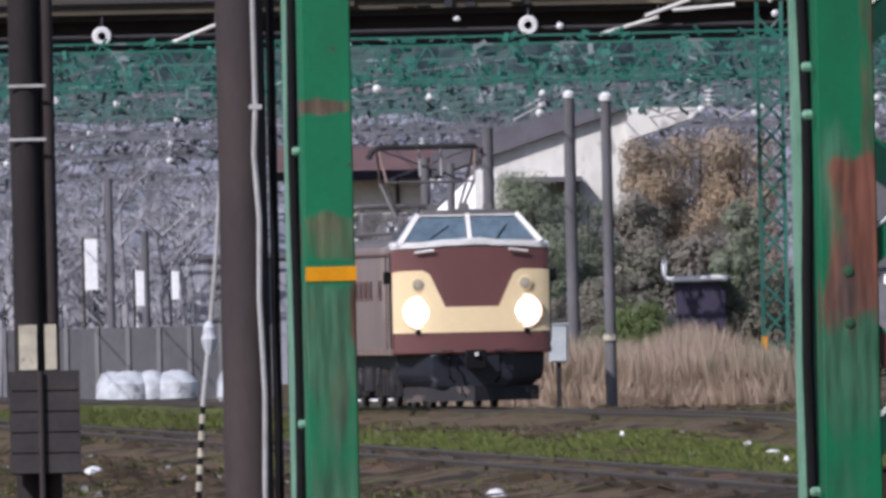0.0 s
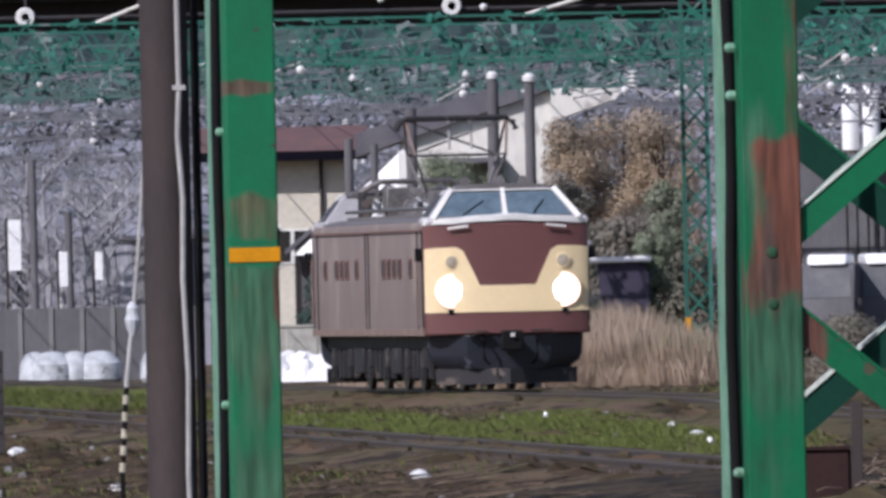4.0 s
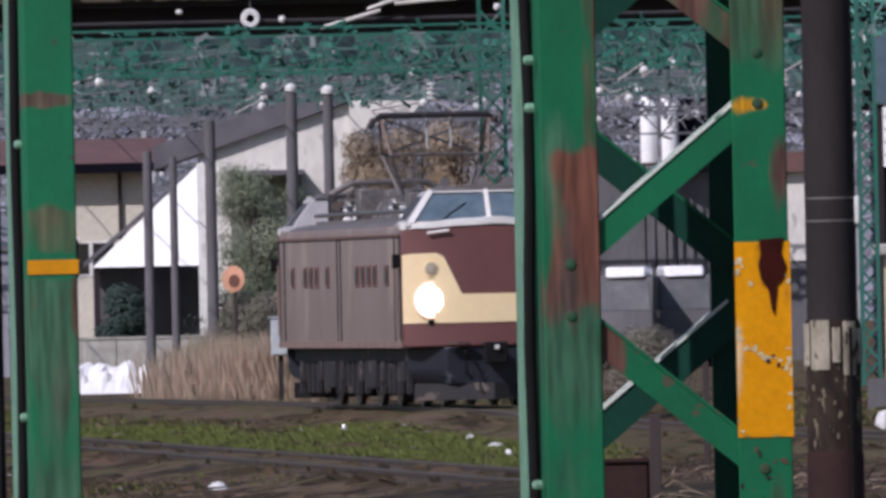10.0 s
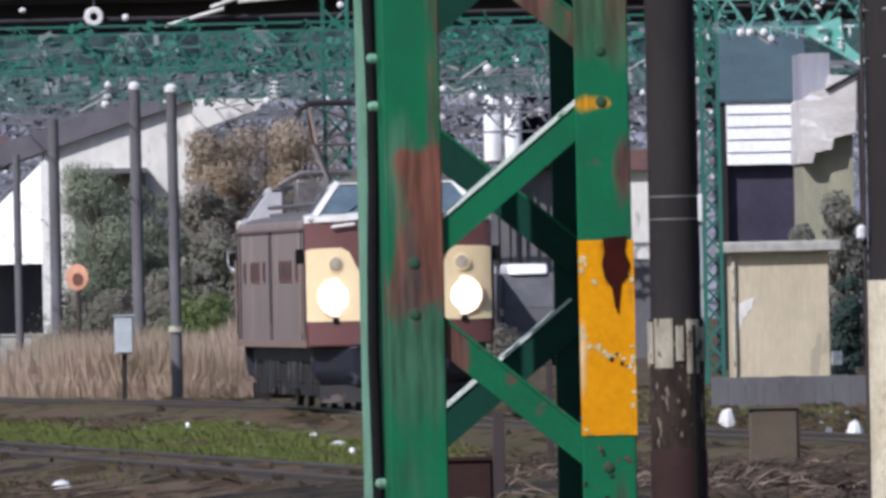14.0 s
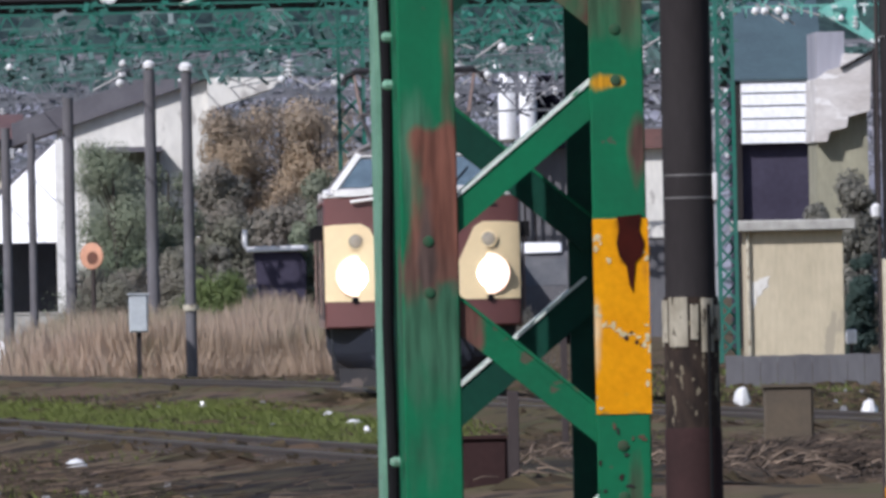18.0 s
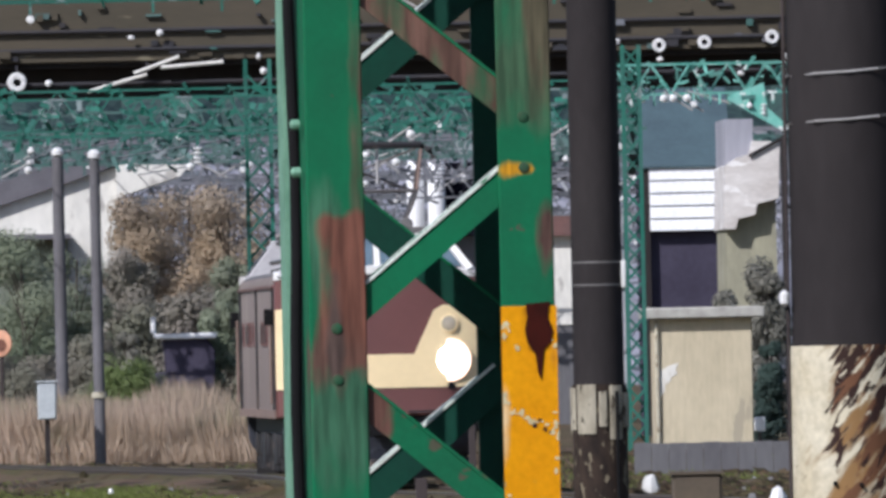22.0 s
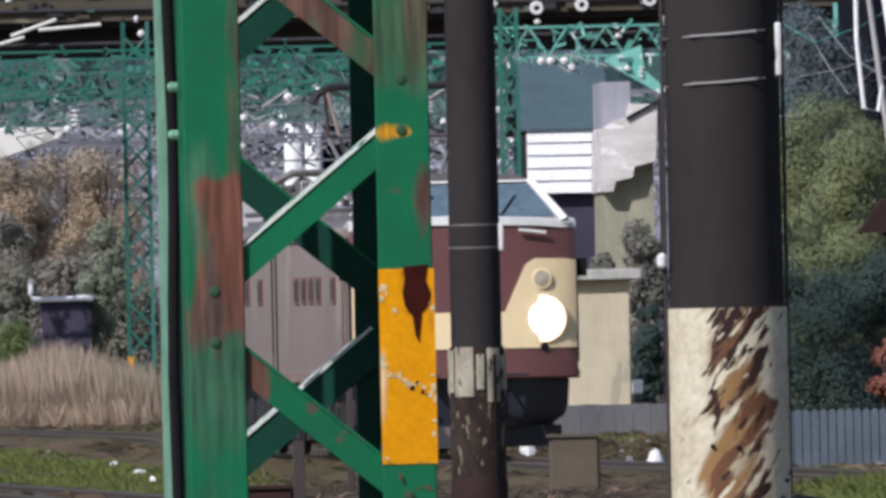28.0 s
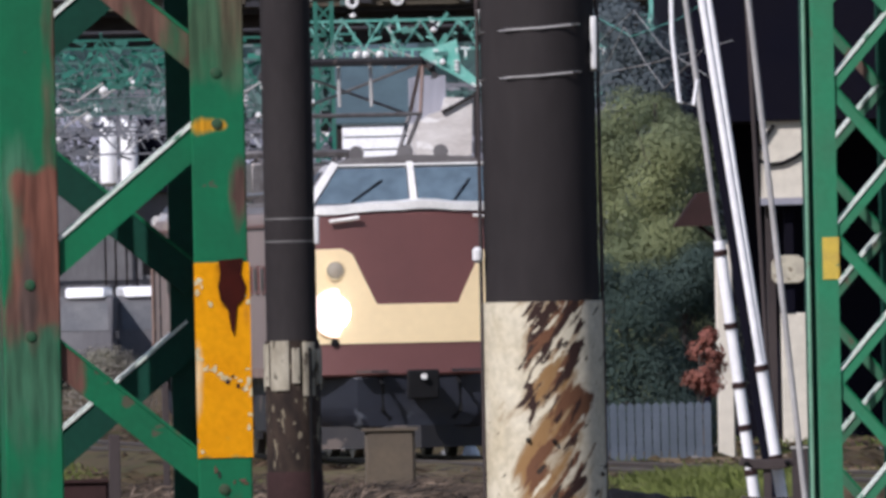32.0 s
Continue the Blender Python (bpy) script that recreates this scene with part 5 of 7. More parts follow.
    part("roof_cable", Shape().tube([(-0.35, y, 3.42 + 0.06 * math.sin(y * 2.1)) for y in np.arange(-6.2, 6.3, 0.6)], 0.03, 6), STEEL, lo, "roof busbar")
    for sx in (-1, 1):
        part("roof_rail", Shape().tube([(sx * 0.98, y, 3.10) for y in np.arange(-6.6, 6.7, 1.2)], 0.035, 6), STEEL, lo, "steel roof rail")
    for x, y in ((-0.5, -HALF + 2.0), (0.45, -HALF + 1.7), (0.0, -HALF + 1.3)):
        part("horn", Shape().lathe([(0.05, 0), (0.05, -0.25), (0.09, -0.34)], (x, y, 3.53), 10, "y"), LOCO_ROOF, lo)
    # running gear
    part("underframe", Shape().box(-1.2, 1.2, -HALF + 0.5, HALF - 0.5, 0.72, 0.96), LOCO_UNDER, lo)
    for yc in (-5.6, 0.0, 5.6):
        bog = part("bogie", Shape().box(-1.12, -1.0, yc - 1.9, yc + 1.9, 0.42, 0.72).box(1.0, 1.12, yc - 1.9, yc + 1.9, 0.42, 0.72).box(-1.0, 1.0, yc - 0.3, yc + 0.3, 0.4, 0.7), LOCO_UNDER, lo, bevel=0.02)
        for dy in (-1.3, 1.3):
            part("wheelset", Shape().lathe([(0.56, -0.6), (0.56, -0.5), (0.1, -0.48), (0.1, 0.48), (0.56, 0.5), (0.56, 0.6)], (0, yc + dy, 0.56), 22, "x"), STEEL, bog)
            for sx in (-1, 1):
                part("axle_box", Shape().box(*sorted((sx * 1.12, sx * 1.24)), yc + dy - 0.18, yc + dy + 0.18, 0.4, 0.74), LOCO_UNDER, bog, bevel=0.02)
                part("sand_pipe", Shape().tube([(sx * 1.15, yc + dy - 0.6, 0.9), (sx * 1.0, yc + dy - 0.62, 0.2)], 0.03, 6), LOCO_UNDER, bog)
    for yc in (-5.6, 0.0, 5.6):
        for sx in (-1, 1):
            for dy in (-1.75, -0.65, 0.0, 0.65, 1.75):
                part("spring_hanger", Shape().box(*sorted((sx * 1.13, sx * 1.2)), yc + dy - 0.12, yc + dy + 0.12, 0.22, 0.8), LOCO_UNDER, lo)
    for yc in (-2.8, 2.8):
        for sx in (-1, 1):
            part("equipment_box", Shape().box(*sorted((sx * 0.75, sx * 1.25)), yc - 0.6, yc + 0.6, 0.3, 0.74), LOCO_UNDER, lo, bevel=0.02)
    return lo


loco = locomotive()


# ---- overhead line structures ----
def truss(s, x0, x1, y, z0, z1, step, w=0.07):
    """A plane lattice girder along x."""
    s.bar((x0, y, z0), (x1, y, z0), w, w).bar((x0, y, z1), (x1, y, z1), w, w)
    x, up = x0, True
    while x < x1 - 0.01:
        s.bar((x, y, z0 if up else z1), (min(x + step, x1), y, z1 if up else z0), w * 0.7, w * 0.5)
        x, up = x + step, not up


def gantry(y, x0, x1, z0, z1, material, label, step=0.7, seed=0, hangers=8, legs=(0, 1), w=0.07, clutter=3.0):
    r = random.Random(seed)
    g = thing("line_gantry", ((x0 + x1) / 2, y, GROUND_Z), label, "gantry", "overhead line gantries")
    o, b = (x0 + x1) / 2, BASE
    for dy in (0.0, 0.55):
        s = Shape()
        truss(s, x0 - o, x1 - o, dy, z0 + b, z1 + b, step, w)
        part("beam", s, material, g)
    for side in legs:
        x = (x0 - o, x1 - o)[side]
        s = Shape()
        for dx in (0, 0.5):
            for dy in (0, 0.55):
                s.bar((x + dx, dy, 0), (x + dx, dy, z1 + b + 0.4), 0.08, 0.08)
        for k in range(12):
            za, zb = k * (z1 + b) / 12, (k + 1) * (z1 + b) / 12
            l = k % 2
            s.bar((x + 0.5 * l, 0, za), (x + 0.5 * (1 - l), 0, zb), 0.05, 0.04)
            s.bar((x + 0.5 * (1 - l), 0.55, za), (x + 0.5 * l, 0.55, zb), 0.05, 0.04)
        part("leg", s, material, g)
    ft = Shape()
    for _ in range(int((x1 - x0) * clutter)):
        c = Vector((r.uniform(x0, x1) - o, r.uniform(-0.3, 0.7), b + r.uniform(z0 - 0.12, z1 + 0.05)))
        d = Vector((r.gauss(0, 1), r.gauss(0, 0.4), r.gauss(0, 0.6))).normalized() * r.uniform(0.04, 0.2)
        ft.bar(c - d, c + d, r.uniform(0.03, 0.11), 0.05)
    tagged(part("clutter", ft, [material], g), kind="stuff")
    for i in range(hangers):
        x = x0 - o + (x1 - x0) * (i + r.uniform(0.2, 0.8)) / hangers
        kind = r.random()
        if kind < 0.8:
            part("hanger", Shape().bar((x, -0.1, z0 + b), (x, -0.1, z0 + b - 0.25), 0.05, 0.05), material, g)
            if r.random() < 0.05:
                insulator(g, (x, -0.1, z0 + b - 0.62), 0.38, r=r.uniform(0.07, 0.11))
            else:
                if r.random() < 0.78:
                    continue
                part("insulator", Shape().lathe([(0.03, -0.05), (0.07, -0.04), (0.08, 0.0), (0.055, 0.04), (0.03, 0.08)], (x, -0.2, z0 + b - r.uniform(0.0, 0.35)), 9, r.choice("xyz")), PORCELAIN, g, "white disc insulator")
        else:
            ln = r.uniform(0.5, 1.0) * r.choice((-1, 1))
            part("pull_off_arm", Shape().tube([(x, -0.1, z0 + b + 0.05), (x + ln, -0.1, z0 + b - r.uniform(0.2, 0.5))], 0.022, 6), CABLE_GREY, g, "grey pull-off arm")
            part("insulator", Shape().lathe([(0.03, -0.10), (0.09, -0.06), (0.04, -0.01), (0.09, 0.03), (0.03, 0.09)], (x, -0.15, z0 + b - 0.1), 9, "y"), PORCELAIN, g, "white disc insulator")
    return g


gantry(395, -12.3, 27.5, 8.35, 9.1, GREEN_FAR, "green lattice gantry over the tracks with white insulators", 0.75, 0, 26)
# gantries grey with distance: haze painted into their material
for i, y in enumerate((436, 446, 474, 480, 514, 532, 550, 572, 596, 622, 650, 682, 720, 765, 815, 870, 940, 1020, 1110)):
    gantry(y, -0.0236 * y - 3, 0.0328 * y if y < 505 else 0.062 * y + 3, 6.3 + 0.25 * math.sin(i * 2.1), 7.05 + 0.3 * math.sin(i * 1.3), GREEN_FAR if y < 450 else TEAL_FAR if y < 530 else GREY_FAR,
           "green lattice gantry over the tracks with white insulators" if y < 530 else "lattice gantry greyed by haze far down the line", (0.45, 0.6, 0.38, 0.7, 0.52)[i % 5], i + 1, 26, legs=(0, 1) if y > 505 else (0,), w=(0.045, 0.04, 0.055)[i % 3], clutter=11.0)


gantry(474, 14.6, 22.6, 7.35, 8.0, TEAL_BRIGHT, "pale teal gantry arm crowded with white insulators", 0.42, 77, 34, legs=(1,), w=0.05, clutter=15.0)
ra = thing("raking_strut", (18.15, 473.93, 6.44), "bright teal raking strut under the gantry arm", "strut")
part("web", Shape().prism([(-0.65, 0.83), (0.15, 1.12), (0.23, 0.56), (0.71, 0.12), (0.56, 0.03), (0.05, 0.42)], -0.04, 0.04), TEAL_BRIGHT, ra)
part("flange", Shape().bar((-0.65, -0.06, 0.80), (0.62, -0.06, 0.04), 0.07, 0.10), TEAL_BRIGHT, ra)


def overhead_wires():
    w = thing("overhead_wires", (0, 436, 6.0), "sagging overhead wires running down the line", "wires")
    r = random.Random(3)
    for i in range(11):
        x = -9 + i * 2.1 + r.uniform(-0.4, 0.4)
        z = r.uniform(0.1, 0.9)
        pts = [(x - 0.09 * (y - 436) * r.uniform(0.7, 1.1), y - 436, z + 0.25 * math.sin(y * 0.06 + i) * 0.5) for y in range(436, 1160, 45)]
        part("wire", Shape().tube(pts, 0.016, 5), GREY_FAR if i % 3 else GREEN_FAR, w)


overhead_wires()


def far_mast(x, y, top, w, mark=None, label="slim green lattice mast beside the line"):
    m = thing("lattice_mast", (x, y, GROUND_Z), label, "mast", "far masts")
    for dx in (-w / 2, w / 2):
        for dy in (0, w):
            part("leg", Shape().bar((dx, dy, 0), (dx, dy, top), 0.075, 0.075), GREEN_FAR, m)
    k, z = 0, 0.2
    while z + w * 1.1 < top:
        l = 1 if k % 2 else -1
        part("brace", Shape().bar((l * w / 2, -0.02, z), (-l * w / 2, -0.02, z + w * 1.1), 0.05, 0.03), GREEN_FAR, m)
        part("brace", Shape().bar((-l * w / 2, w, z), (l * w / 2, w, z + w * 1.1), 0.05, 0.03), GREEN_FAR, m)
        z, k = z + w * 1.1, k + 1
    if mark:
        part("mark", Shape().box(-w / 2 - 0.05, -w / 2 + 0.08, -0.06, -0.03, mark - 0.12, mark + 0.16), YELLOW, m, "small yellow mark")
    return m


far_mast(6.84, 448.0, 8.2, 0.5, 0.863 + 0.25)
far_mast(13.813, 425.0, 8.0, 0.32)


def bridge():
    y = 640.0
    b = thing("road_bridge", (8, y, GROUND_Z), "olive-brown girder road bridge with a dark underside", "bridge")
    z = 9.615 + BASE
    # shadow below the parapet is put into the dark steel's colour
    part("girder", Shape().box(-44, 44, 2.2, 2.6, z, z + 1.6), GIRDER_DARK, b, "recessed main girder in shadow-dark colour")
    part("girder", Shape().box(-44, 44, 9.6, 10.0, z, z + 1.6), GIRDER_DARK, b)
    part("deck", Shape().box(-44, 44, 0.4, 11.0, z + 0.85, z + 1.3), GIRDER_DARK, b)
    part("parapet", Shape().box(-44, 44, 0.0, 0.4, z + 1.0, z + 3.2), GIRDER, b, "olive-brown parapet", bevel=0.02)
    for i in range(30):
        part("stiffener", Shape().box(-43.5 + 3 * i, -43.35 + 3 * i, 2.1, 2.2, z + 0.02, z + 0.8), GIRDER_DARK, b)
    r = random.Random(8)
    for i in range(110):
        x, w, h = r.uniform(-14, 36), r.uniform(0.08, 0.5), r.uniform(0.05, 0.22)
        zz = z + 1.0 + 1.6 * r.random() ** 1.5
        part("bracket", Shape().box(x - w / 2, x + w / 2, -r.uniform(0.08, 0.25), 0.0, zz, zz + h), r.choice((GIRDER_DARK, GIRDER_DARK, GIRDER, TEAL_FAR, GREY_FAR)), b)
    for zz in (z + 0.35, z + 1.35, z + 1.9):
        part("service_pipe", Shape().tube([(-44, -0.12, zz), (44, -0.12, zz)], 0.06, 8), GIRDER_DARK, b)
    for i in range(26):
        x = r.uniform(-14, 36)
        part("insulator", Shape().lathe([(0.04, -0.08), (0.11, -0.03), (0.11, 0.03), (0.04, 0.08)], (x, -0.3, z + r.uniform(0.2, 1.9)), 8, r.choice("xyz")), PORCELAIN, b, "white disc insulator")
    for x, zz, k in ((-17.93, 10.24, 1.0), (-5.34, 10.3, 1.0), (14.98, 11.05, 0.72), (16.98, 11.17, 0.72), (13.64, 10.99, 0.72)):
        part("guard_ring", Shape().lathe([(k * a, c) for a, c in ((0.12, -0.04), (0.25, -0.05), (0.29, 0.0), (0.25, 0.05), (0.12, 0.04), (0.10, 0.0), (0.12, -0.04))], (x, -0.42, zz), 20, "y"), PORCELAIN, b, "white porcelain ring")
        part("ring_bracket", Shape().bar((x, -0.4, zz + 0.2), (x, 0.3, z + 1.1), 0.06, 0.06), GIRDER_DARK, b)
    for (xa, za), (xb, zb) in (((-15.84, 10.02), (-14.58, 10.5)), ((-3.26, 9.97), (-1.5, 10.46)), ((-1.08, 10.65), (0.76, 10.78)), ((-1.89, 10.49), (-0.54, 10.96))):
        part("pull_off_arm", Shape().tube([(xa, -0.5, za), (xb, -0.45, zb)], 0.055, 8), WALL_PALE, b, "pale slanting pull-off arm")
        part("arm_bracket", Shape().bar((xb, -0.45, zb), (xb, 0.3, max(zb, z + 1.1)), 0.06, 0.06), GIRDER_DARK, b)
    for x in (-36, 44):
        part("pier", Shape().box(x - 0.8, x + 0.8, 3, 9, 0, z), WALL_GREY, b)


bridge()


# dark line poles before the houses
def line_pole(x, y, top, r, cap, group="dark line poles"):
    p = thing("pole", (x, y, GROUND_Z), "weathered timber line pole, paled by haze, with a white insulator on top" if cap else "weathered timber line pole, paled by haze", "pole", group)
    # the shaft's weathered grey is paled further to carry haze
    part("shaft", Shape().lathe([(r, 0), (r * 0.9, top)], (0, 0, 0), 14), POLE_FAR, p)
    if cap:
        part("cap", Shape().lathe([(0.05, top), (0.13, top + 0.04), (0.135, top + 0.13), (0.06, top + 0.2)], (0, 0, 0), 12), PORCELAIN, p, "white insulator")
    return p


line_pole(2.731, 459.0, 6.117 + 0.25, 0.135, True)
lp = line_pole(3.18, 416.0, 5.64 + 0.25, 0.11, True)
part("band", Shape().lathe([(0.15, 1.118 + 0.2), (0.15, 1.183 + 0.25)], (0, 0, 0), 14), CREAM_PATCH, lp, "pale band")
line_pole(1.016, 470.0, 5.648 + 0.25, 0.13, False)
line_pole(-0.346, 466.0, 4.993 + 0.25, 0.11, False)
line_pole(0.202, 468.0, 4.873 + 0.25, 0.09, False)
for xx in (110, 175, 330, 345):
    line_pole(-7.9 + (xx - 110) * 0.0125, 512.0 + xx * 0.02, 4.0 + (xx % 7) * 0.25, 0.10, False)


# ---- houses ----
def window(parent, x0, x1, z0, z1, y=0.0, trim=WALL_WHITE):
    w = part("window", Shape().box(x0, x1, y - 0.03, y + 0.05, z0, z1), trim, parent)
    n = max(1, round((x1 - x0) / 0.8))
    for i in range(n):
        a, b = x0 + (x1 - x0) * i / n + 0.05, x0 + (x1 - x0) * (i + 1) / n - 0.05
        part("pane", Shape().box(a, b, y - 0.04, y - 0.03, z0 + 0.05, z1 - 0.05), DARK_WINDOW, w)
    return w


# cream house with a broad low gable
D = 520.0
xa, xb, xr = 0.868, 4.508, 4.489
xm = (xa + xb) / 2
ha = thing("house", (xm, D, GROUND_Z), "cream-white house with a long low grey roof", "house")
ze, zr = 5.272 + BASE, 6.431 + BASE
part("wall", Shape().prism([(xa - xm, 0), (xb - xm, 0), (xb - xm, zr - 0.45), (xr - xm, zr), (xa - xm, ze)], 0.0, 8.0), WALL_PALE, ha, "cream-white gable wall")
part("roof", Shape().prism([(xa - xm - 1.1, ze - 1.1 * (zr - ze) / (xr - xa)), (xr - xm, zr + 0.02), (xr - xm, zr + 0.6), (xa - xm - 1.1, ze + 0.55 - 1.1 * (zr - ze) / (xr - xa))], -0.22, 8.6), ROOF_GREY, ha, "long grey tiled roof slope")
part("eave", Shape().prism([(xr - xm, zr + 0.05), (6.251 - xm, zr + 0.0), (6.042 - xm, zr - 0.25), (xr - xm, zr - 0.75)], -0.2, 6.0), WALL_PALE, ha, "pale mottled flank under the roof")
zp = 4.825 + BASE
xp0, xp1 = 1.542 - xm, 3.358 - xm
part("porch_roof", Shape().box(xp0, xp1, -1.3, 0.0, zp - 0.1, zp + 0.02), ROOF_GREY, ha, "thin grey porch roof")
# shade under the porch is put into this wall's darker colour
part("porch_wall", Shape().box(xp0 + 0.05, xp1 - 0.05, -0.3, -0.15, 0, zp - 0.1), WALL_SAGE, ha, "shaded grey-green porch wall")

# white lean-to gable beside it
D = 500.0
x0, x1 = -1.687, 0.88
wl_ = thing("shed", (x0, D, GROUND_Z), "open lean-to with a bright white sloping gable board", "shed")
zb, zt = 2.572 + BASE, 4.816 + BASE
gw = x1 - x0
part("gable_board", Shape().add([(0, 0, zb), (gw, -1.3, zb), (gw, -0.2, zt + 0.15), (0.15, 0.1, zb + 0.12), (0.04, 0.05, zb), (gw + 0.04, -1.25, zb), (gw + 0.04, -0.15, zt + 0.15), (0.19, 0.15, zb + 0.12)],
                                [(0, 1, 2, 3), (7, 6, 5, 4), (0, 4, 5, 1), (1, 5, 6, 2), (2, 6, 7, 3), (3, 7, 4, 0)]), CAR_WHITE, wl_, "bright white leaning gable sheet")
part("roof", Shape().prism([(-0.2, zb), (x1 - x0 + 0.15, zt + 0.18), (x1 - x0 + 0.15, zt + 0.30), (-0.2, zb + 0.12)], -0.1, 5.0), ROOF_GREY, wl_)
# the back wall's grey holds the shade inside the lean-to
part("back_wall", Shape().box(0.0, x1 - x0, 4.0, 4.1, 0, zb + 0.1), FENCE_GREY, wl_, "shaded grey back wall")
for x in (0.1, 1.3, x1 - x0 - 0.1):
    part("post", Shape().box(x - 0.06, x + 0.06, 0.05, 0.17, 0, zb), POLE_DARK, wl_)
part("pillar", Shape().box(x1 - x0 - 0.12, x1 - x0 + 0.38, -1.75, -1.5, 0, zt + 0.1), WALL_WHITE, wl_, "pale corner pillar")

cw = thing("yard_wall", (x0 - 0.9, 492.0, GROUND_Z), "low grey concrete wall before the lean-to", "wall")
for i in range(5):
    part("panel", Shape().box(i * 0.72, i * 0.72 + 0.70, 0, 0.12, 0, 0.928 + BASE), ROOF_SLAB, cw)
part("coping", Shape().box(-0.03, 3.63, -0.03, 0.15, 0.928 + BASE, 0.928 + BASE + 0.05), ROOF_SLAB, cw)

# cream house with a red-brown tiled roof
D = 560.0
x0, x1 = -3.805, -0.539
z1, z2 = 5.404 + BASE, 5.72 + BASE
hb = thing("house", ((x0 + x1) / 2, D, GROUND_Z), "cream house with a red-brown tiled roof", "house")
hw = (x1 - x0) / 2
part("wall", Shape().box(-hw, hw, 0, 7, 0, z1), WALL_CREAM, hb)
part("roof", Shape().prism([(-0.7, z1 - 0.12), (3.5, z2 + 0.3), (7.7, z1 - 0.12), (3.5, z2 + 0.05)], -hw - 0.6, hw + 0.6, "x"), ROOF_RED, hb, "red-brown tiled roof")
part("roof_edge", Shape().box(-hw - 0.6, hw + 0.6, -0.75, -0.6, z1 - 0.3, z1 - 0.05), SHADE_DARK, hb, "dark eave board")
window(hb, -hw + 0.4, -hw + 1.6, 2.6, 3.7)
window(hb, -0.4, 0.9, 2.7, 3.6)
part("drainpipe", Shape().tube([(hw - 0.6, -0.08, 0), (hw - 0.6, -0.08, z1 - 0.3)], 0.05, 8), POLE_BROWN, hb)

# low grey houses and a yard wall at the far left
wh = thing("warehouse", (-8.51, 600.0, GROUND_Z), "long pale grey corrugated goods shed", "warehouse")
for i in range(30):
    x = -5.2 + i * 0.36
    part("wall_sheet", Shape().box(x, x + 0.34, rng.uniform(0, 0.08), 0.3, 0, 3.5), WALL_LILAC if rng.random() < 0.72 else (WALL_WHITE if rng.random() < 0.3 else WALL_GREY), wh)
part("roof", Shape().box(-5.3, 5.7, -0.1, 6.0, 3.5, 3.62), ROOF_GREY, wh, "low grey roof")
for i in range(9):
    part("downpipe", Shape().tube([(-4.8 + i * 1.2, -0.1, 0), (-4.8 + i * 1.2, -0.1, 3.5)], 0.07, 6), POLE_BROWN if i % 2 else WALL_WHITE, wh)
yw = thing("yard_wall", (-7.074, 505.0, GROUND_Z), "low grey concrete yard wall", "wall")
zt = 1.486 + BASE
for i in range(9):
    part("panel", Shape().box(-3.2 + i * 0.72, -3.2 + i * 0.72 + 0.68, 0, 0.1, 0, zt - 0.02), FENCE_GREY, yw)
    part("post", Shape().box(-3.25 + i * 0.72, -3.15 + i * 0.72, -0.04, 0.14, 0, zt + 0.03), WALL_GREY, yw)
for x, y0, y1, wd in ((148, 410, 500, 0.30), (238, 468, 530, 0.2), (302, 470, 520, 0.18)):
    bx = -10.35 + x * 0.0131
    bn = thing("banner", (bx, 506.5, GROUND_Z), "narrow white banner on a pole", "banner", "white banners")
    za, zb = 1.77 + (441 - y1 + 104) / 75.9 + BASE, 1.77 + (441 - y0 + 104) / 75.9 + BASE
    part("pole", Shape().tube([(0, 0, 0), (0, 0, zb + 0.05)], 0.03, 6), POLE_BROWN, bn)
    part("cloth", Shape().box(0.03, wd + 0.03, -0.02, 0.02, za, zb), CAR_WHITE, bn, "white cloth")
for x, y, w in ((215, 665, 0.55), (300, 650, 0.5), (255, 672, 0.4), (185, 670, 0.35), (395, 610, 0.3)):
    d = 478.0
    sx = -0.0204 * d + x * d / 38360 + 0.07
    sk = thing("sack", (sx, d, GROUND_Z), "full white bulk sack on the ground", "sack", "white sacks")
    part("bag", Shape().lathe([(w * 0.7, 0), (w, 0.15), (w * 0.95, 0.5), (w * 0.6, 0.72), (w * 0.2, 0.78)], (0, 0, 0), 14), SACK, sk)
wt = thing("tarpaulin", (-0.983, 475.0, GROUND_Z), "crumpled white tarpaulin over a low heap", "tarpaulin")
s = Shape()
for i in range(36):
    for j in range(9):
        dome = math.sin(math.pi * j / 8) * min(1.0, i / 4, (35 - i) / 4)
        s.v.append((-1.75 + i * 0.1, j * 0.22, max(0.01, dome * (0.62 + 0.3 * noise.noise((i * 0.35, j * 0.5, 2)) + 0.12 * noise.noise((i * 1.1, j * 1.3, 4))))))
for i in range(35):
    for j in range(8):
        a = i * 9 + j
        s.f.append((a, a + 9, a + 10, a + 1))
part("sheet", s, CABLE_WHITE, wt, solid=False)


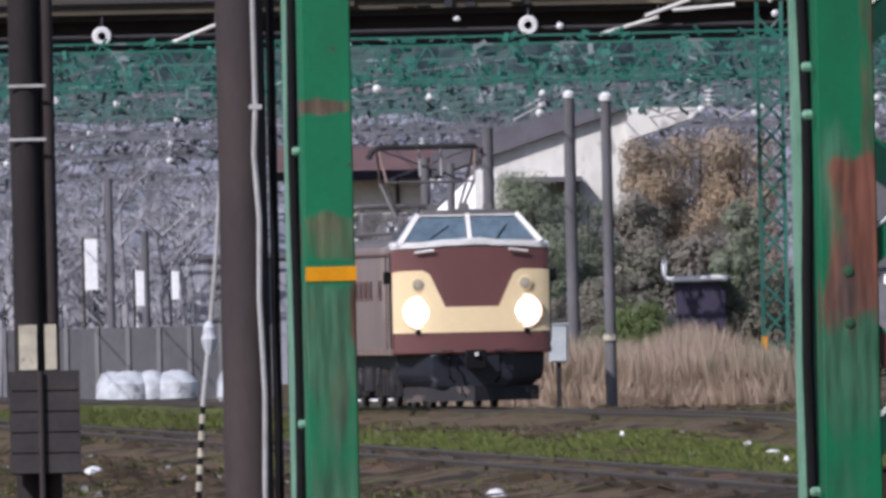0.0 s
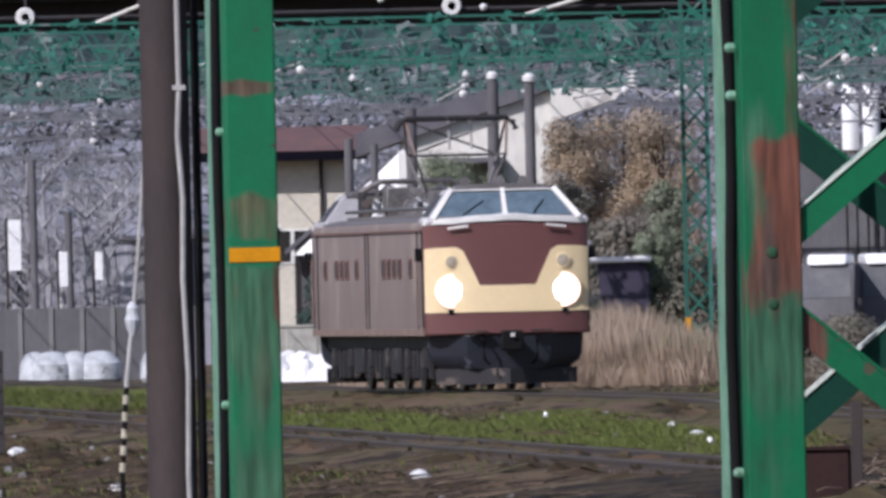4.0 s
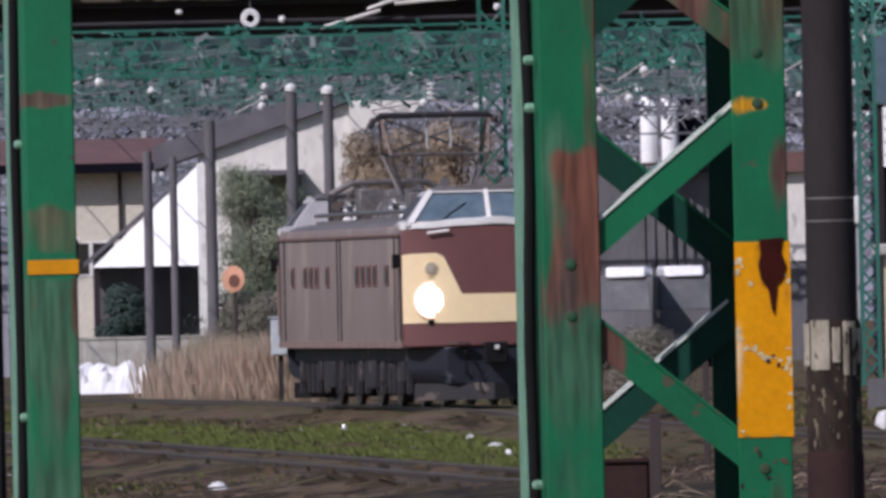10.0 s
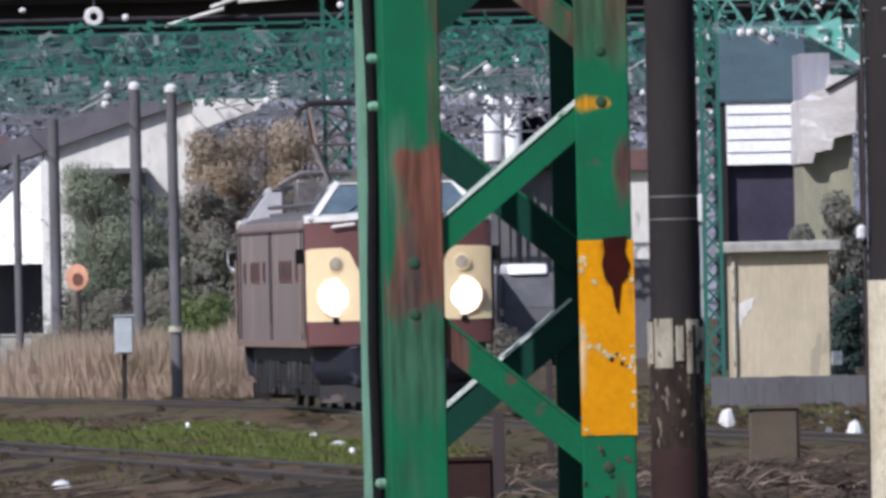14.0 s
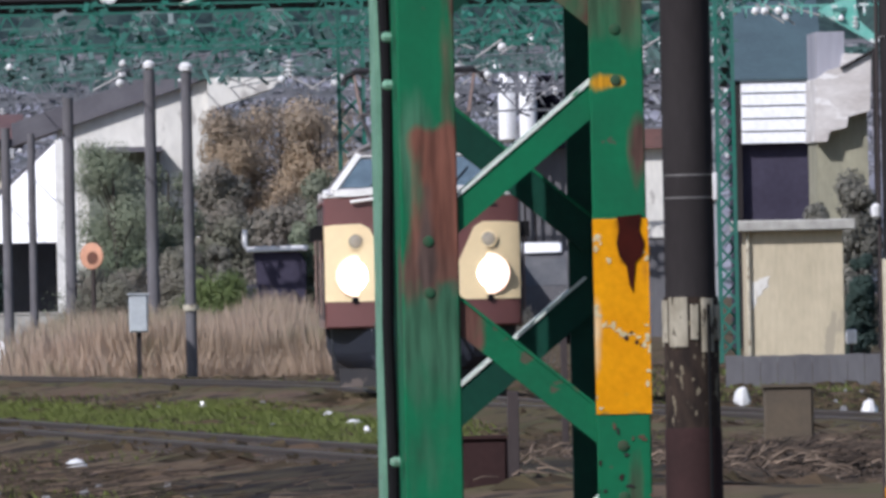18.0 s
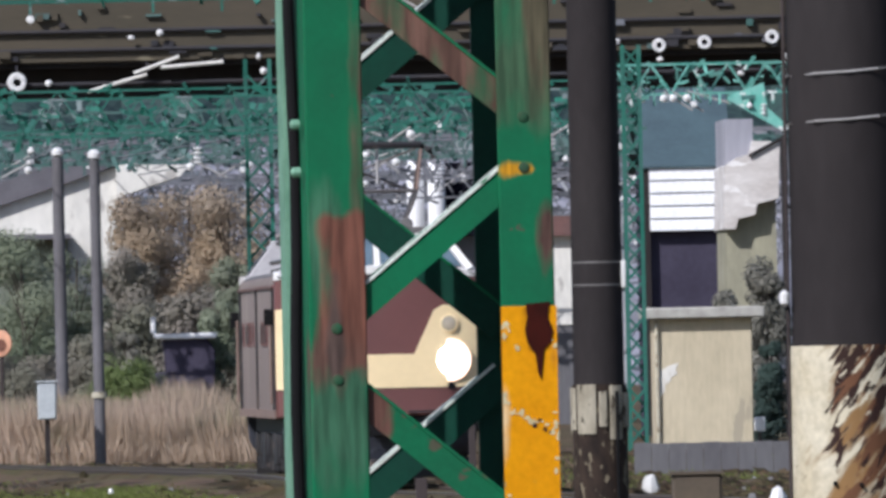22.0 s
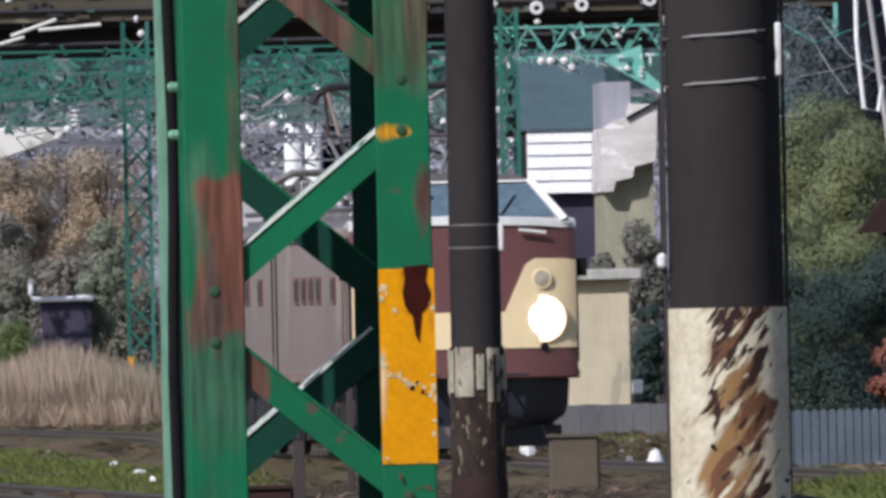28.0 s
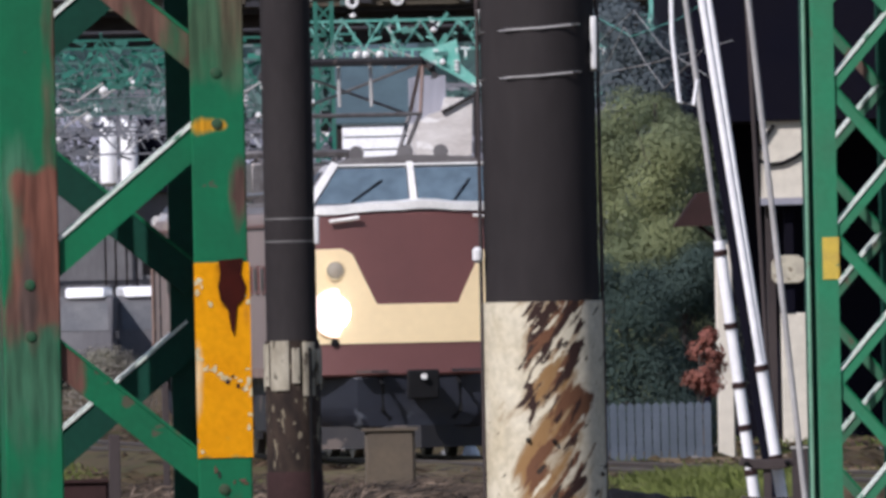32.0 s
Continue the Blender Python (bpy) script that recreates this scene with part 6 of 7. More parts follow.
def car(x, y, label, length=3.4, rz=80.0, dark=False):
    c = thing("car", (x, y, GROUND_Z), label, "car", "parked cars", rz=rz)
    paint = FENCE_BLUE if dark else CAR_WHITE
    L = length / 2
    part("body", Shape().prism([(-L, 0.35), (L, 0.35), (L, 0.75), (L - 0.15, 0.95), (L - 0.75, 1.02), (-L + 0.1, 1.05), (-L, 0.8)], -0.74, 0.74, "x"), paint, c, bevel=0.05)
    part("cabin", Shape().prism([(-L + 0.1, 1.03), (L - 0.8, 1.0), (L - 1.35, 1.58), (-L + 0.35, 1.62)], -0.66, 0.66, "x"), DARK_WINDOW, c, "dark windows")
    part("roof", Shape().prism([(-L + 0.3, 1.58), (L - 1.3, 1.55), (L - 1.45, 1.66), (-L + 0.45, 1.69)], -0.68, 0.68, "x"), paint, c, bevel=0.03)
    for yy in (L - 1.05, -L + 0.2):
        for sx in (-1, 1):
            part("pillar", Shape().bar((sx * 0.67, yy, 1.02), (sx * 0.66, yy - (0.3 if yy > 0 else -0.15), 1.6), 0.06, 0.05), paint, c)
    for yy in (L - 0.65, -L + 0.6):
        for sx in (-1, 1):
            wv = part("wheel", Shape().lathe([(0.28, sx * 0.60), (0.28, sx * 0.76)], (0, yy, 0.28), 18, "x"), BLACK, c)
            part("rim", Shape().lathe([(0.17, sx * 0.76), (0.15, sx * 0.775)], (0, yy, 0.28), 14, "x"), STEEL, wv)
    for sx in (-0.5, 0.5):
        part("headlight", Shape().box(sx - 0.14, sx + 0.14, L - 0.06, L + 0.01, 0.62, 0.78), LAMP_OFF, c)
    return c


def van(x, y, label, rz=0.0):
    c = thing("van", (x, y, GROUND_Z), label, "van", "parked vans", rz=rz)
    part("body", Shape().prism([(-1.65, 0.35), (1.65, 0.35), (1.65, 2.33), (1.5, 2.40), (-1.2, 2.40), (-1.62, 1.5)], -0.72, 0.72, "x"), FENCE_GREY, c, "grey body", bevel=0.05)
    part("roof", Shape().prism([(-1.35, 2.36), (1.6, 2.36), (1.5, 2.64), (-1.1, 2.64)], -0.52, 0.52, "x"), CAR_WHITE, c, "bright white roof", bevel=0.07)
    # glare on the glass is painted as a plain grey pane
    part("windscreen", Shape().add([(-0.62, -1.63, 1.52), (0.62, -1.63, 1.52), (0.58, -1.30, 2.24), (-0.58, -1.30, 2.24), (-0.62, -1.58, 1.52), (0.62, -1.58, 1.52), (0.58, -1.25, 2.24), (-0.58, -1.25, 2.24)],
                                   [(0, 1, 2, 3), (4, 7, 6, 5), (0, 4, 5, 1), (1, 5, 6, 2), (2, 6, 7, 3), (3, 7, 4, 0)]), BOX_GREY_DIM, c, "windscreen in a glare-lit grey")
    part("bumper", Shape().box(-0.72, 0.72, -1.72, -1.6, 0.38, 0.62), CAR_DARK, c)
    for sx in (-0.52, 0.52):
        part("headlight", Shape().box(sx - 0.14, sx + 0.14, -1.69, -1.62, 0.78, 0.98), LAMP_OFF, c)
        part("mirror", Shape().box(sx * 1.55 - 0.07, sx * 1.55 + 0.07, -1.5, -1.42, 1.3, 1.5), CAR_DARK, c)
        for yy in (-1.05, 1.05):
            part("wheel", Shape().lathe([(0.28, -0.08), (0.28, 0.08)], (sx * 1.25, yy, 0.28), 16, "x"), BLACK, c)
    return c


tr_x, tr_z = 5.571, 2.257 + BASE
tr = thing("truck", (tr_x, 478.0, GROUND_Z), "small truck with a white load bed, seen from its tail", "truck")
part("load_bed", Shape().prism([(-0.72, tr_z + 0.12), (-0.66, tr_z - 0.03), (0.68, tr_z - 0.03), (0.72, tr_z + 0.06), (0.66, tr_z + 0.10), (-0.60, tr_z + 0.08)], -0.05, 1.9), CAR_WHITE, tr, "white bed with a curled edge", bevel=0.02)
part("side_board", Shape().box(-0.74, -0.64, 0.0, 1.9, tr_z + 0.1, tr_z + 0.46), CAR_WHITE, tr, "raised white side board", bevel=0.02)
# shade on cab and chassis is put into their dark colour
part("cab", Shape().prism([(1.9, 0.5), (3.2, 0.5), (3.2, 1.2), (2.9, 1.75), (2.0, 1.75)], -0.66, 0.66, "x"), UNDERCROFT, tr, "dark blue-grey cab", bevel=0.04)
part("chassis", Shape().prism([(-0.35, 0.4), (0.62, 0.4), (0.66, tr_z - 0.3), (0.5, tr_z - 0.04), (-0.5, tr_z - 0.04), (-0.45, tr_z - 0.25)], 0.1, 3.1), UNDERCROFT, tr, "dark chassis", bevel=0.04)
for sx in (-0.5, 0.5):
    for yy in (0.6, 2.6):
        w_ = part("wheel", Shape().lathe([(0.26, -0.08), (0.26, 0.08)], (sx * 1.15, yy, 0.26), 16, "x"), BLACK, tr)
        part("rim", Shape().lathe([(0.15, -0.085), (0.15, 0.085)], (sx * 1.15, yy, 0.26), 12, "x"), STEEL, w_)
    part("tail_lamp", Shape().box(sx - 0.08, sx + 0.08, 0.05, 0.1, 0.6, 0.7), LEAF_RED, tr)
van(11.964, 560.0, "white van parked in the yard", -5)
van(13.354, 562.0, "white van parked in the yard", 3)
car(-6.598, 512.0, "white car behind the yard wall", rz=70)

# house with blue-grey roof and white siding behind the hut
D = 505.0
x0, x1 = 16.706, 18.588
xm = (x0 + x1) / 2
hd = thing("house", (xm, D, GROUND_Z), "house with a blue-grey metal roof and bright white siding", "house")
zs0, zs1, zr = 4.528 + BASE, 6.015 + BASE, 7.49 + BASE
# the recessed floor's shade is painted as a dark mauve wall
part("wall", Shape().box(x0 - xm, x1 - xm, 0.25, 7, 0, zs1 + 0.1), UNDERCROFT, hd, "recessed ground floor in shade-dark mauve")
n = 5
for i in range(n):
    z = zs0 + (zs1 - zs0) * i / n
    part("siding_board", Shape().prism([(-0.05, z), (0.25, z), (0.25, z + (zs1 - zs0) / n), (0.0, z + (zs1 - zs0) / n)], x0 - xm + 0.08, x1 - xm - 0.08, "x"), CAR_WHITE, hd)
part("roof", Shape().prism([(-0.08, zs1 + 0.02), (4.0, zr + 0.4), (8.0, zs1), (8.0, zs1 - 0.1), (4.0, zr + 0.2), (-0.08, zs1 - 0.03)], x0 - xm - 0.15, x1 - xm + 0.15, "x"), ROOF_TEAL, hd, "blue-grey metal roof")
part("post", Shape().box(x0 - xm - 0.06, x0 - xm + 0.08, 0.0, 0.14, 0, zs1), POLE_DARK, hd)
part("post", Shape().box(x1 - xm - 0.12, x1 - xm, -0.05, 0.1, 0, zs1), POLE_DARK, hd)
xw0, xw1 = 17.8, 19.282
he = thing("house", ((xw0 + xw1) / 2, 486.0, GROUND_Z), "white-walled house with a stepped outline and ivy", "house")
xo = (xw0 + xw1) / 2
part("wall", Shape().prism([(x - xo, z + BASE) for x, z in ((17.80, 4.43), (18.07, 4.43), (18.14, 4.66), (18.52, 4.74), (18.56, 4.98), (19.05, 5.10), (19.10, 6.37), (18.49, 6.40), (18.40, 6.10), (18.12, 6.02), (17.84, 5.83))], 0.0, 6.0), WALL_MOTTLED, he, "flaking whitewashed upper wall with a stepped foot")
part("wall", Shape().box(17.88 - xo, 18.52 - xo, 0.5, 6, 5.6 + BASE, 6.90 + BASE), WALL_LILAC, he, "pale grey set-back wall")
part("wall", Shape().box(17.86 - xo, 19.0 - xo, 0.4, 6, 0, 5.4 + BASE), WALL_OLIVE, he, "dull olive-cream lower wall")
part("gutter", Shape().tube([(18.40 - xo, -0.06, 6.06 + BASE), (19.14 - xo, -0.06, 6.44 + BASE)], 0.035, 8), POLE_DARK, he)
part("downpipe", Shape().tube([(19.16 - xo, -0.05, 0.0), (19.16 - xo, -0.05, 6.5 + BASE)], 0.05, 8), POLE_DARK, he)
# house seen through the lattice: grey with white twin tanks
D = 600.0
hx = 13.754
hf = thing("house", (hx, D, GROUND_Z), "dark grey house with a small red roof", "house")
part("wall", Shape().box(-1.8, 3.1, 0.3, 6, 0, 5.042 + BASE), FENCE_GREY, hf)
part("wall", Shape().box(0.54, 1.56, 0, 4, 5.025 + BASE, 7.058 + BASE), SHADE_DARK, hf, "dark blue-black upper wall")
part("roof", Shape().box(2.4, 4.1, -0.3, 5, 4.967 + BASE, 5.514 + BASE), ROOF_RED, hf, "red-brown roof")
part("wall", Shape().box(3.1, 4.1, 0, 4, 2.5 + BASE, 4.967 + BASE), WALL_PALE, hf, "pale upper wall")
part("wall", Shape().box(3.1, 4.1, 0.05, 4, 0, 2.5 + BASE), FENCE_GREY, hf, "dull grey lower wall")
for dx in (-0.29, 0.29):
    tk = thing("tank", (hx + dx - 0.02, D - 0.6, GROUND_Z), "upright white water tank on a stand", "tank", "white tanks")
    za, zb = 5.202 + BASE, 7.156 + BASE
    part("cylinder", Shape().lathe([(0.05, za), (0.24, za + 0.1), (0.24, zb - 0.15), (0.17, zb - 0.03), (0.05, zb)], (0, 0, 0), 16), CAR_WHITE, tk)
    for lx in (-0.14, 0.14):
        part("stand_leg", Shape().box(lx - 0.03, lx + 0.03, -0.03, 0.03, 0, za + 0.1), POLE_DARK, tk)

# relay hut
D = 430.0
x0, x1 = 14.322, 16.261
xm, hw = (x0 + x1) / 2, (x1 - x0) / 2
hut = thing("relay_hut", (xm, D, GROUND_Z), "beige rendered relay hut with a weathered flat concrete roof", "hut")
zh = 2.37 + BASE
part("wall", Shape().box(-hw, hw, 0, 2.2, 0, zh), WALL_BEIGE, hut, bevel=0.02)
part("roof_slab", Shape().box(-hw - 0.22, hw + 0.25, -0.25, 2.4, zh, zh + 0.22), ROOF_SLAB, hut, "weathered concrete roof slab", bevel=0.03)
part("conduit", Shape().tube([(-hw + 0.05, -0.05, 0.1), (-hw + 0.05, -0.05, zh)], 0.04, 8), CREAM_PATCH, hut, "pale corner pipe")
for k, (px, pz, pw, ph) in enumerate(((0.03, 0.35, 0.07, 1.30), (0.10, 1.05, 0.10, 0.60), (0.20, 1.30, 0.12, 0.40), (0.31, 1.45, 0.13, 0.28))):
    edge = [(-hw + px, pz), (-hw + px + pw, pz + ph * 0.25), (-hw + px + pw * 0.8, pz + ph * 0.6), (-hw + px + pw * 1.25, pz + ph), (-hw + px + pw * 0.3, pz + ph * 0.93), (-hw + px - 0.01, pz + ph * 0.5)]
    part("limewash_patch", Shape().prism(edge, -0.004 - 0.002 * k, 0.0), WALL_PALE, hut, "chalky pale patch at the corner")
part("plinth", Shape().box(-hw - 0.03, hw + 0.03, -0.05, 2.25, 0, 0.15), WALL_GREY, hut)

# low panel fence in front of the hut
lf_y = 346.1
lf = thing("panel_fence", (11.17, lf_y, GROUND_Z), "low grey panel fence along the line", "fence")
lf_w, lf_h = 2.5 / 9, 0.27 + BASE
for i in range(9):
    part("panel", Shape().box(i * lf_w, i * lf_w + lf_w - 0.008, 0, 0.05, 0.0, lf_h + rng.uniform(-0.01, 0.01)), FENCE_GREY, lf)


# ---- lineside things ----
def cabinet(x, y, w, h, z, label, material, leg=True, name="lineside_cabinet"):
    c = thing(name, (x, y, GROUND_Z), label, "cabinet")
    part("body", Shape().box(-w / 2, w / 2, -0.15, 0.15, z, z + h), material, c, bevel=0.02)
    part("door", Shape().box(-w / 2 + 0.03, w / 2 - 0.03, -0.165, -0.15, z + 0.03, z + h - 0.03), material, c)
    part("hood", Shape().box(-w / 2 - 0.03, w / 2 + 0.03, -0.19, 0.17, z + h, z + h + 0.03), material, c)
    if leg:
        part("leg", Shape().box(-0.05, 0.05, -0.04, 0.04, 0, z), POLE_DARK, c)
    return c


cabinet(2.168, 415.0, 0.36, 0.72, 0.676 + BASE, "pale grey lineside cabinet on a post", BOX_GREY)
cabinet(7.80, 222.0, 0.51, 0.73, 0.0, "squat brown lineside cabinet on the ground", BOX_BROWN, False)
cabinet(3.95, 188.0, 0.42, 0.285 + BASE, 0.0, "squat dark brown equipment box on the ground", HOOD, False)
for px, py, w, zt in ((4.195, 187.2, 0.10, 0.70), (5.681, 229.0, 0.07, 1.008), (10.83, 200.0, 0.18, 0.36)):
    po = thing("marker_post", (px, py, GROUND_Z), "plain grey-brown lineside marker post", "post", "marker posts")
    part("shaft", Shape().box(-w / 2, w / 2, -0.05, 0.05, 0, zt + BASE), POLE_BROWN, po, bevel=0.008)
    if w > 0.15:
        part("cap", Shape().box(-w / 2 - 0.01, w / 2 + 0.01, -0.06, 0.06, zt + BASE, zt + BASE + 0.02), ROOF_SLAB, po)
sg = thing("round_sign", (1.372, 436.0, GROUND_Z), "faded orange round sign on a short post", "sign", rz=-32)
zc = 2.176 + BASE
part("post", Shape().tube([(0, 0.03, 0), (0, 0.03, zc)], 0.04, 8), POLE_BROWN, sg)
part("disc", Shape().lathe([(0.27, 0.0), (0.27, -0.03), (0.25, -0.035)], (0, 0, zc), 24, "y"), SIGN_ORANGE, sg, bevel=0.005)
part("ring", Shape().lathe([(0.13, -0.036), (0.13, -0.045), (0.02, -0.045)], (0.03, 0, zc - 0.04), 20, "y"), RUST, sg, "rust-brown worn centre")

# two white objects, then small lumps added in place of rail glints
WHITE_LUMPS = [(9.87, 298.9), (10.36, 266.7), (0.48, 222.8), (2.52, 229.3), (-2.56, 217.1), (4.14, 274.8),
          (2.58, 319.4), (-4.46, 270.3), (-4.47, 273.6), (4.12, 263.5), (4.05, 291.8)]
for i, (x, y) in enumerate(WHITE_LUMPS):
    w = 0.12 if i < 2 else 0.05 + 0.035 * (i % 3)
    lt = Shape()
    r = random.Random(i)
    h = 0.26 if i < 2 else r.uniform(0.07, 0.12)
    for j, (k, f) in enumerate(((0.7, 0.0), (1.0, 0.25), (0.85, 0.6), (0.55, 0.9), (0.15, 1.0))):
        lt.v += [(math.cos(a * 0.785) * w * k * r.uniform(0.75, 1.2), math.sin(a * 0.785) * w * k * r.uniform(0.75, 1.2), h * f * r.uniform(0.9, 1.1)) for a in range(8)]
        if j:
            lt.f += [(8 * j - 8 + a, 8 * j - 8 + (a + 1) % 8, 8 * j + (a + 1) % 8, 8 * j + a) for a in range(8)]
    lt.f.append(tuple(range(32, 40)))
    ob = new("plastic_scrap", lt.mesh("plastic_scrap", PORCELAIN))
    ob.matrix_world = pose(x, y, GROUND_Z + 0.03)
    tagged(ob, "white lump on the ballast, most standing for rail glints", "litter", "plastic scraps")

mb = thing("meter_box", (16.304, 428.0, GROUND_Z), "small white meter box on a stake", "meter box")
part("stake", Shape().box(-0.03, 0.03, -0.02, 0.02, 0, 0.246 + BASE), POLE_BROWN, mb)
part("case", Shape().box(-0.11, 0.11, -0.08, 0.0, 0.101 + BASE, 0.391 + BASE), PORCELAIN, mb, bevel=0.03)

# blue-grey palisade fence by the platform
D = 267.0
x0, x1 = 11.995, 13.366
pf = thing("palisade_fence", (x0, D, GROUND_Z), "blue-grey steel palisade fence", "fence")
n = int((x1 - x0) / 0.105)
for i in range(n):
    x = (x1 - x0) * i / n
    part("pale", Shape().prism([(x, 0.03), (x + 0.09, 0.03), (x + 0.09, 0.71), (x + 0.045, 0.75), (x, 0.71)], 0, 0.02), FENCE_BLUE, pf)
part("rail", Shape().box(0, x1 - x0, 0.02, 0.06, 0.15, 0.20), FENCE_BLUE, pf)
part("rail", Shape().box(0, x1 - x0, 0.02, 0.06, 0.58, 0.63), FENCE_BLUE, pf)
for x in (0.0, x1 - x0 - 0.1):
    part("post", Shape().box(x, x + 0.09, 0.02, 0.11, 0, 0.8), SHADE_DARK, pf)

# platform building; the shade under its canopy is painted near-black
D = 300.0
xp0, xp1 = 14.02, 18.555
pb = thing("platform_building", (xp0, D, GROUND_Z), "dark platform building with a deep shaded canopy and cream walls", "building")
zc = 4.182 + BASE
part("canopy", Shape().box(0.587, xp1 - xp0, -3.0, 6, zc, zc + 2.6), SHADE_DARK, pb, "canopy fascia in shade-dark colour")
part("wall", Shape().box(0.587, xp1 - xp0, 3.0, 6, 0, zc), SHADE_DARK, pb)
xc = 15.652 - xp0
part("wall", Shape().box(xc, 16.488 - xp0, -2.9, -2.0, 3.121 + BASE, zc), WALL_CREAM, pb, "cream wall panel")
part("pillar", Shape().box(15.688 - xp0, 15.80 - xp0, -2.6, -2.3, 0, 3.121 + BASE), POLE_BROWN, pb, "brown pillar")
part("column", Shape().box(15.86 - xp0, 16.24 - xp0, -2.7, -2.3, 0, 1.54 + BASE), WALL_CREAM, pb, "stained cream column", bevel=0.02)
part("shelf", Shape().box(15.57 - xp0, 16.3 - xp0, -2.95, -2.4, 3.02 + BASE, 3.115 + BASE), WALL_LILAC, pb, "pale grey sill", bevel=0.01)
part("signal_plate", Shape().prism([(15.74 - xp0, 2.00 + BASE), (15.80 - xp0, 1.94 + BASE), (16.13 - xp0, 1.95 + BASE), (16.20 - xp0, 2.02 + BASE), (16.20 - xp0, 2.27 + BASE), (16.10 - xp0, 2.33 + BASE), (15.82 - xp0, 2.33 + BASE), (15.74 - xp0, 2.25 + BASE)], -2.8, -2.72), CREAM_PATCH, pb, "pale weathered plate", bevel=0.01)
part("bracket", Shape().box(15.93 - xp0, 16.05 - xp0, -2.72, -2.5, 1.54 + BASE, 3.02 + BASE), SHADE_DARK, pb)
part("slack_cable", Shape().tube([(15.60 - xp0, -2.94, 3.64 + BASE), (15.72 - xp0, -2.94, 3.58 + BASE), (15.92 - xp0, -2.94, 3.60 + BASE), (16.10 - xp0, -2.94, 3.68 + BASE), (16.3 - xp0, -2.94, 3.82 + BASE)], 0.026, 8), BLACK, pb, "slack black cable")
part("slack_cable", Shape().tube([(15.52 - xp0, -2.94, 3.62 + BASE), (15.66 - xp0, -2.94, 3.92 + BASE), (15.80 - xp0, -2.94, 4.12 + BASE)], 0.026, 8), BLACK, pb, "slack black cable")
part("soffit_beam", Shape().box(0.20, 0.75, -2.0, 2.0, 3.55 + BASE, 4.25 + BASE), SHADE_DARK, pb, "soffit beam in shade-dark colour")

cp_ = thing("concrete_post", (13.794, 272.0, GROUND_Z), "pale concrete post with a small brown hood", "post")
zt = 2.492 + BASE
part("shaft", Shape().box(-0.105, 0.105, -0.1, 0.1, 0, zt), WALL_CREAM, cp_, bevel=0.02)
part("hood", Shape().prism([(-0.62, zt + 0.18), (-0.12, zt + 0.18), (-0.12, zt + 0.62), (-0.32, zt + 0.60)], -0.3, 0.2), HOOD, cp_, "small dark brown hood")
part("bracket", Shape().bar((-0.3, 0, zt + 0.19), (0.0, 0, zt - 0.05), 0.05, 0.05), HOOD, cp_)


# ---- planting ----
def tree(x, y, height, radius, leaf, label, trunk=0.12, lobes=9, leaves=2600, size=0.10, low=0.1, seed=0, name="tree"):
    r = random.Random(seed)
    t = thing(name, (x, y, GROUND_Z), label, "tree" if name == "tree" else "bush")
    limbs = Shape().tube([(0, 0, 0), (0.04, 0.02, height * 0.35), (-0.03, 0, height * 0.7), (0.0, 0.0, height * 0.93)], trunk, 8, trunk * 0.25)
    part("trunk", limbs, BARK, t)
    heads = []
    for _ in range(lobes):
        a, h = r.uniform(0, 6.283), r.uniform(low, 0.95)
        rad = radius * r.uniform(0.25, 0.8) * (1.1 - 0.55 * h)
        p = (math.cos(a) * rad, math.sin(a) * rad, height * h)
        heads.append((p, radius * r.uniform(0.45, 0.7) * (1.15 - 0.5 * h)))
        part("limb", Shape().tube([(0, 0, height * max(0.05, h - 0.25)), (p[0] * 0.5, p[1] * 0.5, height * (h - 0.1)), p], trunk * 0.35, 5, trunk * 0.1), BARK, t)
    s = Shape()
    for _ in range(leaves):
        (px, py, pz), rr = r.choice(heads)
        d = Vector((r.gauss(0, 1), r.gauss(0, 1), r.gauss(0, 1))).normalized() * rr * r.random() ** 0.4
        c = Vector((px, py, max(0.05, pz + d.z * 0.9))) + Vector((d.x, d.y, 0))
        face = (d.normalized() + Vector((px, py, 0)) * (0.5 / radius) + Vector((r.gauss(0, 0.30), r.gauss(0, 0.30), 0.35 + r.gauss(0, 0.30)))).normalized()
        u = Matrix.Rotation(r.uniform(0, 6.283), 3, face) @ face.orthogonal().normalized()
        v = face.cross(u)
        z = size * r.uniform(0.6, 1.4)
        s.add([c - u * z, c + v * z * 0.5, c + u * z, c - v * z * 0.5], [(0, 1, 2, 3)])
    part("crown", s, leaf, t, solid=False)
    return t


# dense garden trees and red shrub by the platform
tree(13.366, 280.0, 4.9, 1.0, LEAF_OLIVE, "dense olive-green garden tree behind the fence", 0.08, 30, 62000, 0.021, 0.12, 1)
tree(12.911, 283.0, 4.5, 0.9, LEAF_OLIVE, "dense olive-green garden tree behind the fence", 0.08, 28, 54000, 0.021, 0.1, 5)
# this tree's haze is put into its blue-grey leaf colour
tree(13.75, 293.0, 6.4, 1.0, LEAF_BLUE, "tall evergreen tree by the platform, hazed blue-grey", 0.09, 26, 28000, 0.030, 0.35, 6)
# shade at the garden trees' foot is put into darker-leaved shrubs
tree(12.841, 278.0, 2.5, 0.9, LEAF_SHADE, "shrub behind the fence in shade-dark leaf", 0.06, 24, 42000, 0.020, 0.02, 2, "bush")
tree(13.65, 279.0, 2.6, 0.85, LEAF_SHADE, "shrub behind the fence in shade-dark leaf", 0.06, 24, 42000, 0.020, 0.02, 3, "bush")
tree(13.40, 270.0, 1.75, 0.34, LEAF_RED, "small shrub with red leaves", 0.03, 10, 1100, 0.045, 0.5, 4, "bush")
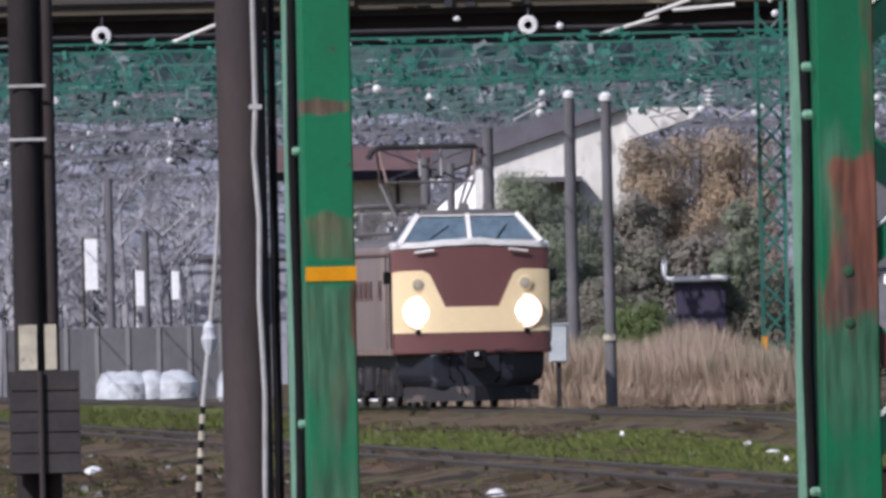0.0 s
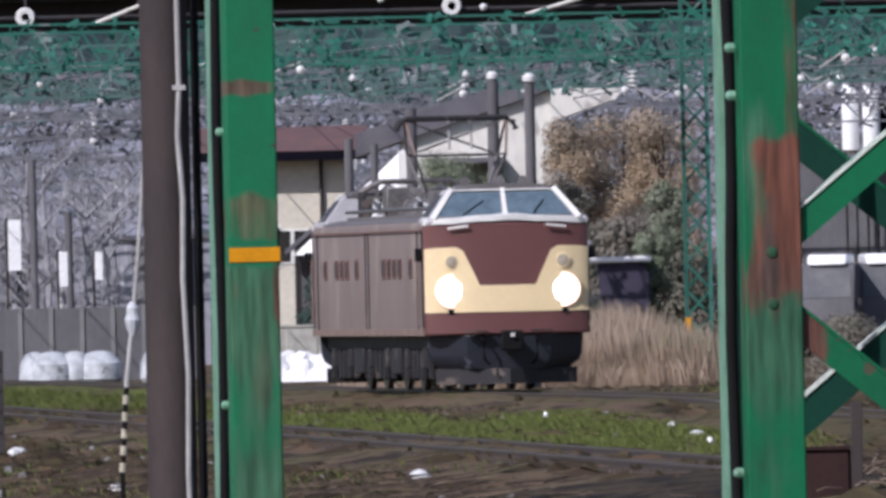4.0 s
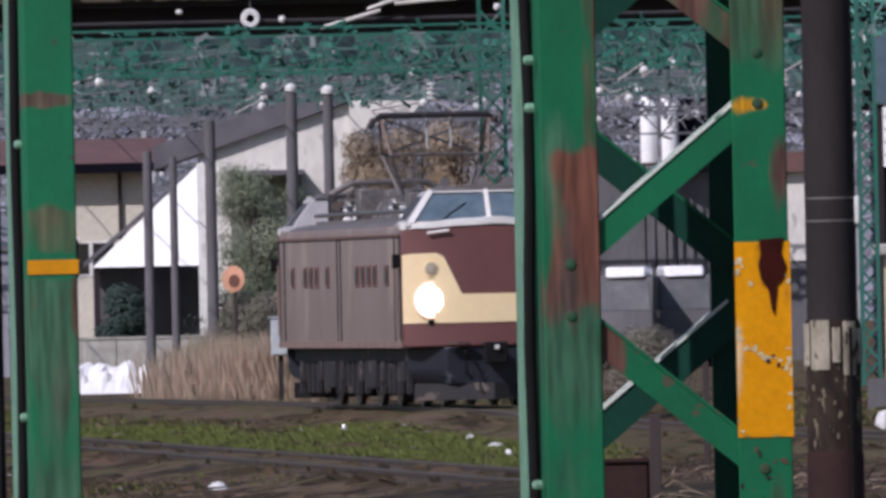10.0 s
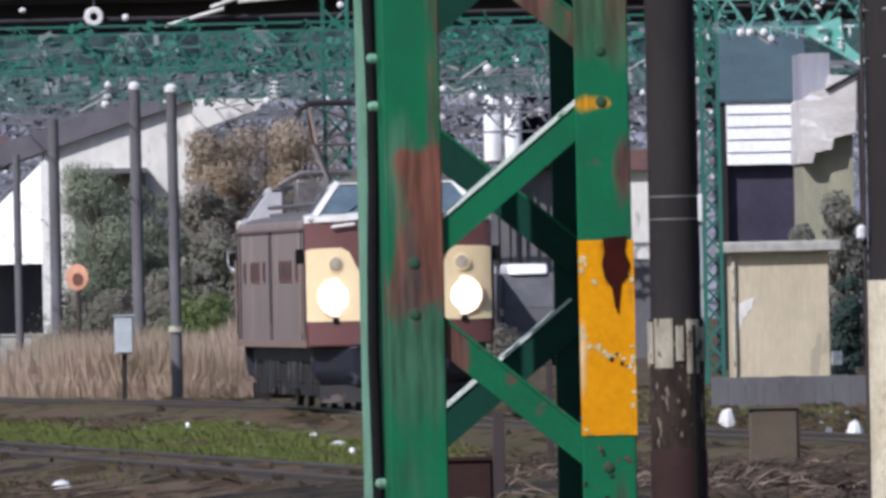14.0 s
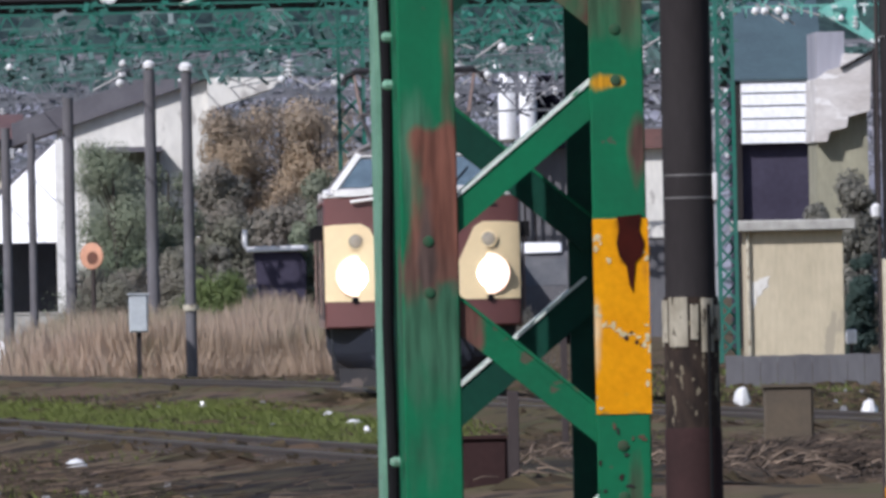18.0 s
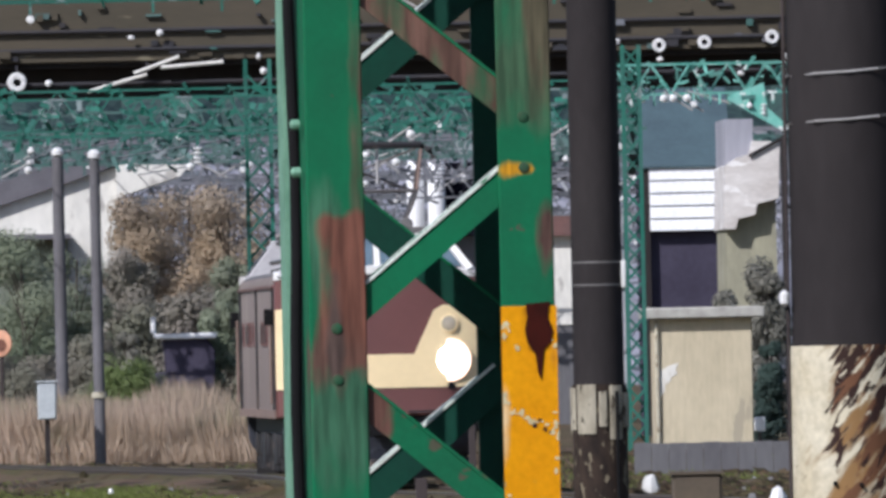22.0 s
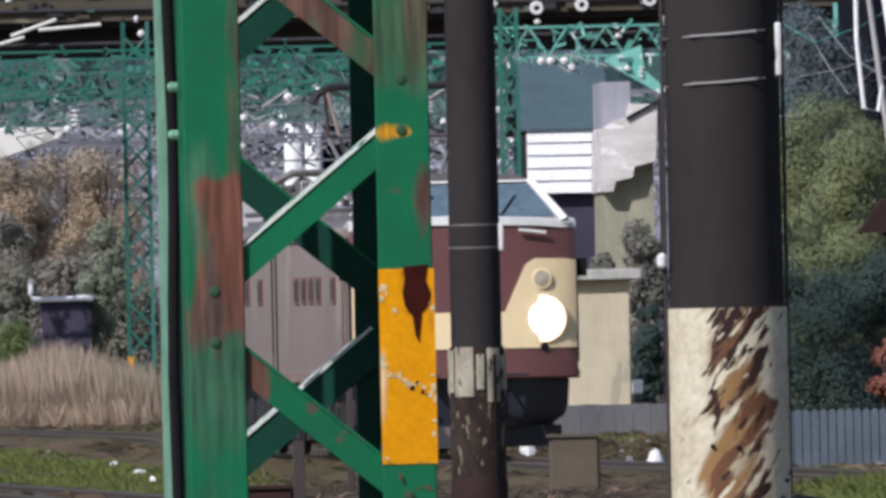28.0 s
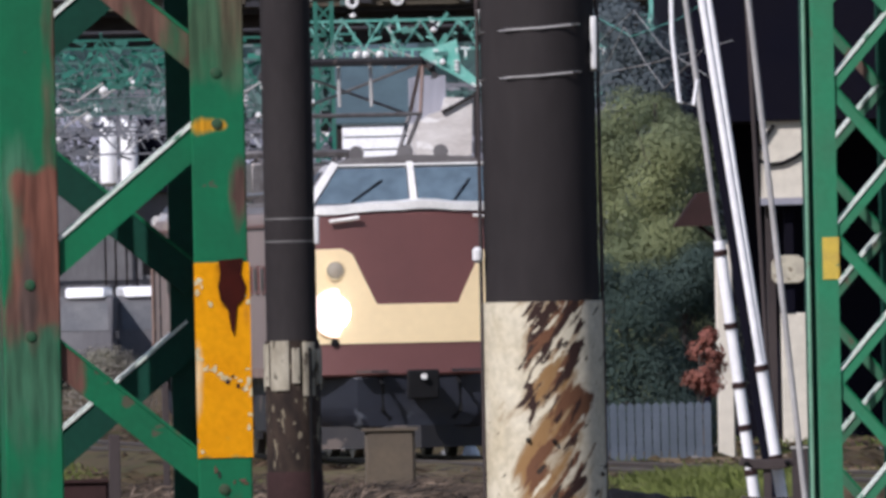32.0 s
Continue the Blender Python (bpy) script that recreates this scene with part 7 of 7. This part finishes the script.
# bushes and trees behind the reeds
HEDGE = (
        (2.031, 480.0, 5.0, 1.35, LEAF, "grey-green garden tree before the house", 0.11),
        (1.773, 470.0, 2.0, 1.1, LEAF_DARK, "dark green hedge bush beside the line", 0.12),
        (4.141, 462.0, 2.0, 1.0, LEAF_BRIGHT, "fresh yellow-green bush behind the reeds", 0.10),
        (3.332, 466.0, 2.0, 0.8, LEAF_DARK, "dark bush behind the poles", 0.12),
        (5.134, 512.0, 5.9, 1.25, LEAF_BROWN, "tree with brown autumn leaves", 0.14),
        (6.18, 516.0, 6.4, 1.55, LEAF_BROWN, "tree with brown autumn leaves", 0.14),
        (7.091, 514.0, 6.1, 1.4, LEAF_BROWN, "tree with brown autumn leaves", 0.14),
        (4.539, 503.0, 4.6, 0.9, LEAF_MAUVE, "dark tangled leafy shrub behind the reeds", 0.14),
        (6.623, 502.0, 3.6, 1.2, LEAF_DARK, "dark tangled leafy shrub behind the reeds", 0.14),
        (5.602, 504.0, 3.3, 1.2, LEAF_MAUVE, "dark tangled leafy shrub behind the reeds", 0.14),
)
GARDEN = (
        (2.55, 498.0, 3.9, 1.0, LEAF, "grey-green garden tree before the house", 0.12),
        (4.782, 500.0, 3.3, 1.2, LEAF_DARK, "dark tangled leafy shrub behind the reeds", 0.14),
        (6.021, 495.0, 3.4, 1.2, LEAF_MAUVE, "dark tangled leafy shrub behind the reeds", 0.14),
        (6.339, 480.0, 3.4, 0.6, LEAF, "upright green shrub beside the line", 0.11),
        (7.15, 485.0, 2.6, 1.2, LEAF_DARK, "dark tangled leafy shrub behind the reeds", 0.14),
        (17.252, 470.0, 3.3, 0.5, LEAF_PALE, "climbing shrub with grey-green leaves", 0.10),
        (18.30, 474.0, 4.0, 0.75, LEAF_PALE, "green shrub beside the white wall", 0.12),
        (16.801, 436.0, 2.2, 0.4, LEAF_SHADE, "dark evergreen shrub beside the hut", 0.10),
        (3.37, 500.0, 4.7, 1.15, LEAF, "grey-green garden tree before the house", 0.11),
        (2.162, 498.0, 4.6, 0.9, LEAF, "grey-green garden tree before the house", 0.11),
        (2.517, 472.0, 2.2, 0.8, LEAF_DARK, "dull hedge bush beside the line", 0.11),
        (3.286, 468.0, 2.5, 0.9, LEAF_DARK, "dull hedge bush beside the line", 0.11),
        (4.299, 474.0, 2.7, 0.45, LEAF_PALE, "pale grey leafy shrub behind the poles", 0.10),
        (6.889, 492.0, 4.4, 0.7, LEAF, "upright green shrub beside the line", 0.11),
        (-0.966, 498.0, 2.4, 0.8, LEAF_SHADE, "dark evergreen shrub in the yard", 0.12),
        (9.684, 440.0, 1.1, 1.0, LEAF_DARK, "low dull bush beside the line", 0.08),
)
for i, (t_x, y, h, r, lf, lb, sz) in enumerate(HEDGE + GARDEN):
    tree(t_x, y, h, r, lf, lb, 0.08, 34, 24000 if i < len(HEDGE) else 12500, sz * (0.33 if i < len(HEDGE) else 0.42), 0.08, 20 + i, "tree" if h > 3 else "bush")


def bare_tree(x, y, height, seed):
    r = random.Random(seed)
    t = thing("bare_tree", (x, y, GROUND_Z), "leafless grey tree with fine twigs", "tree", "bare trees")
    s, tw = Shape(), Shape()
    s.tube([(0, 0, 0), (0.1, 0, height * 0.4), (0, 0.1, height * 0.8), (0.05, 0, height)], 0.14, 7, 0.03)
    for i in range(16):
        z = height * r.uniform(0.25, 0.95)
        a, ln = r.uniform(0, 6.28), height * r.uniform(0.12, 0.3)
        p = Vector((math.cos(a) * ln, math.sin(a) * ln, z + ln * 0.8))
        s.tube([(0, 0, z), p * 0.5 + Vector((0, 0, z * 0.5)), p], 0.04, 5, 0.01)
        for _ in range(9):
            q = Vector((0, 0, z)).lerp(p, r.uniform(0.4, 1))
            e = q + Vector((r.gauss(0, 0.4), r.gauss(0, 0.4), r.uniform(0.1, 0.8)))
            tw.tube([q, e], 0.014, 3, 0.005)
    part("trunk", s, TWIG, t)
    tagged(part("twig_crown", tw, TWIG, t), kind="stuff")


for i in range(26):
    y = 610 + (i * 37) % 260
    bare_tree(-0.0215 * y + (i / 26) * 0.082 * y + rng.uniform(-0.5, 0.5), y, rng.uniform(4.5, 7.5), 100 + i)

for i in range(12):
    y = 545 + (i * 17) % 48
    bare_tree(-0.021 * y + i * 0.5 + rng.uniform(-0.2, 0.2), y, rng.uniform(3.8, 5.6), 300 + i)


def hill(label, material, y0, y1, z1, rough_z):
    """A wooded rise that closes the distance."""
    s = Shape()
    n, m = 260, 22
    for j in range(m):
        for i in range(n):
            x, y = -300 + i * (600 / n), y0 + j * (y1 - y0) / (m - 1)
            z = -2 + (z1 + 2) * (j / (m - 1)) ** 0.8 + rough_z * noise.noise((x * 0.08, y * 0.03, 1)) + rough_z * 0.9 * noise.noise((x * 0.5, y * 0.2, 5))
            s.v.append((x, y, z if j < m - 1 else z - 6))
    for j in range(m - 1):
        for i in range(n - 1):
            a = j * n + i
            s.f.append((a, a + 1, a + n + 1, a + n))
    tagged(new("backdrop", s.mesh("backdrop", material, False)), label, "hill", kind="structure")


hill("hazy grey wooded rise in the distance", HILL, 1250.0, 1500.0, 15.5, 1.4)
hill("dark evergreen ridge beyond the yard", RIDGE, 1800.0, 2600.0, 70.0, 3.0)

# brush and litter along the near ground
br = Shape()
for _ in range(3000):
    y = rng.uniform(184, 240)
    x = rng.uniform(-5.0, 6.702)
    if noise.noise((x * 0.5, y * 0.15, 6)) > 0.0:
        a, ln = rng.gauss(0, 0.5), rng.uniform(0.15, 0.8)
        z = GROUND_Z + rng.uniform(0.02, 0.14)
        br.tube([(x, y, z), (x + math.cos(a) * ln, y + math.sin(a) * ln, z + rng.uniform(-0.03, 0.1))], 0.009, 4, 0.003)
for _ in range(2000):
    y = rng.uniform(184, 236)
    x = rng.uniform(5.5, 9.6)
    a, ln = rng.uniform(0, 6.28), rng.uniform(0.2, 0.8)
    z = GROUND_Z + rng.uniform(0.0, 0.12)
    br.tube([(x, y, z), (x + math.cos(a) * ln, y + math.sin(a) * ln, z + rng.uniform(-0.02, 0.15))], 0.009, 4, 0.003)
for _ in range(1300):
    x, y = rng.gauss(7.25, 0.55), rng.uniform(197, 208)
    top = max(0.0, 0.30 * (1 - ((x - 7.25) / 1.3) ** 2))
    a, ln, z = rng.gauss(0, 0.7), rng.uniform(0.12, 0.55), lie(x, y) + top * rng.random() ** 0.6
    p = Vector((x, y, z))
    q = p + Vector((math.cos(a) * ln, math.sin(a) * ln, rng.gauss(0, 0.07)))
    br.tube([p, p.lerp(q, 0.5) + Vector((0, 0, rng.uniform(-0.02, 0.05))), q], rng.uniform(0.008, 0.019), 4, 0.004)
tagged(new("brushwood", br.mesh("brushwood", STICKS)), "heap of dead brushwood and dry stems", "brushwood", kind="stuff")
# curled pale stems and husks among the brush
hu = Shape()
for _ in range(230):
    x, y = rng.uniform(3.5, 9.3), rng.uniform(186, 214)
    p, a, ln = Vector((x, y, lie(x, y) + rng.uniform(0.06, 0.24 if 6.4 < x < 8.2 else 0.12))), rng.gauss(0, 0.6), rng.uniform(0.06, 0.34)
    q = p + Vector((math.cos(a) * ln, math.sin(a) * ln, rng.gauss(0, 0.05)))
    hu.tube([p, p.lerp(q, 0.4) + Vector((0, 0, rng.uniform(0.0, 0.06))), q], rng.uniform(0.008, 0.020), 5, 0.004)
tagged(new("dry_stems", hu.mesh("dry_stems", HUSK)), "pale curled dry stems among the brushwood", "dry stems", kind="stuff")

# a low mound in plain black
ch = thing("black_mound", (9.25, 195.0, GROUND_Z + 0.02), "low black mound beside the grass", "mound")
hp, m = Shape(), 26
for j in range(9):
    for i in range(m):
        u, v = i / (m - 1), j / 8
        h = (0.34 - 0.20 * u) * math.sin(math.pi * v) * min(1.0, 6 * u, 6 * (1 - u)) + 0.07 * noise.noise((u * 9, v * 4, 2)) * math.sin(math.pi * v)
        hp.v.append((-0.62 + 1.25 * u, -0.5 + 1.0 * v, max(-0.05, h)))
hp.f += [(j * m + i, j * m + i + 1, j * m + m + i + 1, j * m + m + i) for j in range(8) for i in range(m - 1)]
part("crust", hp, BLACK, ch, solid=False)
cl = Shape()
for _ in range(18500):
    y = rng.uniform(183, 330) if rng.random() < 0.78 else rng.uniform(330, 425)
    x = rng.uniform(-14, 26)
    w, h = rng.uniform(0.10, 0.55), rng.uniform(0.03, 0.13)
    z = GROUND_Z - 0.02 + (0.14 if min(abs(x - main_x(y)), abs(x - side_x(y))) < 1.2 else 0.0)
    if abs(x - main_x(y)) < 0.9:
        h *= 0.5
    k = [(x + math.cos(a * 1.257) * w * rng.uniform(0.6, 1.2), y + math.sin(a * 1.257) * w * rng.uniform(0.6, 1.2), z) for a in range(5)]
    cl.add(k + [(x + rng.uniform(-0.3, 0.3) * w, y, z + h), (x + rng.uniform(-0.5, 0.5) * w, y + 0.1, z + h * 0.8)], [(0, 1, 5), (1, 2, 6), (1, 6, 5), (2, 3, 6), (3, 4, 6), (4, 5, 6), (4, 0, 5)])
tagged(new("clods", cl.mesh("clods", DIRT, False)), "dark clods, spoil and dead weeds on the ground", "spoil", kind="stuff")
st = Shape()
for _ in range(420):
    x, y, z = rng.uniform(-14, 24), rng.uniform(184, 330), rng.uniform(0.03, 0.07)
    st.add([(x + rng.uniform(0.6, 1) * z * dx, y + z * dy, GROUND_Z + 0.02 + (z if dz > 0 else 0)) for dx, dy, dz in ((-1, -1, -1), (1, -1, -1), (1, 1, -1), (-1, 1, -1), (-0.6, -0.6, 1), (0.6, -0.6, 1), (0.5, 0.6, 1), (-0.6, 0.5, 1))],
           [(0, 1, 2, 3), (4, 7, 6, 5), (0, 4, 5, 1), (1, 5, 6, 2), (2, 6, 7, 3), (3, 7, 4, 0)])
tagged(new("stones", st.mesh("stones", WALL_GREY, False)), "loose pale stones in the yard", "stones", kind="stuff")


def motions():
    walk(loco, [(t, pose(x, y, 0, 0, 0, a)) for t, x, y, a in [
    (0, -0.450, 389.132, 6.211),
    (1, 0.002, 385.050, 6.255),
    (2, 0.456, 380.967, 6.313),
    (3, 0.914, 376.883, 6.425),
    (4, 1.374, 372.798, 6.465),
    (5, 1.838, 368.711, 6.468),
    (6, 2.309, 364.624, 6.468),
    (7, 2.787, 360.536, 6.524),
    (8, 3.265, 356.447, 6.533),
    (9, 3.730, 352.356, 6.428),
    (10, 4.160, 348.265, 6.208),
    (11, 4.538, 344.172, 5.781),
    (12, 4.864, 340.079, 5.129),
    (13, 5.147, 335.984, 3.947),
    (14, 5.389, 331.889, 2.818),
    (15, 5.564, 327.792, 1.809),
    (16, 5.665, 323.694, 0.796),
    (17, 5.707, 319.595, -0.307),
    (18, 5.720, 315.495, -0.540),
    (19, 5.721, 311.395, -0.637),
    (20, 5.728, 307.293, -1.091),
    (21, 5.771, 303.190, -0.956),
    (22, 5.869, 299.086, 0.752),
    (23, 6.010, 294.981, 2.340),
    (24, 6.170, 290.874, 3.249),
    (25, 6.360, 286.767, 4.755),
    (26, 6.608, 282.659, 5.132),
    (27, 6.913, 278.550, 5.167),
    (28, 7.262, 274.439, 5.203),
    (29, 7.633, 270.328, 5.346),
    (30, 8.005, 266.216, 5.348),
    (31, 8.367, 262.102, 4.877),
    (32, 8.490, 257.987, 4.100),
    ]])


motions()
